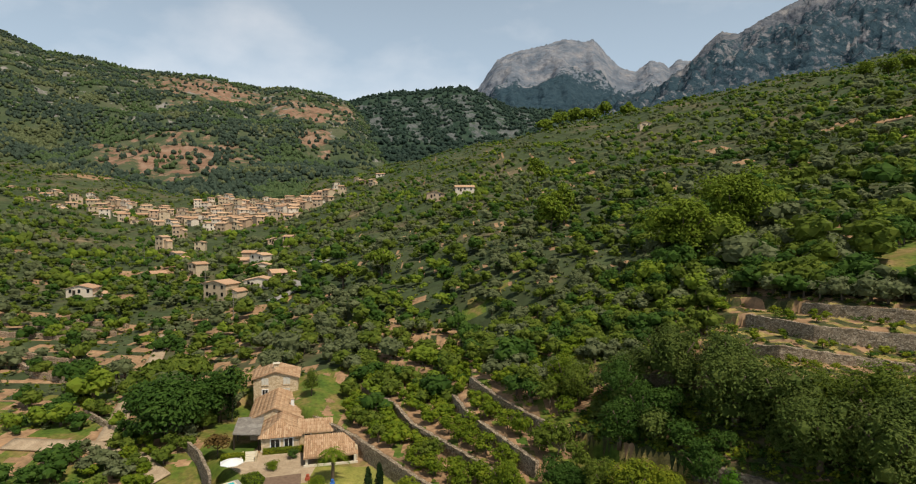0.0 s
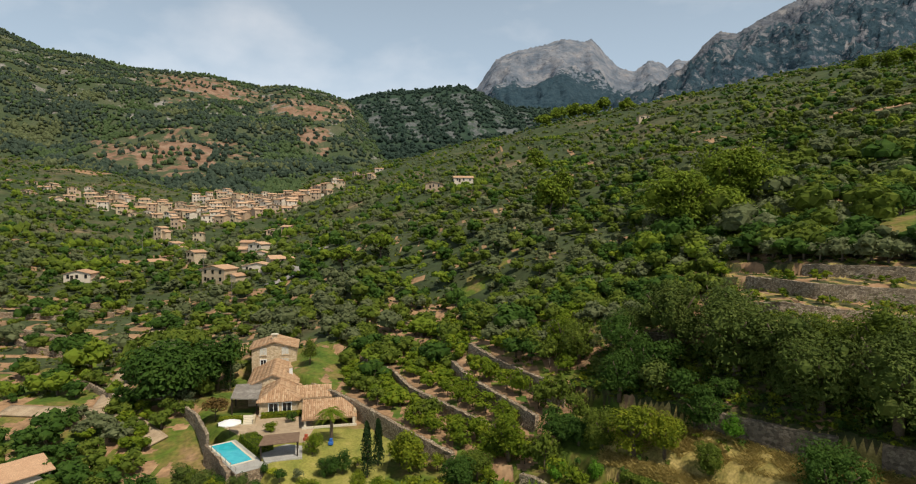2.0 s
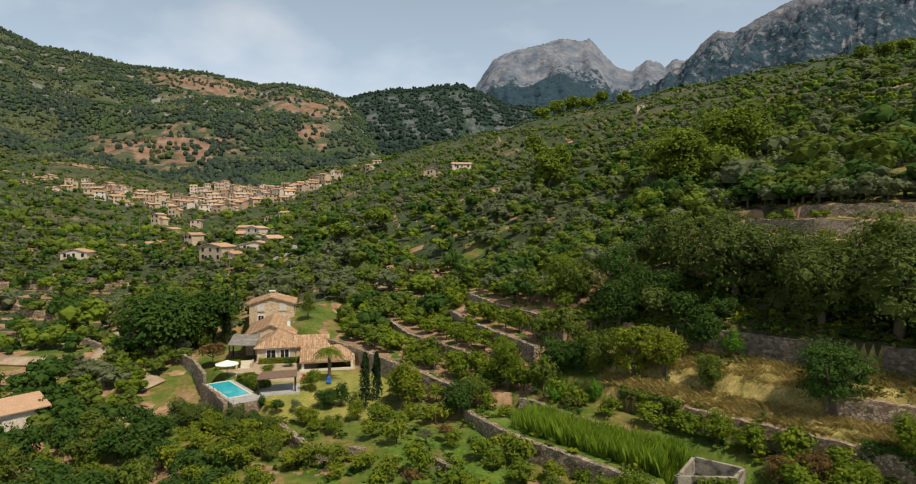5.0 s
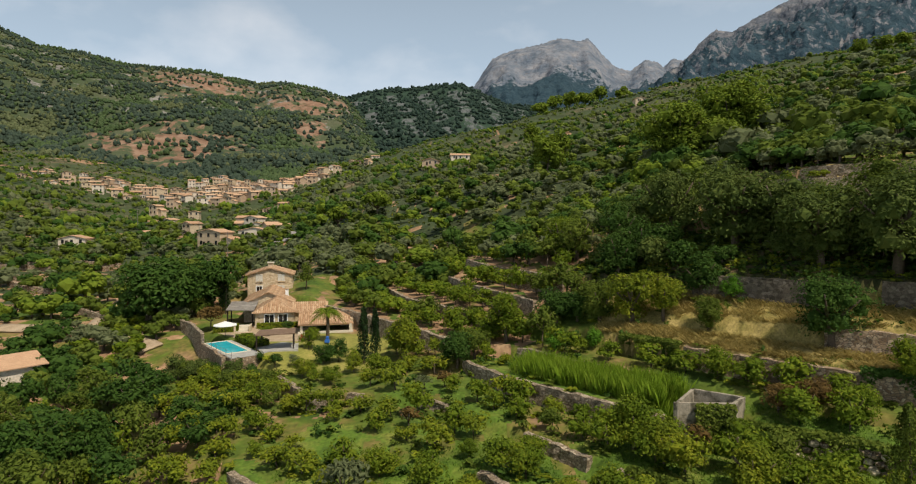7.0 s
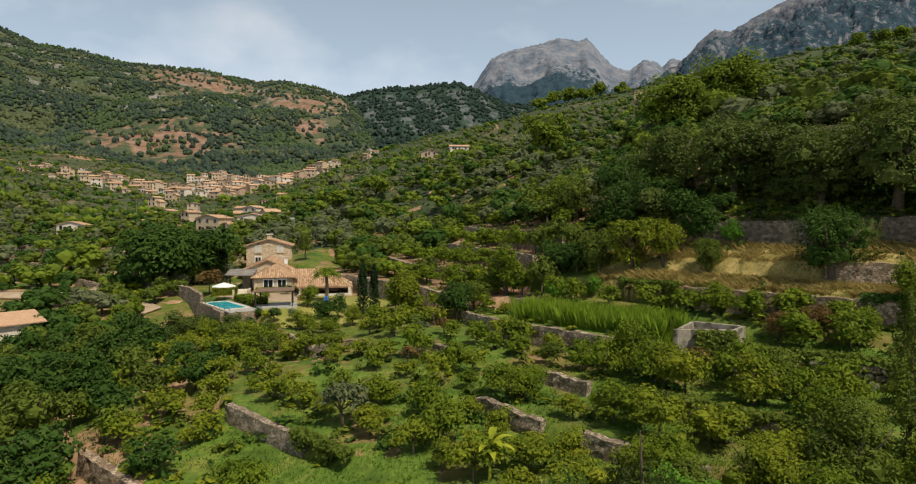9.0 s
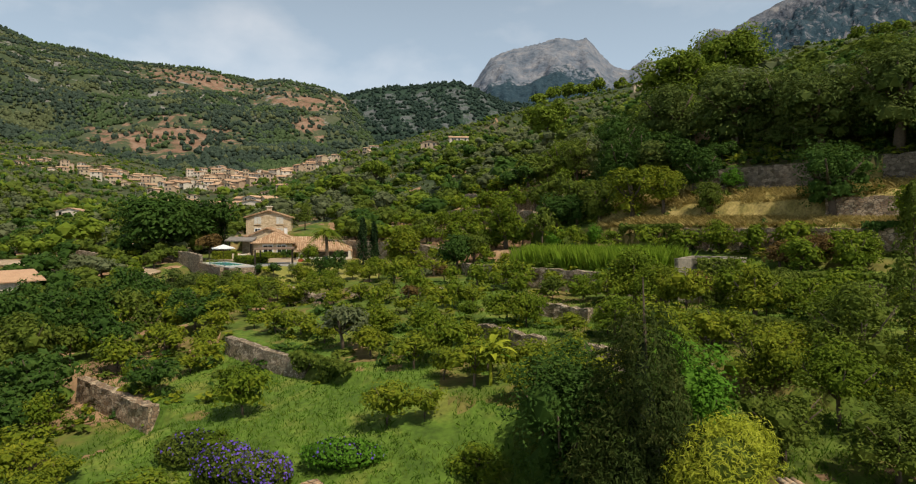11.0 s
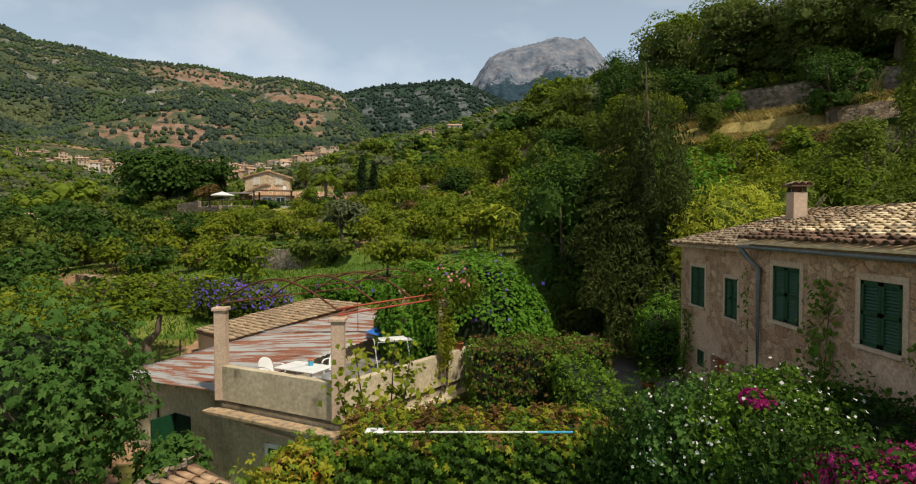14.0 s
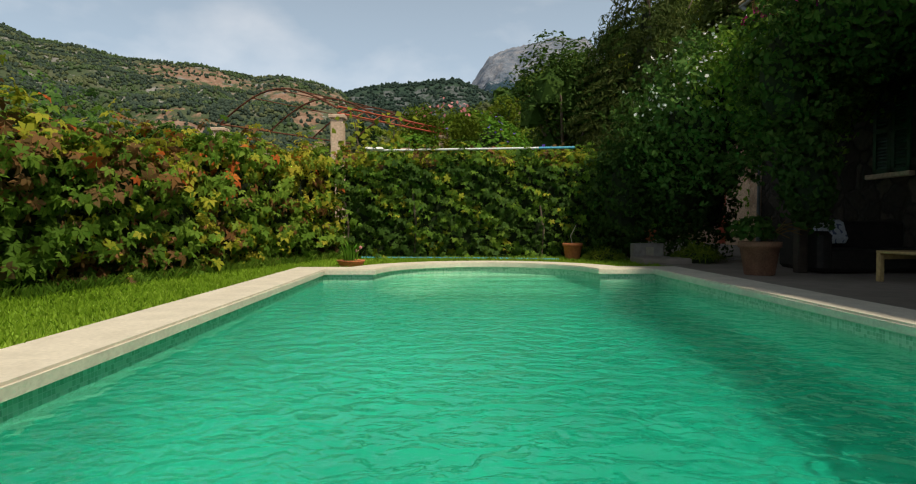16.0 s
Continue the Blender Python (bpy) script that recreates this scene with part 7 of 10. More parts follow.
# ---- villa ----
M_VILLA = M_HOUSESTONE
M_TILE_VILLA = material("terracotta barrel tile", ((0.15, (0.26, 0.155, 0.085)), (0.45, (0.40, 0.25, 0.145)), (0.85, (0.52, 0.37, 0.24))), scale=1.1, detail=6, bump=0.015, bump_scale=20, island=0.5)
M_SHUTTER_PALE = material("pale grey shutter paint", ((0.3, (0.52, 0.50, 0.44)), (0.7, (0.62, 0.60, 0.54))), scale=3, rough=0.6)
VILLA_AT, VILLA_TURN = (-32.7, 97.2, 0), 13
villa = thing("villa", "sandstone villa with a tall block and lower tiled wings", "villa", VILLA_AT, VILLA_TURN)


def long_tiles(parent, p0, along, up, width, length, mat, pitch=0.34, top=1.0, shift=0.0):
    """Rows of tiles seen from afar: one half-round ridge per row; top narrows the slope to a hip."""
    p0, A, U = np.array(p0, float), np.array(Vector(along).normalized()), np.array(Vector(up).normalized())
    N = np.cross(A, U)
    n = int(width / pitch)
    V, F = [], []
    for c in range(n):
        f = (c + 0.5) / n
        full = length
        if top < 1:
            lead = (1 - top) * shift
            tail = (1 - top) * (1 - shift)
            full = length * min(1.0, f / lead if lead > 1e-6 else 1.0, (1 - f) / tail if tail > 1e-6 else 1.0)
        if full < 0.2:
            continue
        rows = max(1, int(full / 0.8))
        for k in range(rows):
            b = len(V)
            a0, a1 = full * k / rows, full * (k + 1) / rows + 0.05
            for d, rr, lift in ((a0, pitch * 0.46, 0.05), (a1, pitch * 0.40, 0.0)):
                for q in range(4):
                    g = math.pi * q / 3
                    V.append(p0 + A * ((c + 0.5) * pitch - rr * math.cos(g)) + U * d + N * (lift + rr * math.sin(g) * 0.7))
            F += [(b + q, b + q + 1, b + 5 + q, b + 4 + q) for q in range(3)]
            F.append((b + 3, b + 2, b + 1, b))
    ob = part("tile_field", np_mesh("tile_field", np.array(V), np.array(F), (mat,), True), None, parent)
    ob["kind"] = "stuff"


def gable_block(parent, x0, x1, y0, y1, z0, eave, ridge, mat_wall, mat_roof, tiles=True, over=0.4, axis="y"):
    """A block with a ridge along its depth (axis y) or width (axis x)."""
    bm = bmesh.new()
    cx, cy = (x0 + x1) / 2, (y0 + y1) / 2
    lo = [bm.verts.new((x, y, z0)) for x, y in ((x0, y0), (x1, y0), (x1, y1), (x0, y1))]
    hi = [bm.verts.new((x, y, eave)) for x, y in ((x0, y0), (x1, y0), (x1, y1), (x0, y1))]
    pts = ((cx, y0), (cx, y1)) if axis == "y" else ((x0, cy), (x1, cy))
    pk = [bm.verts.new((*p, ridge - 0.08)) for p in pts]
    for i in range(4):
        bm.faces.new((lo[i], lo[(i + 1) % 4], hi[(i + 1) % 4], hi[i]))
    if axis == "y":
        bm.faces.new((hi[0], hi[1], pk[0]))
        bm.faces.new((hi[2], hi[3], pk[1]))
        bm.faces.new((hi[1], hi[2], pk[1], pk[0]))
        bm.faces.new((hi[3], hi[0], pk[0], pk[1]))
    else:
        bm.faces.new((hi[3], hi[0], pk[0]))
        bm.faces.new((hi[1], hi[2], pk[1]))
        bm.faces.new((hi[0], hi[1], pk[1], pk[0]))
        bm.faces.new((hi[2], hi[3], pk[0], pk[1]))
    part("wall", bm, mat_wall, parent)
    o = over
    if axis == "y":
        dz = (ridge - eave) * o / ((x1 - x0) / 2)
        sides = (([(x0 - o, y0 - o, eave - dz), (cx, y0 - o, ridge), (cx, y1 + o, ridge), (x0 - o, y1 + o, eave - dz)]), ([(cx, y0 - o, ridge), (x1 + o, y0 - o, eave - dz), (x1 + o, y1 + o, eave - dz), (cx, y1 + o, ridge)]))
    else:
        dz = (ridge - eave) * o / ((y1 - y0) / 2)
        sides = (([(x0 - o, y0 - o, eave - dz), (x1 + o, y0 - o, eave - dz), (x1 + o, cy, ridge), (x0 - o, cy, ridge)]), ([(x0 - o, cy, ridge), (x1 + o, cy, ridge), (x1 + o, y1 + o, eave - dz), (x0 - o, y1 + o, eave - dz)]))
    for k, c in enumerate(sides):
        c = [(p[0], p[1], p[2] + 0.10) for p in c]
        rf_ = part("roof", slab(c, 0.16), mat_roof, parent)
        if tiles:
            e0, e1, e2, e3 = (Vector(v) for v in c)
            if axis == "y" and k == 0:
                long_tiles(rf_, e3, e0 - e3, e1 - e0, (e0 - e3).length, (e1 - e0).length, mat_roof)
            elif axis == "y":
                long_tiles(rf_, e1, e2 - e1, e0 - e1, (e2 - e1).length, (e0 - e1).length, mat_roof)
            elif k == 0:
                long_tiles(rf_, e0, e1 - e0, e3 - e0, (e1 - e0).length, (e3 - e0).length, mat_roof)


def front_window(parent, x0, x1, y, z0, z1, kind="glass", bars=True):
    w = part("window", box(x0, x1, y - 0.03, y + 0.1, z0, z1), M_GLASSDARK if kind == "glass" else M_SHUTTER_PALE, parent, "tall glazed window" if kind == "glass" else "window with closed pale shutters")
    for a, b, c, d in ((x0 - 0.15, x0, z0 - 0.1, z1 + 0.15), (x1, x1 + 0.15, z0 - 0.1, z1 + 0.15), (x0, x1, z1, z1 + 0.15)):
        part("frame", box(a, b, y - 0.08, y + 0.06, c, d), M_WHITE if kind == "glass" else M_SHUTTER_PALE, w)
    part("sill", box(x0 - 0.2, x1 + 0.2, y - 0.16, y + 0.06, z0 - 0.2, z0 - 0.1), M_HOUSESTONE, w)
    if bars:
        part("bar", box((x0 + x1) / 2 - 0.04, (x0 + x1) / 2 + 0.04, y - 0.06, y, z0, z1), M_WHITE if kind == "glass" else M_VILLA, w)


gable_block(villa, -3.4, 5.2, 21.3, 29.0, 4.0, 14.2, 15.5, M_VILLA, M_TILE_VILLA)
for x0, z0, kd in ((-1.7, 12.9, "s"), (2.5, 12.9, "s"), (-1.7, 10.7, "glass"), (2.5, 10.7, "s")):
    front_window(villa, x0, x0 + 1.0, 21.3, z0, z0 + 1.2, kd)
chv = part("chimney", box(0.3, 1.3, 24.2, 25.0, 15.0, 16.3, bevel=0.03), M_VILLA, villa, "square stone chimney")
part("cap", box(0.1, 1.5, 24.0, 25.2, 16.3, 16.5, bevel=0.03), M_COPING, chv)
gable_block(villa, -2.6, 5.7, 8.4, 21.2, 5.0, 10.3, 12.1, M_VILLA, M_TILE_VILLA, axis="y")
chs = part("chimney", box(4.2, 4.8, 12.4, 13.0, 10.8, 12.2), M_WHITE, villa, "small white flue")
part("cap", box(4.1, 4.9, 12.3, 13.1, 12.2, 12.3), M_TILE_VILLA, chs)
# front wing with a hipped roof
part("wall", box(0.0, 6.1, 0.0, 8.3, 5.0, 9.7), M_VILLA, villa, "pale sandstone wall")
apex0, apex1 = (3.05, 4.3, 11.4), (3.05, 10.0, 11.4)
ec = [(-0.5, -0.5, 9.62), (6.6, -0.5, 9.62), (6.6, 10.0, 9.62), (-0.5, 10.0, 9.62)]
bm = bmesh.new()
v = [bm.verts.new(c) for c in (*ec, apex0, apex1)]
for f in ((0, 1, 4), (1, 2, 5, 4), (3, 0, 4, 5), (2, 3, 5), (3, 2, 1, 0)):
    bm.faces.new([v[i] for i in f])
hip = part("roof", bm, M_TILE_VILLA, villa, "hipped clay tile roof")
up_ = Vector(apex0) - (Vector(ec[0]) + Vector(ec[1])) / 2
long_tiles(hip, ec[0], Vector(ec[1]) - Vector(ec[0]), up_, 7.1, up_.length, M_TILE_VILLA, top=0.0, shift=0.5)
upr = Vector((apex0[0], 0, apex0[2])) - Vector((ec[1][0], 0, ec[1][2]))
long_tiles(hip, ec[1], (0, 1, 0), upr, 10.5, upr.length, M_TILE_VILLA, top=0.54, shift=1.0)
upl = Vector((apex0[0], 0, apex0[2])) - Vector((ec[0][0], 0, ec[0][2]))
long_tiles(hip, ec[3], (0, -1, 0), upl, 10.5, upl.length, M_TILE_VILLA, top=0.54, shift=0.0)
front_window(villa, 1.55, 2.95, 0.0, 7.75, 9.3)
front_window(villa, 3.75, 5.05, 0.0, 7.75, 9.3)
part("plinth", box(-0.12, 6.2, -0.14, 0.0, 7.0, 7.55), M_COPING, villa)
gable_block(villa, 6.1, 11.4, 2.2, 8.4, 5.0, 9.4, 10.5, M_VILLA, M_TILE_VILLA, axis="x")
front_window(villa, 7.0, 7.9, 2.2, 8.8, 9.15, bars=False)
# porches
pr = part("porch_roof", slab([(7.0, -8.1, 8.75), (15.5, -7.6, 8.65), (15.5, -1.2, 9.85), (7.0, -1.0, 9.9)], 0.15), M_TILE_VILLA, villa, "tiled porch roof on pale posts")
long_tiles(pr, (7.0, -8.1, 8.78), (8.5, 0.5, -0.1), (0, 7.0, 1.15), 8.5, 7.0, M_TILE_VILLA)
for px_ in (7.5, 11.6, 15.0):
    part("porch_post", box(px_ - 0.2, px_ + 0.2, -7.7, -7.3, 6.5, 8.62, bevel=0.02), M_COPING, villa)
part("porch_wall", box(7.0, 15.4, -1.2, -0.8, 6.0, 9.7), M_VILLA, villa)
part("porch_wall", box(15.1, 15.5, -6.6, -1.2, 6.0, 9.2), M_VILLA, villa)
part("porch_kerb", box(7.0, 15.4, -8.0, -7.75, 6.5, 7.65, bevel=0.03), M_COPING, villa)
part("shade_roof", slab([(-4.7, 1.6, 10.15), (-0.2, 0.6, 10.1), (-0.2, 8.8, 10.6), (-4.7, 8.8, 10.6)], 0.16), M_PAVE, villa, "flat grey canopy")
for px_, py_ in ((-4.5, 1.9), (-0.5, 0.9), (-4.5, 6.5)):
    part("shade_post", box(px_ - 0.1, px_ + 0.1, py_ - 0.1, py_ + 0.1, 6.5, 10.1), M_DARKWOOD, villa)
part("link_wall", box(-2.4, 0.0, 6.0, 6.3, 6.0, 10.2), M_VILLA, villa)
steps_ = thing("garden_steps", "short flight of pale stone garden steps", "steps", (-33.4, 93.2, 0), 13)
for k in range(5):
    part("step", box(-0.9, 0.9, 0.36 * k, 0.36 * k + 2.4 - 0.3 * k, 7.0, 7.42 + 0.15 * k, bevel=0.015), M_COPING, steps_)
for sx in (-1.1, 1.1):
    part("side_wall", box(sx - 0.15, sx + 0.15, -0.1, 2.4, 6.9, 8.2, bevel=0.02), M_PLASTER, steps_)

VM = pose(-31.4, 81.6, 0, 0, 0, -50.5)
vterr = solid("pool_terrace", box(-4.9, 7.3, -1.95, 2.3, 2.0, 7.22, VM), M_WARMWALL, "rubble stone terrace under the villa pool", "terrace", kind="structure")
M_DECK = material("grey pool decking", ((0.3, (0.30, 0.29, 0.27)), (0.7, (0.42, 0.41, 0.38))), scale=0.9, detail=7, rough=0.7)
solid("pool_paving", box(-4.85, 7.25, -1.9, 2.25, 7.224, 7.30, VM), M_DECK, "grey paving round the villa pool", "paving", kind="structure")
solid("terrace_paving", prism([(-27.6, 82.0), (-25.6, 78.2), (-21.2, 80.2), (-22.2, 84.2), (-24.6, 84.8)], 6.8, 7.36), M_DECK, "grey paving under the pergola", "paving", kind="structure")
vp = thing("villa_pool", "long turquoise swimming pool of the villa", "swimming pool")
M_TURQ = material("turquoise pool water", ((0.3, (0.015, 0.36, 0.46)), (0.7, (0.04, 0.48, 0.56))), scale=0.8, rough=0.08, spec=0.5, fine=0.05)
part("water", box(-4.3, 4.2, -1.4, 1.4, 7.2, 7.33, VM), M_TURQ, vp, "clear turquoise water")
for a in ((-4.6, 4.5, -1.7, -1.4), (-4.6, 4.5, 1.4, 1.7), (-4.6, -4.3, -1.4, 1.4), (4.2, 4.5, -1.4, 1.4)):
    part("coping", box(*a, 7.2, 7.37, VM, 0.015), M_COPING, vp)
fence_ = thing("pool_fence", "thin wire fence along the villa pool", "fence")
for k in range(7):
    part("post", tube([VM @ Vector((-4.6 + 1.95 * k, -1.82, 7.2)), VM @ Vector((-4.6 + 1.95 * k, -1.82, 8.1))], 0.03, sides=5), M_PAVE, fence_)
for dz in (7.6, 8.05):
    part("rail", tube([VM @ Vector((-4.6, -1.82, dz)), VM @ Vector((7.1, -1.82, dz))], 0.015, sides=4), M_PAVE, fence_)


def parasol(x, y, z):
    p = thing("parasol", "white parasol beside the villa pool", "parasol", (x, y, z))
    part("pole", tube([(0, 0, 0), (0, 0, 2.3)], 0.035), M_DARKWOOD, p)
    bm = bmesh.new()
    ring = [bm.verts.new((1.75 * math.cos(a), 1.75 * math.sin(a), 1.95)) for a in (2 * math.pi * k / 8 for k in range(8))]
    rl = [bm.verts.new((v.co.x, v.co.y, 1.85)) for v in ring]
    c = bm.verts.new((0, 0, 2.5))
    for k in range(8):
        bm.faces.new((ring[k], ring[(k + 1) % 8], c))
        bm.faces.new((rl[k], rl[(k + 1) % 8], ring[(k + 1) % 8], ring[k]))
    part("canopy", bm, M_WHITE, p)


parasol(-34.2, 88.4, 7.3)
vper = thing("villa_pergola", "flat brown reed-roofed pergola on the villa lawn", "pergola")
part("reed_roof", slab([(-26.6, 78.6, 9.5), (-21.6, 80.2, 9.5), (-22.4, 83.6, 9.6), (-27.0, 82.2, 9.6)], 0.12), material("brown reed mat", ((0.3, (0.13, 0.08, 0.055)), (0.7, (0.22, 0.15, 0.10))), scale=2), vper, "brown reed mat roof")
for p in ((-26.4, 78.9), (-21.9, 80.4), (-22.6, 83.3), (-26.7, 82.0)):
    part("post", box(p[0] - 0.08, p[0] + 0.08, p[1] - 0.08, p[1] + 0.08, 6.9, 9.4), M_DARKWOOD, vper)
for a, mt, cx, cy, tr in (((0.4, 7.2, -1.4, -0.5, 7.2, 8.1), M_LEMON, *VILLA_AT[:2], 13), ((-5.8, -2.2, -3.7, -2.5, 7.2, 8.5), M_LEMON, *VILLA_AT[:2], 13), ((-3.4, 3.4, -1.2, 1.2, 7.2, 8.2), M_CITRUS, -28.9, 84.4, -50.5)):
    hb = thing("box_hedge", "clipped yellow-green box hedge before the villa" if mt is M_LEMON else "clipped green box hedge beside the villa pool", "hedge", (cx, cy, 0), tr)
    P, Nv = box_surface(R3, 2200, *a, bulge=0.05)
    leaf_mass("foliage", P, Nv, 0.13, mt, 3, hb)
    part("hedge_core", box(a[0] + 0.12, a[1] - 0.12, a[2] + 0.12, a[3] - 0.12, a[4] - 0.3, a[5] - 0.1), M_CORE, hb)
for nm, lab, mat, x, y, z in (("play_slide", "small red plastic play thing on the lawn", M_REDPAINT, -22.3, 86.6, 7.25), ("play_ball", "small blue plastic play thing under the palm", material("blue plastic", ((0.3, (0.03, 0.12, 0.45)), (0.7, (0.05, 0.18, 0.55))), scale=3, rough=0.4), -18.3, 85.0, 7.2)):
    bm = bmesh.new()
    add_box(bm, x - 0.35, x + 0.35, y - 0.3, y + 0.3, z, z + 0.5, None, 0.08)
    add_box(bm, x - 0.2, x + 0.25, y - 0.2, y + 0.2, z + 0.5, z + 0.95, None, 0.08)
    solid(nm, bm, mat, lab, "toy")


# stone hut and seedling beds on the upper terrace
hut = thing("stone_hut", "small pale stone hut on the upper terrace", "hut", (-4.6, 129.6, land1(-4.6, 129.6)), 8)
part("wall", box(-0.75, 0.75, -0.7, 0.7, -0.6, 2.0, bevel=0.04), M_HOUSESTONE, hut)
part("roof", box(-0.9, 0.9, -0.85, 0.85, 2.0, 2.16, bevel=0.04), M_TILE_VILLA, hut)


# ---- village ----
M_VWALL = [material("village wall ochre", ((0.2, (0.42, 0.32, 0.21)), (0.8, (0.58, 0.47, 0.33))), scale=0.5, island=0.3), material("village wall cream", ((0.2, (0.54, 0.46, 0.36)), (0.8, (0.68, 0.60, 0.50))), scale=0.5, island=0.3), material("village wall pinkish", ((0.2, (0.40, 0.28, 0.19)), (0.8, (0.53, 0.40, 0.28))), scale=0.5, island=0.3)]
R5 = np.random.RandomState(55)
WIN = bm_mesh("window", box(-0.5, 0.5, -0.12, 0.08, -0.75, 0.75), M_GLASSDARK)
DOOR = bm_mesh("door", box(-0.55, 0.55, -0.12, 0.08, 0, 2.1), M_DARKWOOD)


def village_house(x, y, w, d, storeys, rz, wing=False, wall=0, label="stone village house with a tiled roof", lift=0.0):
    z = land1(x, y) + lift
    h = thing("house", label, "house", (x, y, z), rz, group="village houses")
    eave = storeys * 2.9
    gable_block(h, -w / 2, w / 2, -d / 2, d / 2, -5.0, eave, eave + min(w, d) * 0.16, M_VWALL[wall], M_TILE_RED, tiles=False, over=0.5, axis=R5.choice(["x", "y"]))
    if wing:
        gable_block(h, w / 2 - 0.2, w / 2 + w * 0.45, -d / 2 + 0.8, d / 2 - 1, -5.0, eave - 2.7, eave - 1.8, M_VWALL[wall], M_TILE_RED, tiles=False, over=0.4, axis="y")
    n = max(2, int(w / 3.2))
    for s in range(storeys):
        for k in range(n):
            if R5.rand() < 0.85:
                ob = new("window", WIN)
                ob.parent = h
                ob.location = (-w / 2 + w * (k + 0.5) / n, -d / 2, 1.7 + s * 2.9)
    ob = new("door", DOOR)
    ob.parent = h
    ob.location = (-w / 2 + w / n * 0.5 + 1.4, -d / 2 - 0.02, 0)


placed = []
for n, t0, t1, y0, y1, smin, smax in ((150, -0.49, -0.215, 472, 660, 1, 2), (34, -0.62, -0.44, 480, 600, 1, 2), (8, -0.76, -0.62, 480, 580, 1, 1), (12, -0.24, -0.13, 560, 680, 1, 2), (12, -0.52, -0.26, 250, 430, 1, 2)):
    tries = 0
    got = 0
    while got < n and tries < 4000:
        tries += 1
        y = R5.uniform(y0, y1)
        x = y * R5.uniform(t0, t1)
        if n == 150:
            c = (y - 455) / 195
            if abs(x / y + 0.355 - 0.03 * c) > 0.05 + 0.34 * c * (1 - c) or (smooth_noise(np.array([x]), np.array([y]), 30, 77)[0] > 0.55):
                continue
        gap = 7.8 if n == 150 else 10 if n > 20 else 18
        if all(math.hypot(x - a, y - b) > gap for a, b in placed):
            placed.append((x, y))
            got += 1
            village_house(x, y, R5.uniform(5, 10.5), R5.uniform(5, 8), R5.randint(smin, smax + 1) + int(R5.rand() < 0.12), R5.uniform(-35, 45), R5.rand() < 0.35, R5.randint(0, 3), ("tall narrow stone village house with a tiled roof", "stone village house with a clay tile roof", "plastered village house with shuttered windows")[R5.randint(0, 3)])
for x, y, w, st, rz in ((-95.2, 238, 11, 2, -20), (-82, 246, 12, 1, 5), (-156, 246, 10, 1, 10), (-118, 330, 12, 1, 0), (4, 380, 12, 1, 5), (-14, 372, 10, 1, -8), (-61.5, 80, 7, 1, -35), (-99, 300, 10, 1, 12), (150, 480, 9, 1, 0)):
    village_house(x, y, w, 8, st, rz, x < -90, R5.randint(0, 3), "low stone farmhouse among the trees", 1.5 if x > -20 else 0.6)


# ---- trees of the orchard ----
def trunk_mesh(seed, h, r0, limbs=4, spread=0.6, start=0.35):
    r = random.Random(seed)
    bm = bmesh.new()
    top = Vector((r.uniform(-0.1, 0.1) * h, r.uniform(-0.1, 0.1) * h, h * 0.62))
    fork = Vector((top.x * 0.4, top.y * 0.4, h * start))
    add_tube(bm, [(0, 0, -0.25), (fork.x * 0.3, fork.y * 0.3, h * start * 0.5), fork, top], r0, r0 * 0.45, 7)
    for k in range(limbs):
        a = 2 * math.pi * (k + r.uniform(-0.3, 0.3)) / limbs
        e = Vector((math.cos(a) * spread * h * 0.5, math.sin(a) * spread * h * 0.5, h * r.uniform(0.6, 0.8)))
        add_tube(bm, [fork, fork.lerp(e, 0.5) + Vector((0, 0, -0.03 * h)), e], r0 * 0.5, r0 * 0.16, 5)
    return bm_mesh("trunk", bm, M_BARK, True)


def crown_mesh(mat, n, size, seed, h, w, lobes=9, flat=0.85, base=0.18, aspect=0.5, spread=0.6):
    q = crown_tris(n, size, seed, lobes, flat, aspect, 0.35, spread, h * (1 - base) * 0.55 / w, heart=0.5 if w < 2.4 else 0.42)
    q = q * w + np.array((0, 0, h * (base + (1 - base) * 0.5)))
    return np_mesh("crown", q, np.arange(len(q)).reshape(-1, 3), (mat,))


def tree_kind(name, label, mat, seed, n=650, card=0.14, h=2.6, w=1.5, lobes=9, trunk_r=0.09, limbs=4, base=0.2, aspect=0.5, spread=0.6):
    t = thing(name, label, "tree")
    part("trunk", trunk_mesh(seed, h, trunk_r, limbs), None, t)
    part("crown", crown_mesh(mat, n, card, seed, h, w, lobes, base=base, aspect=aspect, spread=spread), None, t)
    t.location = (0, -60 - seed, -3)
    return t


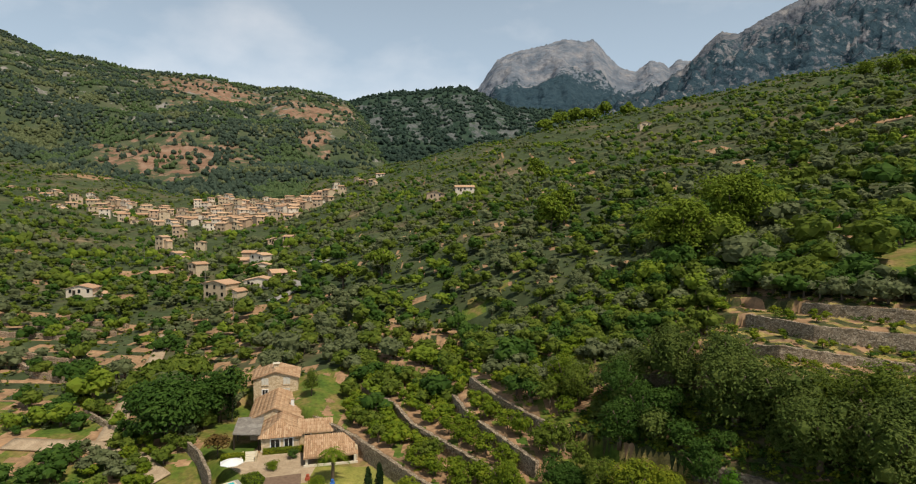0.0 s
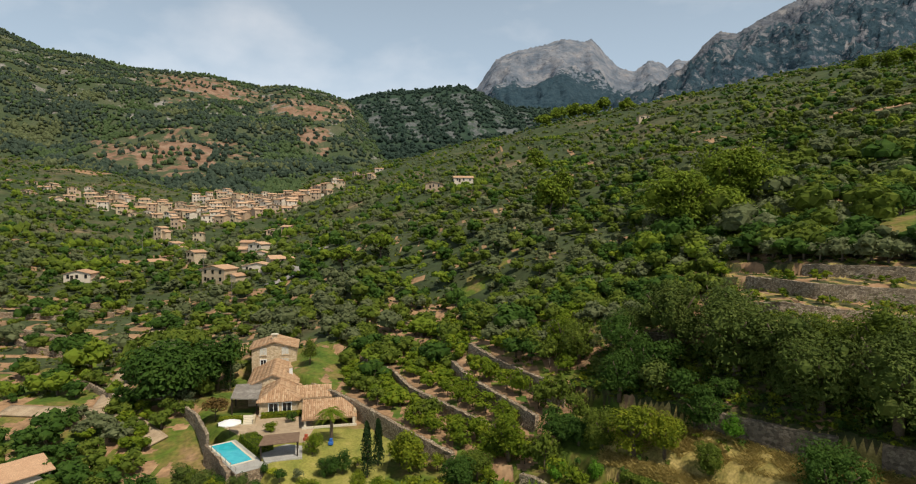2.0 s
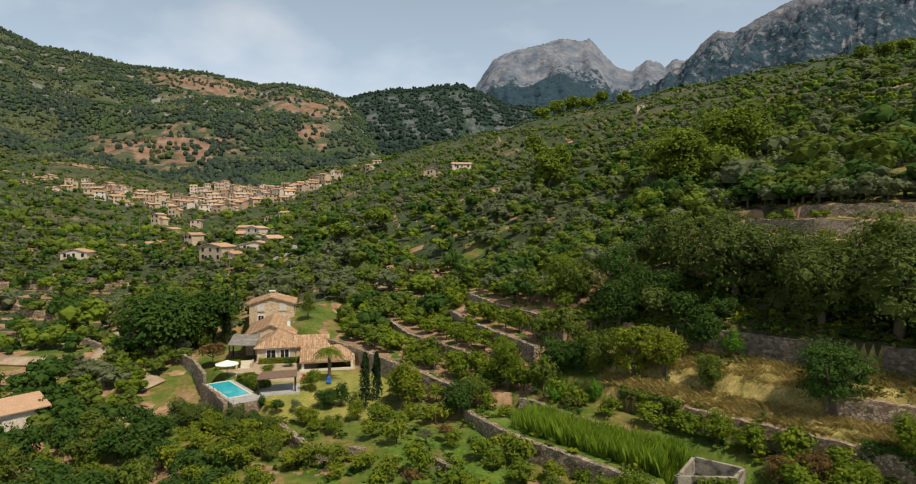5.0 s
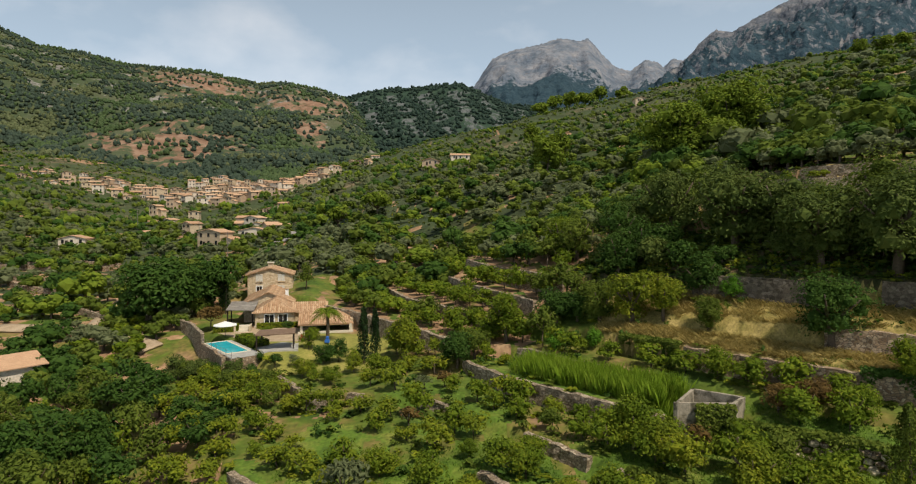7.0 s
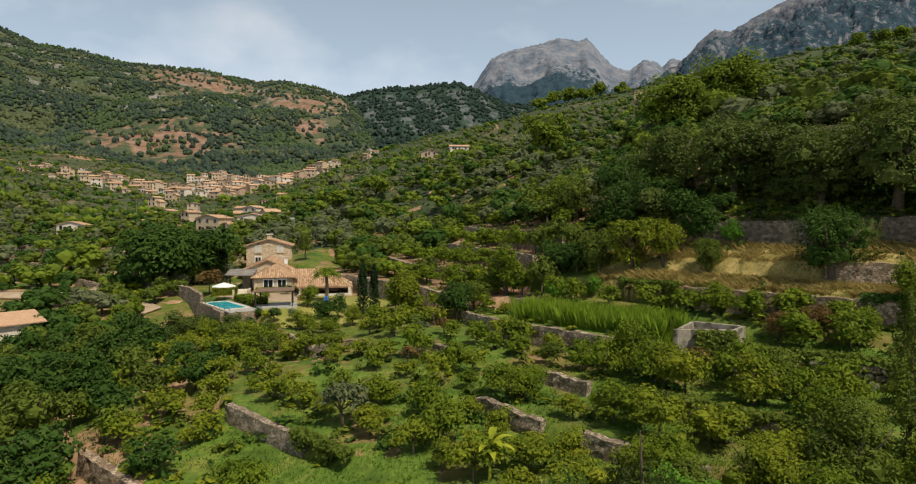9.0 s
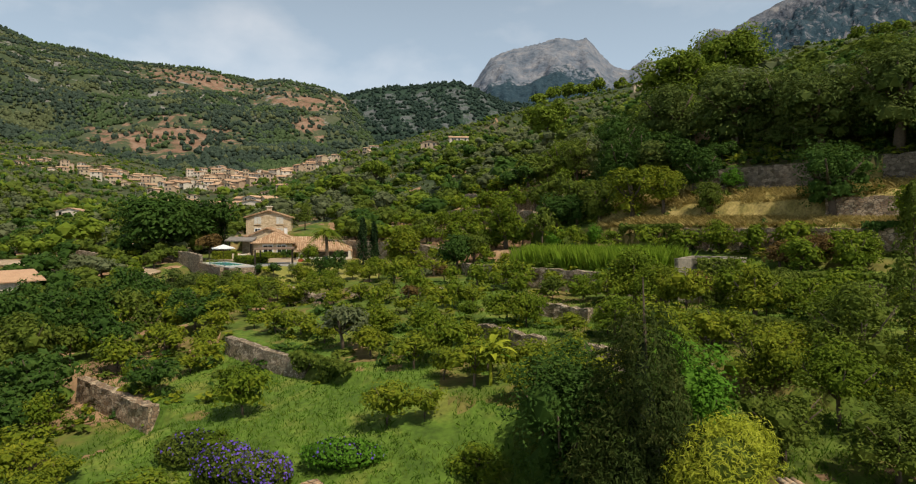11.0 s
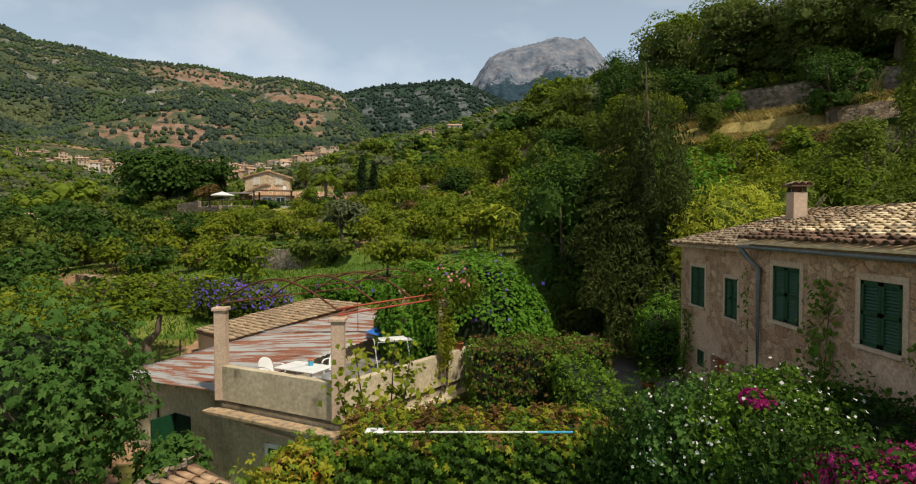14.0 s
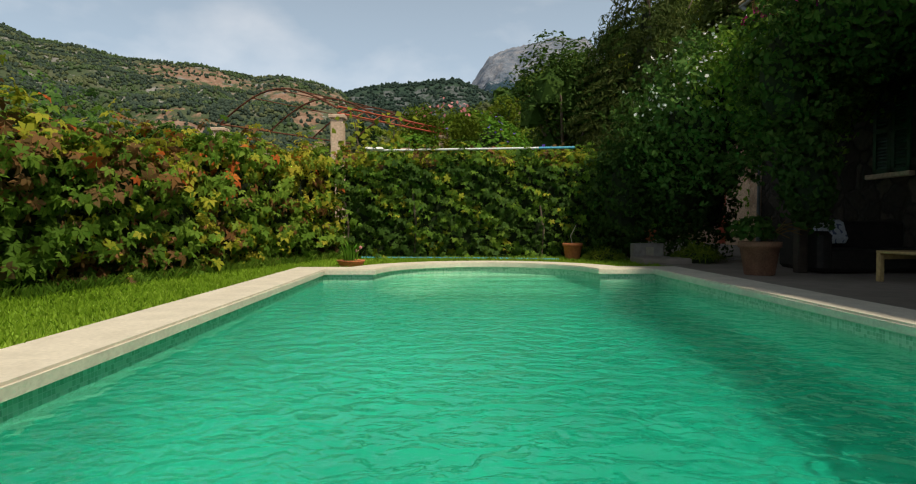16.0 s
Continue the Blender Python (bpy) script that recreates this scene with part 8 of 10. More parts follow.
KINDS = {
    "citrus_near": [tree_kind("orange_tree", "round green orange tree in the near orchard", M_CITRUS, 300 + k, 1200, 0.068, 2.5 + 0.15 * k, 1.75, 13, base=0.05, spread=0.66) for k in range(3)],
    "lemon_near": [tree_kind("lemon_tree", "yellow-green lemon tree in the near orchard", M_LEMON, 320 + k, 1000, 0.068, 2.3 + 0.15 * k, 1.65, 12, base=0.12, spread=0.66) for k in range(3)],
    "wood_near": [tree_kind("orchard_tree", "leafy green tree in the near orchard", M_WOOD, 340 + k, 1500, 0.062, 3.4 + 0.3 * k, 1.9, 14, 0.11, base=0.08, spread=0.7) for k in range(2)],
    "citrus": [tree_kind("orange_tree", "round green orange tree on the terrace", M_CITRUS, 400 + k, 450, 0.105, 2.5 + 0.15 * k, 1.75, base=0.03) for k in range(4)],
    "lemon": [tree_kind("lemon_tree", "yellow-green lemon tree in the grass", M_LEMON, 420 + k, 390, 0.105, 2.3 + 0.15 * k, 1.65, 8, base=0.05) for k in range(3)],
    "carob": [tree_kind("carob_tree", "dense dark green carob tree", M_DARK, 440 + k, 560, 0.105, 3.6 + 0.3 * k, 2.2, 11, 0.13, base=0.1, spread=0.66) for k in range(3)],
    "wood": [tree_kind("orchard_tree", "leafy green orchard tree", M_WOOD, 460 + k, 530, 0.105, 3.4 + 0.3 * k, 1.9, 10, 0.11, base=0.12, spread=0.66) for k in range(3)],
    "fresh": [tree_kind("young_tree", "young bright green tree", M_FRESH, 480 + k, 560, 0.10, 2.4, 1.15, 7, 0.06) for k in range(2)],
    "dry": [tree_kind("bare_tree", "half-bare brownish fruit tree", M_BROWNLEAF, 490 + k, 160, 0.12, 2.1, 1.2, 7, 0.07) for k in range(2)],
    "olive": [tree_kind("olive_tree", "grey-green olive tree on the slope", M_OLIVE, 500 + k, 480, 0.12, 3.2, 1.8, 9, 0.13, aspect=0.35) for k in range(3)],
}
HOME = {id(t): t for ts in KINDS.values() for t in ts}
RO = np.random.RandomState(808)
spots = []
for i, s in enumerate(np.arange(3, 118, 3.4)):
    for tt in np.arange(-120, 110, 3.4):
        t = tt + RO.uniform(-1.5, 1.5) + (i % 2) * 1.8
        ss = s + RO.uniform(-1.2, 1.2)
        x, y = at_edge(ss, t)
        if y < (19 if x < -14 else 26) or y > 108 or abs(x) > 0.86 * y + 4:
            continue
        if x < -21 or ss < float(edge_up(0, t)) - 0.9:
            spots.append((x, y, -1))
for k in range(len(EDGES)):
    for t in np.arange(-104, 4, 3.1 if k >= 4 else 3.5):
        lo_ = float(edge_up(k, t))
        hi_ = float(edge_up(k + 1, t)) if k + 1 < len(EDGES) else lo_ + 12
        rows_ = max(1, int(round((hi_ - lo_ - 0.6) / (3.0 if k >= 4 else 3.6))))
        for q in range(rows_):
            ss = lo_ + 1.5 + (hi_ - lo_ - 2.4) * (q + 0.5) / rows_ + RO.uniform(-0.5, 0.5)
            x, y = at_edge(ss, t + RO.uniform(-0.9, 0.9) + 1.6 * (q % 2))
            if x >= -21 and 26 < y < 132 and abs(x) < 0.86 * y + 4:
                spots.append((x, y, k))


def blocked(x, y, k):
    s, v = up_slope(x, y), along_slope(x, y)
    if (-14 < x < 0 and y < 29) or (x > 1 and y < 27):
        return True
    if math.hypot(x - 20.9, y - 48.8) < 4.6 or (k == 3 and -42 < v < -16):
        return True
    if k == 4 and v > -30 and s > float(edge_up(5, v)) - 7 and RO.rand() < 0.65:
        return True
    if (k in (5, 6) and v > -40) or (k == 7 and v > -47):
        return True
    if (-46 < x < -10 and 76 < y < 103 and k < 4) or (-48 < x < -25 and 103 <= y < 132):
        return True
    if k == 2 and v < -56:
        return RO.rand() < 0.5
    if -0.66 < x / y < -0.48 and -12 < (y - (45.4 - 0.815 * (x + 28.6))) < 0.8:
        return True
    if -0.39 < x / y < -0.28 and -8 < y - (49 - 0.72 * (x + 18.5)) < 0.8:
        return True
    if -18 < x < -4 and 27 < y < 40:
        return RO.rand() < 0.72
    return False


free = [p for p in spots if not blocked(*p)]
things_, stuff_ = [], {"citrus": [], "lemon": [], "carob": [], "wood": [], "olive": []}
for x, y, k in sorted(free, key=lambda p: math.hypot(p[0], p[1])):
    v = float(along_slope(x, y))
    patch = float(smooth_noise(np.array([x]), np.array([y]), 30, 51)[0]) + RO.uniform(-0.7, 0.7)
    if k == -1 and x < -20 and y < 78 and not (y < 47 and patch < 0.3):
        kd, sc = ("carob" if patch > 0.1 else "wood" if patch > -0.4 else "citrus"), RO.uniform(0.85, 1.25)
    elif k == -1 and y > 78:
        kd, sc = ("carob" if patch > 0.4 else "wood" if patch > -0.3 else "olive" if patch > -0.6 else "citrus"), RO.uniform(0.9, 1.35)
    elif k >= 8 and v > -38:
        if k >= 11:
            kd, sc = ("olive" if patch > 0.2 else "carob" if patch > -0.4 else "wood"), RO.uniform(1.2, 1.9)
        else:
            kd, sc = ("lemon" if patch < 0.4 else "citrus"), RO.uniform(0.4, 0.75)
            if RO.rand() < 0.55:
                continue
    elif k >= 7:
        kd, sc = ("carob" if patch > 0.7 else "wood" if patch > 0.0 else "citrus" if patch > -0.5 else "olive"), RO.uniform(0.9, 1.5)
    elif k >= 4:
        kd, sc = ("citrus" if patch > -0.75 else "wood"), RO.uniform(0.95, 1.35)
        if RO.rand() < 0.06:
            continue
    else:
        kd = "lemon" if patch < -0.05 else "olive" if RO.rand() < 0.05 else "dry" if RO.rand() < 0.05 else "wood" if RO.rand() < 0.08 else "citrus"
        sc = RO.uniform(0.6, 1.3)
        if RO.rand() < 0.10:
            continue
    if -0.50 < x / y < -0.22 and 34 < y < 80:
        room = max(1.7, 2.7 + 0.071 * y - land1(x, y))
        kd = "lemon" if kd in ("carob", "wood") and patch < 0.3 else kd
        sc = min(sc, room / (2.7 if kd in ("citrus", "lemon") else 3.9))
    if len(things_) < 300:
        things_.append((kd, x, y, sc))
    else:
        stuff_["wood" if kd in ("fresh", "dry") else kd].append((x, y, sc))
for kd, x, y, sc in things_:
    if math.hypot(x, y) < 50 and kd + "_near" in KINDS:
        kd = kd + "_near"
    src = KINDS[kd][RO.randint(0, len(KINDS[kd]))]
    a = RO.uniform(0, 360)
    copy_thing(src, pose(x, y, land1(x, y) - 0.05, RO.uniform(-4, 4), RO.uniform(-4, 4), a) @ Matrix.Diagonal((sc, sc, sc * RO.uniform(0.85, 1.25), 1)))
for ts in KINDS.values():
    for t in ts:
        for c in list(t.children_recursive):
            bpy.data.objects.remove(c)
        bpy.data.objects.remove(t)
ORCH_T = [crown_tris(140, 0.125, 600 + k, 8, 0.85, 0.6, spread=0.62) for k in range(6)]
for kd, lst in stuff_.items():
    if lst:
        a = np.array(lst)
        dim = {"citrus": (2.6, 1.5), "lemon": (2.4, 1.45), "carob": (3.9, 2.2), "wood": (3.7, 1.95), "olive": (3.2, 1.8)}[kd]
        pos = np.stack((a[:, 0], a[:, 1], land(a[:, 0], a[:, 1]) - 0.05), 1)
        scatter("orchard_trees", {"citrus": "green orange trees on the far terraces", "lemon": "lemon trees on the far terraces", "carob": "dark carob trees on the slope", "wood": "leafy trees on the slope", "olive": "olive trees on the slope"}[kd], {"citrus": M_CITRUS, "lemon": M_LEMON, "carob": M_DARK, "wood": M_WOOD, "olive": M_OLIVE}[kd], pos, dim[0] * a[:, 2], dim[1] * a[:, 2], ORCH_T, corners=3)


# ---- single trees ----
def big_tree(name, label, x, y, h, w, mat, n, card, seed, lobes=14, base=0.15, trunk_r=0.3, aspect=0.5, z=None, spread=0.68, flat=0.9):
    t = thing(name, label, "tree", (x, y, land1(x, y) - 0.1 if z is None else z))
    part("trunk", trunk_mesh(seed, h, trunk_r, 6, 0.7 * w / h * 2), None, t)
    part("crown", crown_mesh(mat, n, card, seed, h, w, lobes, base=base, aspect=aspect, spread=spread, flat=flat), None, t)
    return t


def cone_tree(name, label, x, y, h, w, mat, n, card, seed, z=None, trunk_r=0.15, power=0.8, droop=0.3, bare=0.1, tiers=0):
    """A conifer: sprays along whorled boughs, narrowing to the top."""
    r = np.random.RandomState(seed)
    t = thing(name, label, "tree", (x, y, land1(x, y) - 0.1 if z is None else z))
    f = 1 - np.sqrt(1 - r.rand(n) * 0.985) if tiers else r.rand(n) ** 0.75
    if tiers:
        f = np.clip((np.floor(f * tiers) + r.rand(n) ** 2 * 0.6) / tiers, 0, 1)
    a = r.uniform(0, 6.28, n)
    env = w * (1 - f) ** power * (0.8 + 0.25 * np.sin(a * 3 + f * 9) + 0.12 * np.sin(a * 7 - f * 23))
    d = env * np.sqrt(r.uniform(0.25, 1.0, n))
    P = np.stack((np.cos(a) * d, np.sin(a) * d, h * (bare + (1 - bare) * f) - droop * d), 1)
    Nv = np.stack((np.cos(a), np.sin(a), 0 * a + 0.6), 1)
    part("trunk", tube([(0, 0, -0.3), (0.02 * h, 0, h * 0.5), (0, 0, h * 0.97)], trunk_r, 0.02, 8), M_BARK, t)
    ob = leaf_mass("crown", P, Nv, card, mat, seed, t, aspect=0.22 if tiers else 0.32, tilt=0.7, droop=1.4 if tiers else 0.8)
    return t


# the wooded bank above the dry grass
RB = np.random.RandomState(515)
ALMOND, CAROB = "spreading green almond tree on the shaded bank", "dense dark carob tree on the shaded bank"
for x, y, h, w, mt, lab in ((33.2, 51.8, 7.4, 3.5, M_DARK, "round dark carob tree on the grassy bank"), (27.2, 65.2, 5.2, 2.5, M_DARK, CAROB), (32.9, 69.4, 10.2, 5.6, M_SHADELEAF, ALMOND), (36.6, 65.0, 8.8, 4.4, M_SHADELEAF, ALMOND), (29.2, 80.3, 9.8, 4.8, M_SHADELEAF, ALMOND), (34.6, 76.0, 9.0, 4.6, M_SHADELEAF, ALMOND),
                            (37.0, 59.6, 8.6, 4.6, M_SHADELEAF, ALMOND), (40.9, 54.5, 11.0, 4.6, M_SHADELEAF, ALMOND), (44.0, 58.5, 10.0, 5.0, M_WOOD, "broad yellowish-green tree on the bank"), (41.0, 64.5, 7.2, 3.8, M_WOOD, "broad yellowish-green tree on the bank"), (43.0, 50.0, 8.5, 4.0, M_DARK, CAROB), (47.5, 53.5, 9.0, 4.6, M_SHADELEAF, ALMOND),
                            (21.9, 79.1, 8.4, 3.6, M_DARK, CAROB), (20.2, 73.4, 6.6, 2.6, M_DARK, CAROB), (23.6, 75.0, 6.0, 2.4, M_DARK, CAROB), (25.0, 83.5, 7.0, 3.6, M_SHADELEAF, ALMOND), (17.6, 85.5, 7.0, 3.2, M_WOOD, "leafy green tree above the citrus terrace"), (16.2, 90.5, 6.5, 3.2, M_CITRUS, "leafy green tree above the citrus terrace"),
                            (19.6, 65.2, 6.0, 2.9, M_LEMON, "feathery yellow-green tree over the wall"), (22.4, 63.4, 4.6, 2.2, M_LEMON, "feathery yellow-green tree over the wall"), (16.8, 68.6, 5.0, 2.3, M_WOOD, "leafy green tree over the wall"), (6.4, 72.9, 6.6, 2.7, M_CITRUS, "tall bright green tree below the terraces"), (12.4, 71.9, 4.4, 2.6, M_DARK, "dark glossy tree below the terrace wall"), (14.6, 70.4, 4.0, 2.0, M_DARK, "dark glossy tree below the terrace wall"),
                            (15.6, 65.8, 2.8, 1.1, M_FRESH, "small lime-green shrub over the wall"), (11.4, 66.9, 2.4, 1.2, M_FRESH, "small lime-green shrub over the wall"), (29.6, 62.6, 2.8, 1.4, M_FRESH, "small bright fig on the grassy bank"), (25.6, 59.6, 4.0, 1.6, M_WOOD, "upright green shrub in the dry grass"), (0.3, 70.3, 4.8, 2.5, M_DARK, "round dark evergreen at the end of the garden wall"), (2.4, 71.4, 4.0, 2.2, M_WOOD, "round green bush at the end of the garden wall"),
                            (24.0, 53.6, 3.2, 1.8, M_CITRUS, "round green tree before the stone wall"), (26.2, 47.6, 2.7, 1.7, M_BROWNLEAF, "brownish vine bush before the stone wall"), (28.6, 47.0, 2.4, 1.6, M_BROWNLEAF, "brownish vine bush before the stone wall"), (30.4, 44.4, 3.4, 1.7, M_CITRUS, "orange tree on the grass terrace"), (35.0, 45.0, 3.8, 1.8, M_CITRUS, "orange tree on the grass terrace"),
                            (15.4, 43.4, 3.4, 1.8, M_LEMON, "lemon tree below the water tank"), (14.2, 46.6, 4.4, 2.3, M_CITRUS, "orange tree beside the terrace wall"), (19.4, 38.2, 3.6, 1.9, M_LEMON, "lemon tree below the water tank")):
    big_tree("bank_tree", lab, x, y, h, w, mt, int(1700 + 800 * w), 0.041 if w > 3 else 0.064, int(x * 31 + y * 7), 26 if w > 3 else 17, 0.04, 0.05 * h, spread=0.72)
for k in range(30):
    v = RB.uniform(-44, 0)
    s = RB.uniform(float(edge_up(7, v)) + 1.0, float(edge_up(8, v)) - 1)
    x, y = at_edge(s, v)
    h = RB.uniform(2.4, 5.0)
    big_tree("bank_bush", "dark evergreen bush on the old bank" if k % 2 else "green bush on the shaded bank", x, y, h, h * RB.uniform(0.45, 0.65), M_DARK if k % 2 else M_SHADELEAF, 900, 0.09, 1500 + k, 9, 0.0, 0.06)
# garden trees of the villa
for x, y, h, w, mt, lab in ((-6.2, 75.9, 5.4, 3.0, M_LEMON, "broad yellow-green tree in the villa garden"), (-17.0, 76.8, 3.0, 1.7, M_DARK, "dark clipped shrub on the villa lawn"), (-15.2, 77.4, 3.2, 1.5, M_DARK, "dark clipped shrub on the villa lawn"), (-20.2, 81.6, 3.4, 1.7, M_CITRUS, "small round tree on the villa lawn"), (-12.4, 72.6, 2.6, 1.3, M_LEMON, "young lemon tree in the villa garden"), (-18.6, 72.0, 2.8, 1.5, M_LEMON, "young lemon tree in the villa garden"), (-9.0, 70.4, 3.2, 1.8, M_CITRUS, "citrus tree in the villa garden"), (-14.4, 69.4, 2.6, 1.4, M_CITRUS, "citrus tree in the villa garden"),
                            (-33.4, 76.9, 3.4, 2.0, M_SHADELEAF, "leafy tree below the pool terrace"), (-30.8, 76.0, 3.2, 1.9, M_DARK, "dark leafy tree below the pool terrace"), (-28.0, 74.6, 3.3, 2.0, M_SHADELEAF, "leafy tree below the pool terrace"), (-25.2, 73.6, 3.0, 1.8, M_DARK, "dark leafy tree below the pool terrace"), (-22.8, 72.6, 2.8, 1.8, M_WOOD, "leafy tree below the pool terrace"), (-37.0, 78.6, 3.6, 2.1, M_SHADELEAF, "leafy tree below the pool terrace"),
                            (-25.4, 77.0, 1.6, 0.8, M_DARK, "small clipped dark ball at the garden edge"), (-24.0, 76.2, 1.2, 0.9, M_BROOM, "pale clump of straw-coloured grass"), (-28.6, 114.6, 5.4, 1.9, M_WOOD, "green laurel beside the tall block"), (-26.6, 94.6, 1.9, 1.1, M_DARK, "round clipped bush before the villa"), (-28.6, 90.4, 1.5, 1.2, M_CITRUS, "low clipped bush on the lawn edge"),
                            (-34.3, 55.6, 5.4, 3.2, M_DARK, "huge dark grey-green bush in the lower orchard"), (-39.6, 54.4, 7.0, 4.0, M_DARK, "dense dark tree in the lower orchard"), (-43.0, 60.0, 6.0, 3.6, M_DARK, "dense dark tree in the lower orchard"), (-36.0, 49.0, 5.0, 2.8, M_WOOD, "leafy dark tree in the lower orchard")):
    big_tree("garden_tree", lab, x, y, h, w, mt, int(900 + 700 * w), 0.07, int(abs(x) * 31 + y * 7), 12, 0.0, 0.03 * h)
for k in range(9):
    f = (k + 0.3 + RB.uniform(-0.2, 0.2)) / 9
    h = RB.uniform(2.4, 3.4)
    big_tree("garden_tree", "leafy citrus tree against the pool terrace wall", -38.0 + 22.0 * f, 82.0 - 20.0 * f - RB.uniform(0.4, 1.4), h, h * RB.uniform(0.45, 0.55), (M_CITRUS, M_WOOD, M_LEMON)[k % 3], 900, 0.09, 1700 + k, 9, 0.0, 0.06)
# undergrowth between the trees
UNDER_T = [crown_cards(20, 0.36, 380 + k, 4, 0.8, 0.6, spread=0.7) for k in range(8)]
ux, uy = RB.uniform(-30, 64, 8000), RB.uniform(38, 125, 8000)
un = np.arange(8000)
bv = RB.uniform(-46, 2, 1700)
bs_ = edge_up(7, bv) + 0.8 + (edge_up(8, bv) - edge_up(7, bv) - 1) * RB.rand(1700)
ux[:1700], uy[:1700] = at_edge(bs_, bv)
us, uv_ = up_slope(ux, uy), along_slope(ux, uy)
dry_ = (us > edge_up(5, uv_)) & (us < edge_up(7, uv_)) & (uv_ > -38)
soil_ = (us > edge_up(4, uv_)) & (us < edge_up(7, uv_)) & (uv_ < -44)
uk = (np.abs(ux) < 0.86 * uy) & ~(dry_ & (RB.rand(8000) > 0.25)) & ~(soil_ & (RB.rand(8000) > 0.12)) & ~((ux < -8) & (uy > 73)) & (np.hypot(ux - 20.9, uy - 48.8) > 4.5) & ((smooth_noise(ux, uy, 8, 37) > 0.05) | (un < 1700))
ux, uy = ux[uk], uy[uk]
up = np.stack((ux, uy, land(ux, uy) - 0.15), 1)
uh = RB.rand(len(ux))
for lab, mat, z in (("low green undergrowth between the trees", M_WOOD, uh < 0.45), ("low yellow-green undergrowth between the trees", M_LEMON, (uh >= 0.45) & (uh < 0.7)), ("low dark undergrowth between the trees", M_DARK, uh >= 0.7)):
    scatter("undergrowth", lab, mat, up[z], RB.uniform(0.4, 1.3, z.sum()), RB.uniform(0.4, 0.9, z.sum()), UNDER_T, "undergrowth", trunk=False)
# creeper over the stone walls
for k, (e, v0, v1, dz, lab) in enumerate(((5, -9.5, 2, 1.3, "dark ivy hanging over the terrace wall"), (3, -17, -2, 1.1, "green creeper over the boulder wall"), (2, -21, -6, 1.2, "green creeper trailing along the terrace edge"), (5, -32, -25, 1.0, "dark creeper bank behind the reeds"), (0, -40, -33, 1.0, "green creeper at the end of the orchard wall"))):
    n = 2600
    pv = RB.uniform(v0, v1, n)
    ps = edge_up(e, pv) + RB.uniform(-0.35, 0.6, n)
    px, py = at_edge(ps, pv)
    P = np.stack((px, py, edge_top(e, pv) + 0.25 - dz * RB.rand(n) ** 1.5 * (ps < edge_up(e, pv) + 0.1) * (0.6 + 0.6 * np.sin(pv * 1.9)) + 0.35 * RB.rand(n)), 1)
    iv = thing("ivy", lab, "climbing plant")
    leaf_mass("foliage", P, np.tile((-0.4, -0.6, 0.6), (n, 1)), 0.15, M_WOOD if k else M_DARK, 300 + k, iv, aspect=0.75)


big_tree("umbrella_pine", "large broad bright green pine above the terraces", 50, 133, 15, 8.5, M_PINE, 6000, 0.050, 701, 22, 0.12, 0.5, z=37)
big_tree("umbrella_pine", "tall bright green pine above the terraces", 64, 138, 19, 9.0, M_PINE, 6000, 0.050, 702, 24, 0.12, 0.5, z=40)
big_tree("umbrella_pine", "dense green pine above the terraces", 57, 129, 13, 8.5, M_PINE, 6000, 0.050, 703, 22, 0.05, 0.5, z=34)
big_tree("umbrella_pine", "round green pine on the slope", 33.5, 214, 16, 6.5, M_PINE, 1200, 0.12, 704, 12, 0.1, 0.4)
big_tree("umbrella_pine", "round green pine on the slope", 40, 224, 17, 6.5, M_PINE, 1200, 0.12, 705, 12, 0.1, 0.4)
big_tree("umbrella_pine", "round bright pine in the valley", -27.5, 213, 13, 6.0, M_PINE, 1200, 0.12, 706, 12, 0.25, 0.4, flat=0.7)
big_tree("umbrella_pine", "round bright pine in the valley", -42, 217, 11, 5.5, M_PINE, 1000, 0.12, 707, 10, 0.25, 0.4)
big_tree("umbrella_pine", "pine on the brow of the slope", 49, 366, 16, 7.5, M_PINE, 900, 0.13, 708, 12, 0.1, 0.4)
for k, (x, y, h, w) in enumerate(((120, 700, 18, 12), (140, 710, 20, 13), (160, 720, 21, 13), (180, 730, 20, 12), (205, 720, 18, 12), (100, 690, 15, 11), (360, 500, 16, 9), (345, 505, 15, 8), (378, 500, 15, 9), (76, 160, 12, 5))):
    big_tree("umbrella_pine", "dense green pine on the skyline of the slope", x, y, h, w, M_PINE, 700, 0.15, 720 + k, 12, 0.05, 0.4)
# trees round the villa
big_tree("holm_oak", "huge dark evergreen oak beside the villa", -51, 104, 11.5, 8.0, M_DARK, 5500, 0.06, 740, 18, 0.05, 0.5)
big_tree("holm_oak", "dark evergreen oak beside the villa", -45.5, 112, 10.5, 6.0, M_DARK, 3600, 0.07, 741, 16, 0.05, 0.4)
big_tree("cedar", "broad flat-topped cedar behind the villa", -58, 122, 11.0, 8.0, M_WOOD, 1800, 0.11, 742, 14, 0.35, 0.4, flat=0.6)
big_tree("plum_tree", "round brownish plum tree before the villa", -39.0, 94.9, 4.6, 2.6, M_BROWNLEAF, 900, 0.10, 743, 10, 0.25, 0.12)
for x, y, h, w in ((-43.2, 112, 10.8, 1.2), (-11.7, 76.0, 7.4, 1.05), (-10.6, 78.8, 6.4, 0.9)):
    cone_tree("cypress", "slim dark cypress near the villa", x, y, h, w, M_CYPRESS, 1500, 0.22, int(h * 10 + x), power=0.45, droop=-0.4, bare=0.02)


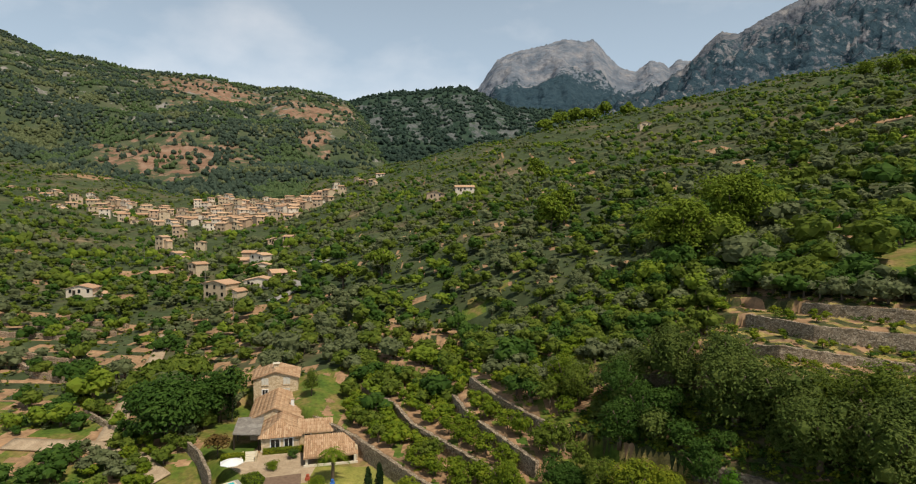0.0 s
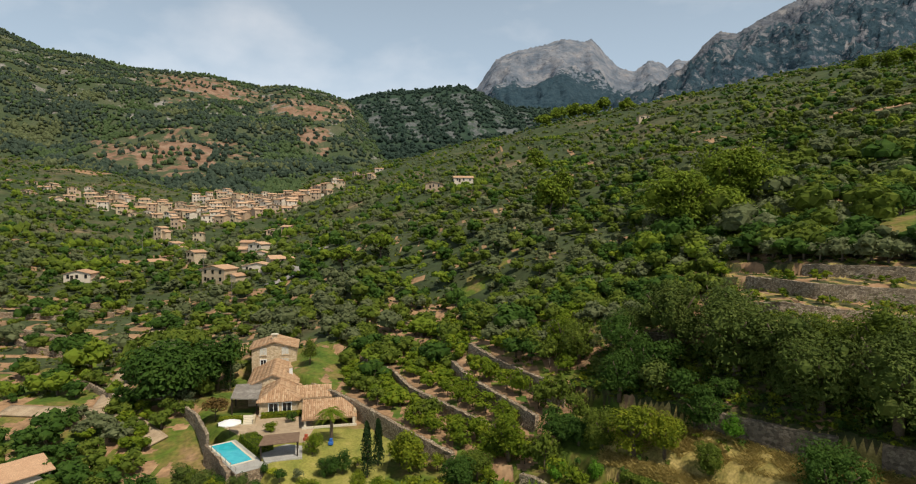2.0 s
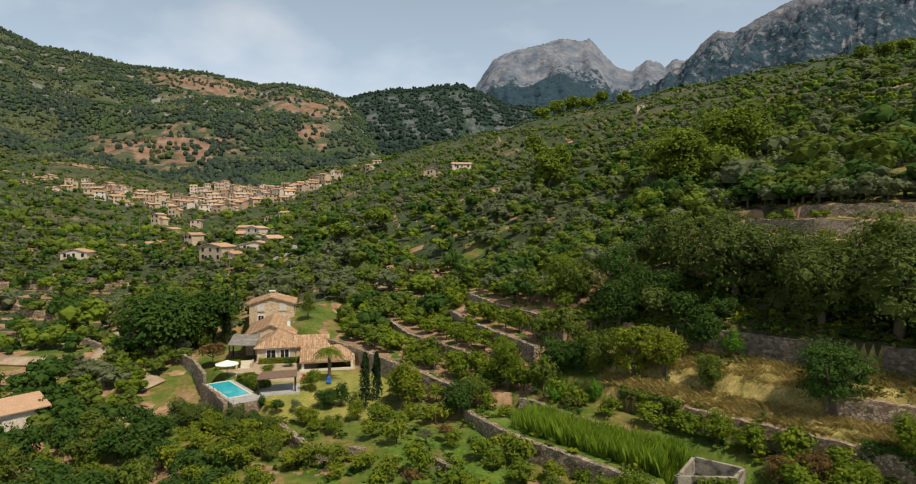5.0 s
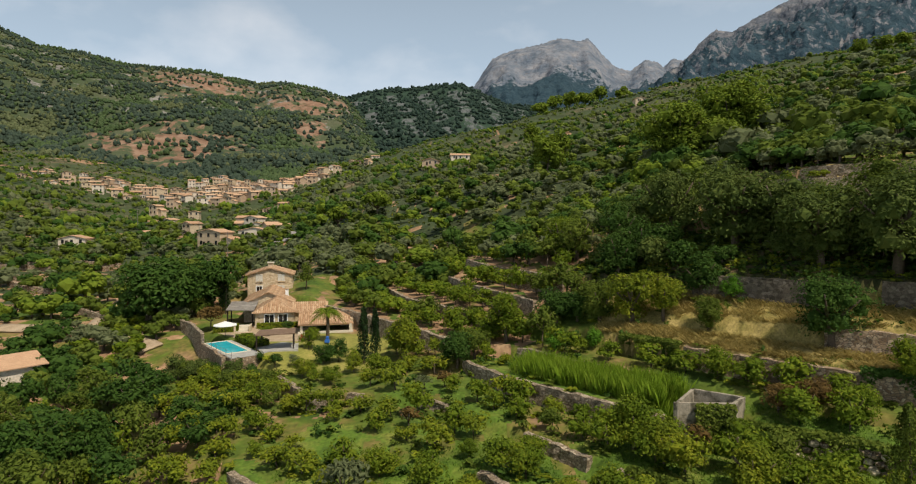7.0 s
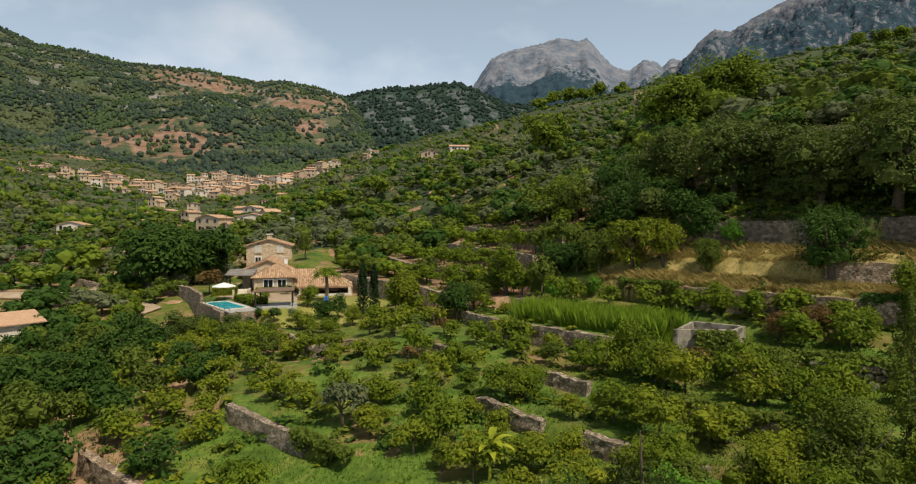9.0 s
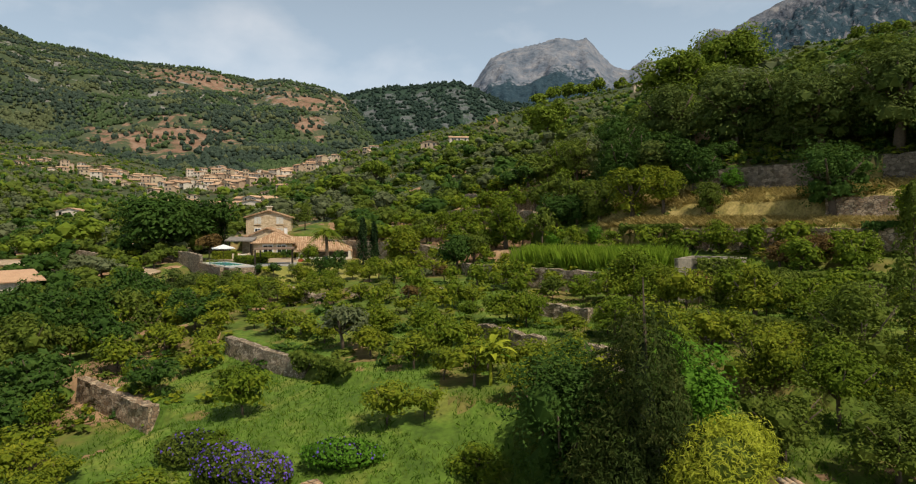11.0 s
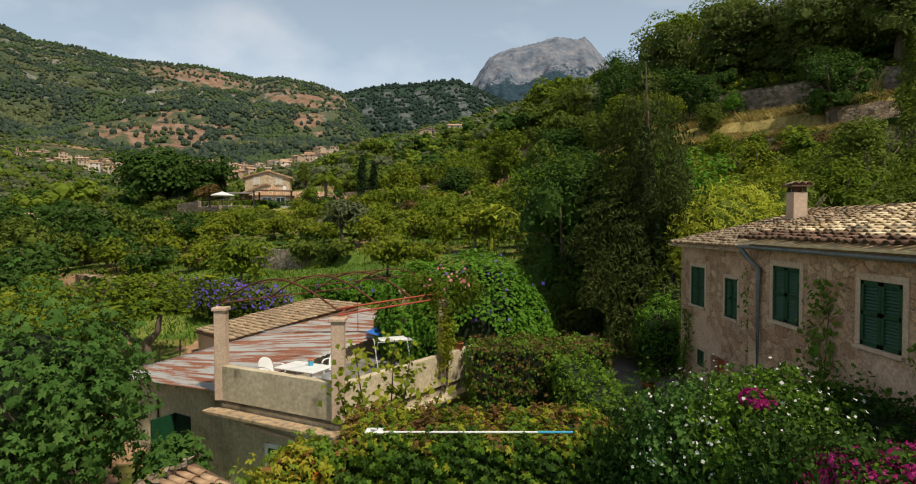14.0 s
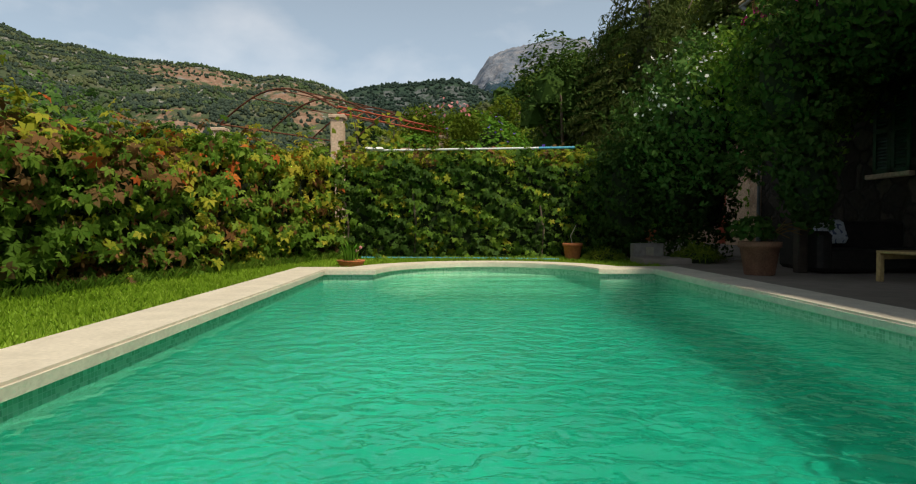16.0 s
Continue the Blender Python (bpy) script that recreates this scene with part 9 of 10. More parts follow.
def palm(x, y, z, h, spread, n, label, seed, name="palm_tree"):
    r = random.Random(seed)
    t = thing(name, label, "palm tree", (x, y, z))
    part("trunk", tube([(0, 0, -0.3), (0.1, 0, h * 0.5), (0, 0, h)], 0.28, 0.20, 10), M_BARK, t)
    for k in range(n):
        a = 2 * math.pi * k / n * 2.618
        lift = r.uniform(-0.5, 1.0)
        bm = bmesh.new()
        pts = []
        for i in range(9):
            f = i / 8
            pts.append(Vector((math.cos(a) * spread * f * (1 - 0.12 * lift), math.sin(a) * spread * f * (1 - 0.12 * lift), h + spread * (lift * 0.75 * f - (0.55 + 0.35 * max(0, lift)) * f * f))))
        side = Vector((-math.sin(a), math.cos(a), 0))
        for i in range(8):
            for sg in (-1, 1):
                for q in range(3):
                    p = pts[i].lerp(pts[i + 1], q / 3)
                    d = (pts[i + 1] - pts[i]).normalized()
                    f = (i + q / 3) / 8
                    L = spread * 0.26 * math.sin(math.pi * min(1, f * 0.9 + 0.1))
                    e = p + side * sg * L + d * L * 0.7 - Vector((0, 0, L * 0.35))
                    bm.faces.new([bm.verts.new(c) for c in (p, p + d * spread * 0.035, e)])
        add_tube(bm, pts, 0.035, 0.008, 4)
        part("frond", bm, M_CITRUS if seed % 2 else M_OLIVE, t)


palm(-18.5, 86.1, 7.2, 4.6, 2.7, 26, "date palm with a full crown on the villa lawn", 11)
palm(-55, 112, 7.5, 9.0, 4.0, 26, "tall date palm among the oaks", 12)
palm(-13.6, 79.6, 6.8, 0.6, 1.3, 14, "small cycad palm on the lawn", 13)
palm(28.2, 49.2, land1(28.2, 49.2) + 0.1, 0.7, 1.5, 16, "small dark cycad before the stone wall", 14)

# ---- trees round the farm ----
big_tree("walnut_tree", "tall dark leafy walnut tree beside the drive", 4.5, 24.0, 8.4, 2.5, M_DARK, 8500, 0.042, 760, 18, 0.02, 0.22, z=-0.2, spread=0.72)
big_tree("walnut_tree", "dark leafy tree beside the drive", 4.6, 27.5, 6.0, 2.3, M_WOOD, 4200, 0.06, 761, 14, 0.02, 0.18, z=0.2)
big_tree("laurel_tree", "bright green leafy tree behind the conifer", 9.4, 24.6, 8.4, 2.1, M_FRESH, 4800, 0.06, 762, 14, 0.05, 0.2, z=0.2)
sp_ = cone_tree("spruce", "tall half-dry spruce with hanging boughs", 6.75, 21.8, 11.3, 3.6, M_SPRUCE, 36000, 0.125, 763, z=-0.2, trunk_r=0.24, power=0.5, droop=0.5, bare=0.16, tiers=22)
# Dark cone added inside the crown to block the view and paint its shade.
part("inner_bough", lathe([(0.2, 2.6), (0.95, 3.0), (0.5, 3.9), (0.8, 4.2), (0.4, 5.4), (0.6, 5.8), (0.25, 7.4), (0.1, 8.6)], 9), M_CORE, sp_)
part("snapped_bough", tube([(0.1, -0.2, 3.4), (0.5, -0.9, 4.4), (0.7, -1.5, 5.6)], 0.05, 0.015, 6), M_BROWNLEAF, sp_, "dry brown bough")
cone_tree("spruce", "dark green spruce beside the drive", 5.4, 24.2, 7.0, 2.6, M_WOOD, 4000, 0.17, 764, z=-0.2, power=0.7, droop=0.35, bare=0.02)
cone_tree("cypress", "slim cypress at the edge of the orchard", 23.6, 30.6, 8.6, 1.3, M_WOOD, 3000, 0.14, 765, power=0.5, droop=-0.3)
for k, (x, y, h, w, mt) in enumerate(((10.6, 28.5, 4.6, 2.3, M_WOOD), (16.6, 25.5, 4.2, 2.2, M_CITRUS), (19.5, 28.5, 5.0, 2.5, M_WOOD), (15.5, 30.0, 4.2, 2.2, M_LEMON), (22.5, 26.0, 4.4, 2.3, M_CITRUS), (12.8, 23.0, 3.6, 1.9, M_WOOD), (18.5, 23.4, 3.8, 2.0, M_LEMON), (24.5, 29.5, 4.2, 2.2, M_WOOD), (11.0, 30.5, 4.6, 2.2, M_CITRUS), (15.8, 21.0, 3.4, 1.9, M_WOOD), (21.0, 32.5, 4.2, 2.2, M_CITRUS))):
    big_tree("orchard_tree", "leafy tree in the dense garden behind the house", x, y, h, w, mt, 3800, 0.042, 780 + k, 16, 0.03, 0.12)
broom = thing("broom_bush", "feathery yellow-green broom bush behind the house", "bush", (8.9, 19.6, 1.1))
for k, b in enumerate(((0, 0, 3.5, 1.6, 1.3, 1.5), (-0.8, 0.2, 2.7, 1.1, 1.0, 1.1), (0.7, 0.6, 3.9, 1.1, 1.0, 1.0))):
    P, Nv = blob_surface(R3, 4500, *b, low=-0.9, bulge=0.3)
    leaf_mass("foliage", P, Nv + np.array((0, -0.2, 0.4)), 0.11, M_BROOM, 60 + k, broom, aspect=0.18)
    part("twig_core", blob_core(*b, k=0.7), M_WOOD, broom)
part("stem", tube([(0, 0, -0.4), (0, 0, 3)], 0.12, 0.06), M_BARK, broom)
shrub = thing("fern_shrub", "feathery green shrub against the house corner", "bush", (6.2, 18.6, 0))
for k, b in enumerate(((0, 0, 1.2, 0.8, 0.7, 1.3), (0.7, 0.8, 1.8, 0.9, 0.8, 1.6))):
    P, Nv = blob_surface(R3, 1800, *b, low=-0.9)
    leaf_mass("foliage", P, Nv, 0.10, M_FRESH if k == 0 else M_WOOD, 63 + k, shrub, aspect=0.2)
    part("twig_core", blob_core(*b, k=0.75), M_CORE, shrub)
# vine dome behind the terrace
dome = thing("vine_dome", "green dome of morning glory over an arbour", "climbing plant")
DB = ((0.35, 18.7, 1.2, 2.35, 1.9, 2.75), (-1.2, 19.2, 1.6, 1.6, 1.5, 2.0), (1.7, 18.6, 0.6, 1.25, 1.4, 2.3))
for k, b in enumerate(DB):
    P, Nv = blob_surface(R3, 15000, *b, low=-0.75, bulge=0.06, wave=0.8)
    keep_ = ~((np.hypot((P[:, 0] - 0.35) / 0.75, (P[:, 2] - 1.0) / 1.1) < 1) & (P[:, 1] < 18.4))
    leaf_mass("foliage", P[keep_], Nv[keep_] + np.array((0, 0, 0.5)), 0.062, M_FRESH, 66 + k, dome, tilt=0.35, droop=1.4, aspect=0.8)
    part("twig_core", blob_core(*b, k=0.9 if k != 0 else 0.86), M_CORE, dome)
P, Nv = blob_surface(R3, 70, *DB[0], low=0.3)
leaf_mass("violet_flower", P + Nv * 0.08, Nv, 0.06, M_PURPLE, 70, dome, aspect=0.95)
# morning glory hedge in the orchard
glory = thing("morning_glory_bank", "low bank of dark creeper with violet flowers", "climbing plant")
for k, b in enumerate(((-11.2, 28.6, 0.3, 1.6, 1.2, 1.1), (-9.2, 27.6, 0.4, 1.4, 1.0, 1.0), (-5.6, 28.6, 0.6, 2.0, 1.0, 0.7), (-13.8, 30.6, 0.4, 1.7, 1.2, 1.0))):
    b = (b[0], b[1], land1(b[0], b[1]) + 0.55, *b[3:])
    P, Nv = blob_surface(R3, 2600, *b, low=-0.5)
    leaf_mass("foliage", P, Nv, 0.09, M_WOOD if k != 2 else M_FRESH, 72 + k, glory)
    part("twig_core", blob_core(*b), M_CORE, glory)
    P, Nv = blob_surface(R3, 420 if k < 2 else 60, *b, low=0.0)
    leaf_mass("violet_flower", P + Nv * 0.12, Nv, 0.062, M_PURPLE, 76 + k, glory, aspect=0.95)
# fig tree beyond the hedge
fig = thing("fig_tree", "spreading fig tree with large lobed leaves", "tree", (-9.3, 12.8, -1.6))
part("trunk", trunk_mesh(12, 4.8, 0.16, 6, 0.9), None, fig)
for k, b in enumerate(((0, 0, 3.3, 2.0, 1.9, 1.9), (1.2, -0.4, 2.6, 1.4, 1.4, 1.5), (-1.4, 0.2, 2.9, 1.6, 1.5, 1.7), (0.4, -0.6, 1.6, 1.7, 1.6, 1.3))):
    P, Nv = blob_surface(R3, 1500, *b, low=-0.9, bulge=0.35, wave=0.9)
    P = P - Nv * (R3.rand(len(P), 1) ** 1.5 * 0.5)
    palmate_mass("foliage", P, Nv + np.array((0, 0, 0.3)), 0.15, M_FIG, 80 + k, fig)
part("twig_core", blob_core(0, 0, 2.7, 1.7, 1.5, 1.7, k=0.8), M_CORE, fig)
fig2 = thing("fig_bush", "young fig with large leaves by the shed door", "bush", (-6.6, 13.2, -2.0))
P, Nv = blob_surface(R3, 420, 0, 0, 1.2, 0.8, 0.7, 0.9, low=-0.8)
palmate_mass("foliage", P, Nv + np.array((0, 0, 0.3)), 0.17, M_FIG, 86, fig2)
part("stem", tube([(0, 0, 0), (0.1, 0, 1.2)], 0.04, 0.02), M_BARK, fig2)
# plane sapling before the parapet, oleander on the terrace
plane = thing("plane_sapling", "young plane tree with yellowing leaves before the parapet", "tree", (-1.7, 11.4, -2.2))
for k, (dx, dy, hh) in enumerate(((0, 0, 3.6), (0.5, 0.2, 4.3), (-0.9, 0.1, 3.9), (1.2, 0.4, 3.9), (-0.5, -0.2, 4.6), (0.2, 0.3, 4.7))):
    part("branch", tube([(0, 0, 0), (dx * 0.4, dy * 0.4, hh * 0.5), (dx, dy, hh)], 0.04, 0.01, 6), M_BARK, plane)
    n = 150
    f = R3.uniform(0.45, 1.02, n)
    P = np.stack((dx * f * f + R3.normal(0, 0.17, n), dy * f * f + R3.normal(0, 0.17, n), hh * f + R3.normal(0, 0.1, n)), 1)
    leaf_mass("foliage", P, np.tile((0.2, -0.6, 0.7), (n, 1)), 0.072, M_CREEPER_Y if k % 3 == 0 else M_LEMON, 88 + k, plane, aspect=0.9, droop=1.0)
ole = thing("oleander", "pink-flowered oleander against the terrace pillar", "bush", (-0.5, 15.35, 0.56))
for k, b in enumerate(((0.0, 0.1, 2.35, 0.75, 0.5, 0.65), (-0.7, 0.1, 2.6, 0.55, 0.5, 0.45), (0.0, -0.05, 1.3, 0.3, 0.22, 0.9), (0.55, 0.3, 2.5, 0.5, 0.5, 0.5))):
    P, Nv = blob_surface(R3, 1100, *b, low=-0.9, bulge=0.3)
    P = P - Nv * (R3.rand(len(P), 1) * 0.25)
    leaf_mass("foliage", P, Nv, 0.07, M_CREEPER_Y if k == 2 else M_CITRUS, 95 + k, ole, aspect=0.25)
P, Nv = blob_surface(R3, 45, 0, 0.1, 2.65, 0.85, 0.7, 0.6, low=-0.2)
leaf_mass("pink_flower", P, Nv, 0.05, M_PINK, 98, ole, aspect=0.9)
part("stem", tube([(0, 0, 0), (0.05, 0.1, 1.4), (0, 0.1, 2.4)], 0.04, 0.015), M_BARK, ole)
# old almond with a bare forked trunk
alm = thing("almond_tree", "old fruit tree with a thick bare forked trunk", "tree", (-11.9, 22.4, land1(-11.9, 22.4)))
part("trunk", (lambda b: (add_tube(b, [(0.2, 0, -0.3), (0, 0, 0.7), (-0.1, 0, 1.2)], 0.26, 0.2, 9), add_tube(b, [(-0.05, 0, 1.0), (0.4, 0.1, 1.5), (0.5, 0.2, 2.3)], 0.16, 0.08, 8), add_tube(b, [(-0.05, 0, 0.9), (-0.9, 0, 1.6), (-1.6, 0.1, 2.2)], 0.17, 0.07, 8), b)[3])(bmesh.new()), M_BARK, alm, "pale bare bark")
part("crown", np_mesh("crown", crown_cards(4200, 0.055, 99, 14, 0.8, 0.5, spread=0.78) * np.array((2.6, 2.0, 1.6)) + np.array((-0.9, 0, 2.45)), quads(16800), (M_CITRUS,)), None, alm)
ban = thing("banana_plant", "banana plant with broad drooping leaves", "banana plant", (2.0, 34.8, land1(2.0, 34.8)))
for k in range(12):
    a, L = k * 2.4, 1.7 + 0.3 * (k % 3)
    bm = bmesh.new()
    prev = None
    for i in range(8):
        f = i / 7
        c = Vector((math.cos(a) * L * f * 0.75, math.sin(a) * L * f * 0.75, 1.3 + L * (0.9 * f - 0.75 * f * f) + 0.1 * k * 0.8))
        sd = Vector((-math.sin(a), math.cos(a), 0)) * 0.24 * math.sin(math.pi * (0.08 + 0.9 * f))
        cur = (bm.verts.new(c - sd + Vector((0, 0, 0.05))), bm.verts.new(c), bm.verts.new(c + sd + Vector((0, 0, 0.05))))
        if prev:
            bm.faces.new((prev[0], cur[0], cur[1], prev[1]))
            bm.faces.new((prev[1], cur[1], cur[2], prev[2]))
        prev = cur
    part("leaf", bm, M_BROOM if k % 3 else M_FRESH, ban)
part("stem", tube([(0, 0, -0.2), (0, 0, 2.2)], 0.11, 0.07), M_BROOM, ban)


# ---- small things by the pool ----
def pot(name, label, x, y, z, r, h, mat=M_TERRACOTTA, rim=True):
    t = thing(name, label, "flower pot", (x, y, z))
    prof = [(r * 0.68, 0), (r * 0.72, 0.01), (r * 0.93, h * 0.82)]
    prof += [(r * 1.02, h * 0.83), (r * 1.02, h), (r * 0.90, h), (r * 0.86, h * 0.9)] if rim else [(r, h), (r * 0.92, h), (r * 0.88, h * 0.9)]
    part("vessel", lathe(prof, 24), mat, t, smooth=True)
    part("soil", lathe([(r * 0.84, h * 0.86), (r * 0.84, h * 0.9)], 16), M_PLANT, t)
    return t


pr_ = pot("flower_pot", "small orange terracotta pot with a bare twig", 1.34, 8.45, -0.035, 0.14, 0.24)
part("twig", tube([(0, 0, 0.2), (-0.03, 0, 0.34), (0.05, 0, 0.5)], 0.008, 0.004, 5), M_COPING, pr_)
pl_ = pot("flower_pot", "shallow terracotta bowl of lily leaves and red flowers", -1.58, 6.98, -0.035, 0.17, 0.09, rim=False)
r6 = np.random.RandomState(6)
for k in range(34):
    a, L, rr = r6.uniform(0, 6.28), r6.uniform(0.14, 0.28), r6.uniform(0, 0.11)
    bx, by = math.cos(a) * rr, math.sin(a) * rr
    bm = bmesh.new()
    w = 0.009
    s = Vector((-math.sin(a), math.cos(a), 0)) * w
    p0, p1, p2 = Vector((bx, by, 0.07)), Vector((bx * 1.3, by * 1.3, 0.07 + L * 0.6)), Vector((bx * 1.3 + math.cos(a) * L * 0.35, by * 1.3 + math.sin(a) * L * 0.35, 0.07 + L))
    v = [bm.verts.new(c) for c in (p0 - s, p0 + s, p1 + s, p1 - s, p2)]
    bm.faces.new(v[:4])
    bm.faces.new((v[3], v[2], v[4]))
    part("leaf", bm, M_FRESH, pl_)
for dx, dz in ((0.12, 0.24), (0.08, 0.2)):
    bm = bmesh.new()
    bmesh.ops.create_icosphere(bm, subdivisions=1, radius=0.022, matrix=Matrix.Translation((dx, -0.05, dz)))
    part("flower", bm, M_PINK, pl_)
# Pot colour is a darkened terracotta that carries the porch's shade.
pb = pot("flower_pot", "large terracotta pot with a trailing geranium", 2.58, 5.68, -0.02, 0.19, 0.32, mat=material("terracotta darkened for porch shade", ((0.3, (0.13, 0.065, 0.04)), (0.7, (0.24, 0.12, 0.07))), scale=7, rough=0.85, bump=0.004))
P, Nv = blob_surface(R3, 260, -0.06, 0, 0.42, 0.2, 0.2, 0.13, low=-0.6, bulge=0.25)
leaf_mass("foliage", P, Nv, 0.034, M_DARK, 120, pb, aspect=0.9)
for k in range(9):
    a = 0.35 * k - 1.4
    part("dry_stem", tube([(0.05, 0, 0.34), (0.05 + 0.2 * math.cos(a), 0.2 * math.sin(a) * 0.6, 0.42 + 0.03 * (k % 3)), (0.05 + 0.42 * math.cos(a), 0.3 * math.sin(a), 0.36 + 0.03 * k)], 0.006, 0.003, 5), M_BROWNLEAF, pb)
pole = thing("pool_net_pole", "white and blue pool net pole lying on the hedge", "pool net")
pa, pe = Vector((-1.50, 9.06, 1.60)), Vector((1.46, 8.92, 1.63))
part("shaft", tube([pa, pa.lerp(pe, 0.82)], 0.016), M_WHITE, pole)
M_BLUE = bpy.data.materials["blue plastic"]
M_CYAN = material("light blue plastic", ((0.3, (0.05, 0.32, 0.50)), (0.7, (0.08, 0.42, 0.60))), scale=3, rough=0.4)
part("grip", tube([pa.lerp(pe, 0.82), pe], 0.018), M_CYAN, pole, "light blue grip")
part("collar", tube([pa.lerp(pe, 0.04), pa.lerp(pe, 0.09)], 0.020), M_WHITE, pole)
bm = bmesh.new()
add_box(bm, -0.15, 0.15, -0.09, 0.09, -0.03, 0.03, Matrix.Translation(pa + Vector((-0.06, 0.0, 0.015))), 0.028)
part("net_head", bm, M_WHITE, pole, "white plastic head")
hose = solid("garden_hose", tube([(-1.72, 8.72, -0.01), (-0.8, 8.66, -0.012), (0.2, 8.45, -0.012), (1.1, 8.2, -0.012)], 0.013, sides=6), M_CYAN, "pale blue hose lying on the grass", "hose")
slab_ = thing("stone_step", "low pale stone block with a grated vent", "step")
part("block", box(1.95, 2.55, 7.2, 7.75, -0.03, 0.05, bevel=0.01), M_PATIO, slab_)
part("riser", box(2.0, 2.4, 7.75, 7.9, -0.03, 0.22, bevel=0.01), M_PAVE, slab_)
part("grate", box(2.16, 2.26, 7.735, 7.748, 0.06, 0.17), M_CONCRETE, slab_, "small grey grate")
for k, (x, y, rr, h) in enumerate(((1.72, 8.15, 0.30, 0.16), (2.75, 7.55, 0.33, 0.22))):
    gr_ = thing("grass_tuft", "dark arching tuft of ornamental grass", "plant", (x, y, -0.035))
    n = 420
    a, d = R3.uniform(0, 6.28, n), np.sqrt(R3.rand(n)) * rr
    P = np.stack((np.cos(a) * d, np.sin(a) * d, h * (1.1 - (d / rr) ** 2 * 0.8) * R3.uniform(0.6, 1.1, n)), 1)
    leaf_mass("foliage", P, np.stack((np.cos(a), np.sin(a), 0 * a + 0.8), 1), 0.09, M_CITRUS, 130 + k, gr_, aspect=0.09, droop=0.2)
    part("root_mound", lathe([(rr * 0.7, 0.0), (rr * 0.6, h * 0.5), (rr * 0.2, h * 0.75)], 12), M_CORE, gr_)
tb = thing("coffee_table", "low plain wooden table on the patio", "table", (3.62, 4.75, -0.02), 4)
M_PINEWOOD = material("yellow varnished wood", ((0.3, (0.30, 0.20, 0.08)), (0.7, (0.42, 0.30, 0.13))), scale=4, rough=0.5)
part("tabletop", box(-0.38, 0.42, -0.28, 0.28, 0.24, 0.265, bevel=0.006), M_PINEWOOD, tb)
for sx in (-0.36, 0.36):
    for sy in (-0.25, 0.25):
        part("leg", box(sx - 0.022, sx + 0.022, sy - 0.022, sy + 0.022, 0, 0.24, bevel=0.004), M_PINEWOOD, tb)
for a in ((-0.34, 0.38, -0.262, -0.245), (-0.34, 0.38, 0.245, 0.262)):
    part("rail", box(*a, 0.19, 0.24), M_PINEWOOD, tb)
sofa = thing("rattan_sofa", "dark rattan garden sofa in the shade", "sofa", (3.75, 6.1, -0.02), 0)
M_RATTAN = material("dark rattan", ((0.3, (0.008, 0.007, 0.006)), (0.7, (0.022, 0.018, 0.015))), scale=20, rough=0.7, bump=0.004)
part("seat", box(-0.45, 0.75, -0.35, 0.35, 0.02, 0.24, bevel=0.03), M_RATTAN, sofa)
part("backrest", box(-0.45, 0.75, 0.22, 0.38, 0.2, 0.52, bevel=0.03), M_RATTAN, sofa)
part("armrest", box(-0.55, -0.40, -0.36, 0.38, 0.02, 0.42, bevel=0.04), M_RATTAN, sofa)
cush = solid("cushion", (lambda b: (add_box(b, -0.2, 0.2, -0.05, 0.05, 0, 0.26, pose(3.58, 6.12, 0.27, -20, 0, 12), 0.045), b)[1])(bmesh.new()), material("white dotted cloth", ((0.46, (0.50, 0.52, 0.56)), (0.54, (0.62, 0.64, 0.68)), (0.62, (0.12, 0.14, 0.22))), scale=22, detail=0, rough=0.9, fine=0), "pale cushion with dark dots on the sofa", "cushion")
# things on the terrace


def plastic_chair(x, y, rz):
    c = thing("plastic_chair", "white moulded plastic garden chair on the terrace", "chair", (x, y, 0.56), rz, group="terrace chairs")
    part("seat", box(-0.22, 0.22, -0.21, 0.22, 0.40, 0.43, bevel=0.012), M_WHITE, c)
    bm = bmesh.new()
    prev = None
    for i in range(9):
        a = math.pi * (i / 8)
        top = 0.62 + 0.20 * math.sin(a)
        xx = -0.23 * math.cos(a)
        cur = [bm.verts.new((xx, 0.20 + 0.05 * math.sin(a), 0.42)), bm.verts.new((xx, 0.25 + 0.06 * math.sin(a), top)), bm.verts.new((xx, 0.27 + 0.06 * math.sin(a), top)), bm.verts.new((xx, 0.23 + 0.05 * math.sin(a), 0.42))]
        if prev:
            for k in range(4):
                bm.faces.new((prev[k], prev[(k + 1) % 4], cur[(k + 1) % 4], cur[k]))
        prev = cur
    part("backrest", bm, M_WHITE, c)
    for sx in (-1, 1):
        part("armrest", tube([(sx * 0.24, 0.22, 0.62), (sx * 0.27, -0.05, 0.64), (sx * 0.25, -0.2, 0.6), (sx * 0.24, -0.2, 0.41)], 0.02, sides=6), M_WHITE, c)
        for sy in (-0.19, 0.2):
            part("leg", tube([(sx * 0.2, sy, 0.41), (sx * 0.25, sy * 1.2, 0.0)], 0.022, 0.018, 6), M_WHITE, c)


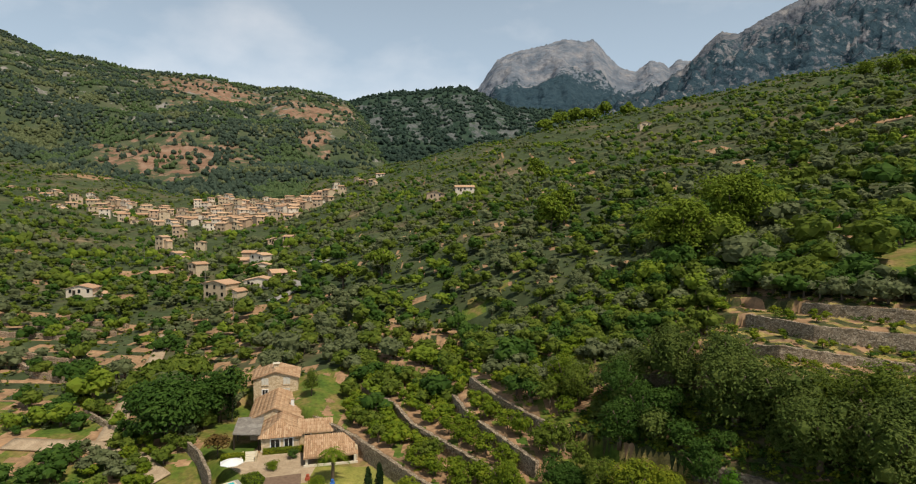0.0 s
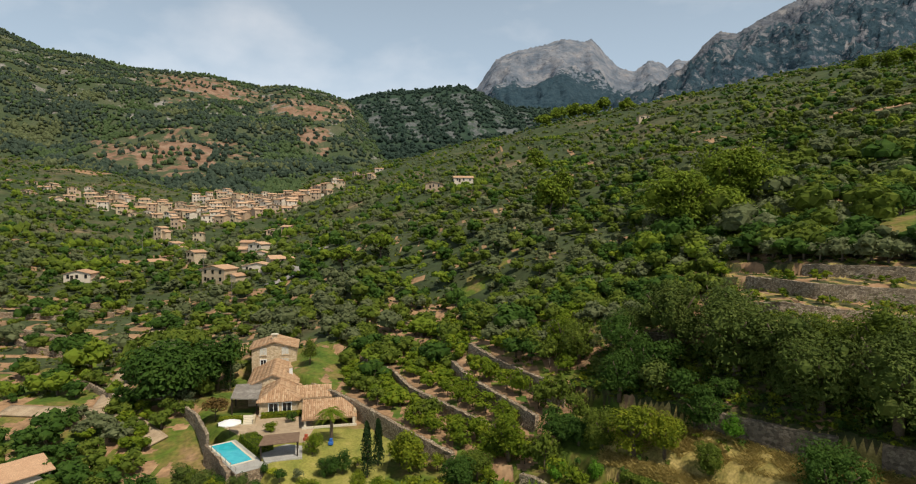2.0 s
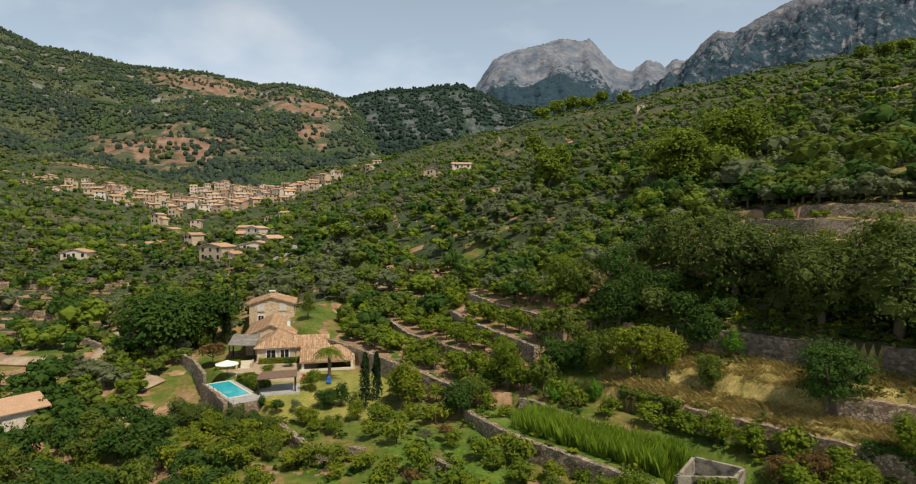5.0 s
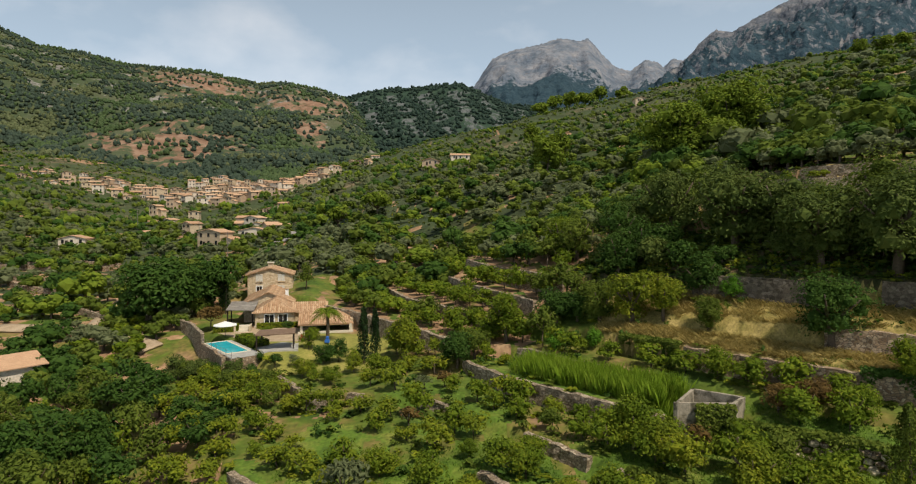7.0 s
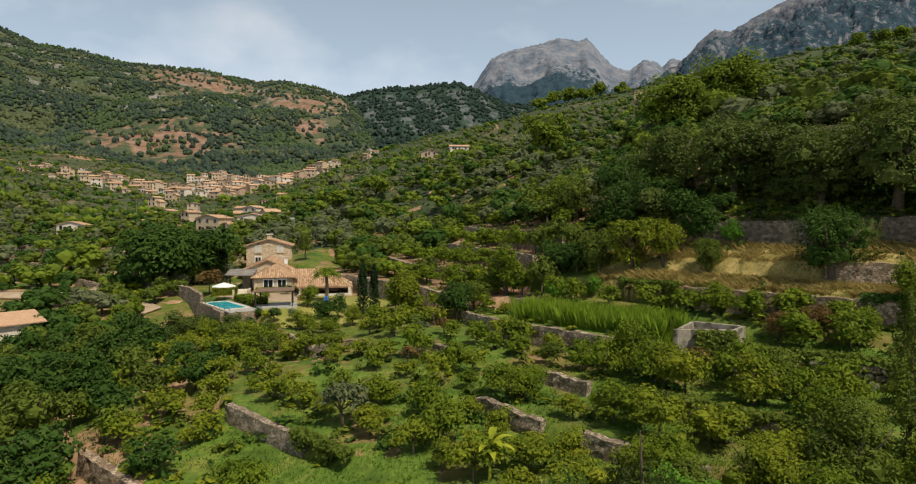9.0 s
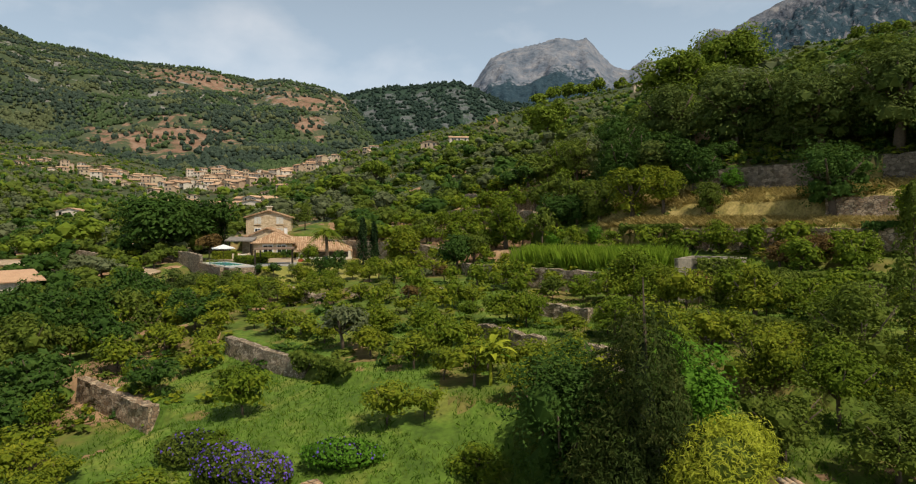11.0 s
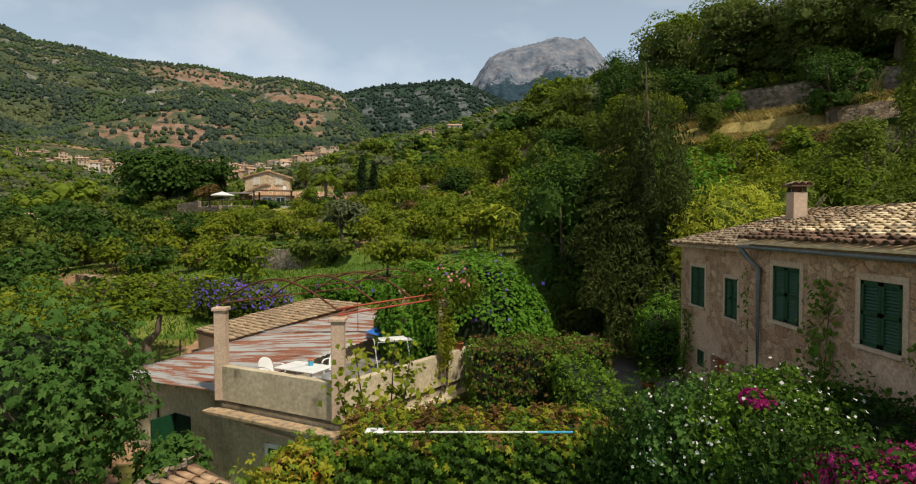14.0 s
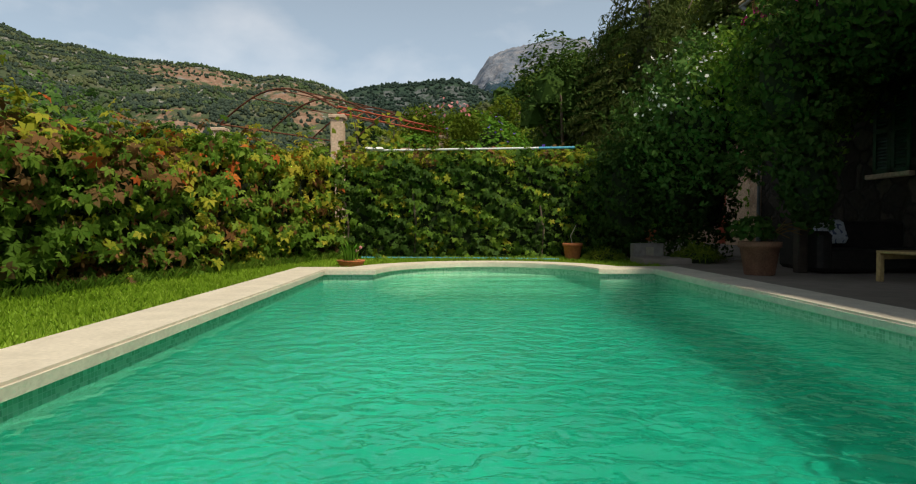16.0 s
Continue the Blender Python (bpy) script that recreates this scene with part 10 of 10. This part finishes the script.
plastic_chair(-4.95, 15.15, 60)
plastic_chair(-3.5, 15.75, -10)
plastic_chair(-3.35, 14.0, -150)
tt_ = thing("plastic_table", "white plastic garden table on the terrace", "table", (-4.05, 14.75, 0.56), -28)
part("tabletop", box(-0.62, 0.62, -0.40, 0.40, 0.66, 0.70, bevel=0.015), M_WHITE, tt_)
for sx in (-0.5, 0.5):
    for sy in (-0.3, 0.3):
        part("leg", tube([(sx, sy, 0.67), (sx * 1.08, sy * 1.08, 0)], 0.03, 0.024, 8), M_WHITE, tt_)
bk = thing("plastic_tub", "small blue tub with an orange rim on the table", "tub", (-3.9, 14.85, 1.26))
part("vessel", lathe([(0.06, 0), (0.08, 0.13), (0.07, 0.13), (0.05, 0.02)], 12), M_CYAN, bk)
part("rim", lathe([(0.082, 0.125), (0.082, 0.15), (0.07, 0.15)], 12), M_TERRACOTTA, bk)
rack = thing("drying_rack", "folding drying rack with white laundry on it", "drying rack", (-2.1, 17.4, 0.56), 20)
for sx in (-0.5, 0.5):
    part("leg", tube([(sx, -0.3, 0), (sx, 0.3, 0.85)], 0.012, sides=5), M_WHITE, rack)
    part("leg", tube([(sx, 0.3, 0), (sx, -0.3, 0.85)], 0.012, sides=5), M_WHITE, rack)
for k in range(6):
    part("rail", tube([(-0.55, -0.3 + 0.12 * k, 0.85), (0.55, -0.3 + 0.12 * k, 0.85)], 0.006, sides=5), M_WHITE, rack)
bm = bmesh.new()
add_box(bm, -0.42, 0.4, -0.28, 0.24, 0.855, 0.90, None, 0.02)
cl = part("laundry", bm, M_WHITE, rack, "white cloth folded over the rails")
tarp = solid("blue_tarp", slab([(-3.0, 18.2, 1.5), (-2.3, 18.6, 1.2), (-2.0, 19.4, 1.25), (-2.7, 19.0, 1.55)], 0.02), M_BLUE, "crumpled blue tarpaulin on the iron roof", "tarpaulin")
bx_ = solid("polystyrene_tray", box(-0.2, 0.2, -0.14, 0.14, 0, 0.06, pose(-1.2, 15.6, 0.56, 0, 0, 50), 0.01), M_WHITE, "white shallow tray on the terrace floor", "tray")
for x, y, rr, z in ((-0.15, 16.15, 0.11, 1.38), (-1.6, 17.2, 0.14, 0.56), (-2.0, 14.2, 0.13, 0.56), (-0.25, 16.55, 0.10, 0.56)):
    p_ = pot("flower_pot", "small terracotta pot on the terrace", x, y, z, rr, rr * 1.7)
    P, Nv = blob_surface(R3, 60, 0, 0, rr * 2.2, rr * 1.1, rr * 1.1, rr * 0.9)
    leaf_mass("foliage", P, Nv, 0.04, M_CITRUS, 140, p_)
# clutter at the foot of the dome
for x, y, rr, nm, lab in ((2.6, 17.0, 0.16, "flower_pot", "terracotta pot at the edge of the drive"), (3.6, 17.6, 0.13, "flower_pot", "small terracotta pot at the edge of the drive"), (5.2, 16.6, 0.2, "flower_pot", "terracotta pot with a green plant by the house"), (1.3, 17.2, 0.15, "flower_pot", "terracotta pot in front of the vine dome")):
    p_ = pot(nm, lab, x, y, 0.0, rr, rr * 1.6)
    P, Nv = blob_surface(R3, 120, 0, 0, rr * 2.4, rr * 1.6, rr * 1.6, rr * 1.2)
    leaf_mass("foliage", P, Nv, 0.07, M_FRESH, 150, p_)
solid("stone_block", (lambda b: (add_box(b, -0.45, 0.45, -0.3, 0.3, 0, 0.3, pose(3.1, 18.0, 0, 4, 8, 25), 0.05), b)[1])(bmesh.new()), M_DRYWALL, "tilted flat stone at the edge of the drive", "stone")
post_ = solid("iron_post", tube([(1.0, 11.2, -0.8), (1.0, 11.2, 1.25)], 0.03, sides=8), M_CYAN, "pale blue iron post behind the hedge", "post")
for k, (x, y) in enumerate(((-11.4, 22.4), (-10.9, 23.0), (-12.6, 21.6), (-13.8, 20.9))):
    z = land1(x, y)
    solid("fence_post", tube([(x, y, z - 0.2), (x + 0.03, y, z + 1.0)], 0.035, 0.03, 6), M_DARKWOOD, "thin weathered wooden fence post", "fence post", group="orchard fence posts")
# pylons and poles in the valley
for x, y, h in ((-78, 205, 9), (-112, 262, 11), (-175, 330, 12)):
    z = land1(x, y)
    t = thing("utility_pole", "grey utility pole in the valley", "utility pole", (x, y, z))
    part("pole", tube([(0, 0, -0.5), (0, 0, h)], 0.14, 0.09, 8), M_PAVE, t)
    part("crossarm", box(-0.9, 0.9, -0.06, 0.06, h - 0.7, h - 0.55), M_PAVE, t)


# slatted bench and low plants at the end of the drive
bench = thing("garden_bench", "weathered wooden slatted garden bench on the drive", "bench", (4.15, 21.6, -0.12), 205)
M_GREYWOOD = material("weathered grey wood", ((0.3, (0.20, 0.17, 0.13)), (0.7, (0.34, 0.29, 0.23))), scale=5, bump=0.003)
for k in range(5):
    part("seat_slat", box(-0.75, 0.75, -0.05 + k * 0.09, 0.025 + k * 0.09, 0.42, 0.445, bevel=0.004), M_GREYWOOD, bench)
for k in range(5):
    part("back_slat", box(-0.75, 0.75, 0.42 + 0.03 * k, 0.44 + 0.03 * k, 0.50 + 0.09 * k, 0.57 + 0.09 * k, bevel=0.004), M_GREYWOOD, bench)
for sx in (-0.66, 0.66):
    part("leg", box(sx - 0.03, sx + 0.03, -0.04, 0.02, 0, 0.42), M_GREYWOOD, bench)
    part("leg", tube([(sx, 0.36, 0), (sx, 0.42, 0.45), (sx, 0.58, 0.98)], 0.03, 0.026), M_GREYWOOD, bench)
    part("armrest", box(sx - 0.035, sx + 0.035, -0.06, 0.46, 0.60, 0.63, bevel=0.005), M_GREYWOOD, bench)


def rosette(x, y, z, h, n, label, seed):
    """A clump of long arching leaves."""
    rr = random.Random(seed)
    t = thing("rosette_plant", label, "plant", (x, y, z))
    for k in range(n):
        a, L, up = rr.uniform(0, 6.28), h * rr.uniform(0.7, 1.1), rr.uniform(0.5, 1.1)
        bm = bmesh.new()
        prev = None
        for i in range(6):
            f = i / 5
            c = Vector((math.cos(a) * L * f * 0.8, math.sin(a) * L * f * 0.8, L * (up * f - 0.75 * f * f)))
            w = Vector((-math.sin(a), math.cos(a), 0)) * h * 0.05 * (1 - f * 0.9)
            cur = (bm.verts.new(c - w), bm.verts.new(c + w))
            if prev:
                bm.faces.new((prev[0], prev[1], cur[1], cur[0]))
            prev = cur
        part("leaf", bm, M_LEMON if k % 3 else M_CITRUS, t)


rosette(3.35, 20.6, -0.1, 0.8, 26, "clump of arching yellow-green leaves beside the bench", 1)
rosette(3.1, 19.6, -0.1, 0.55, 22, "low clump of yellowing leaves at the edge of the drive", 2)
rosette(5.3, 21.3, -0.05, 0.4, 18, "small rosette plant on a flat stone", 3)
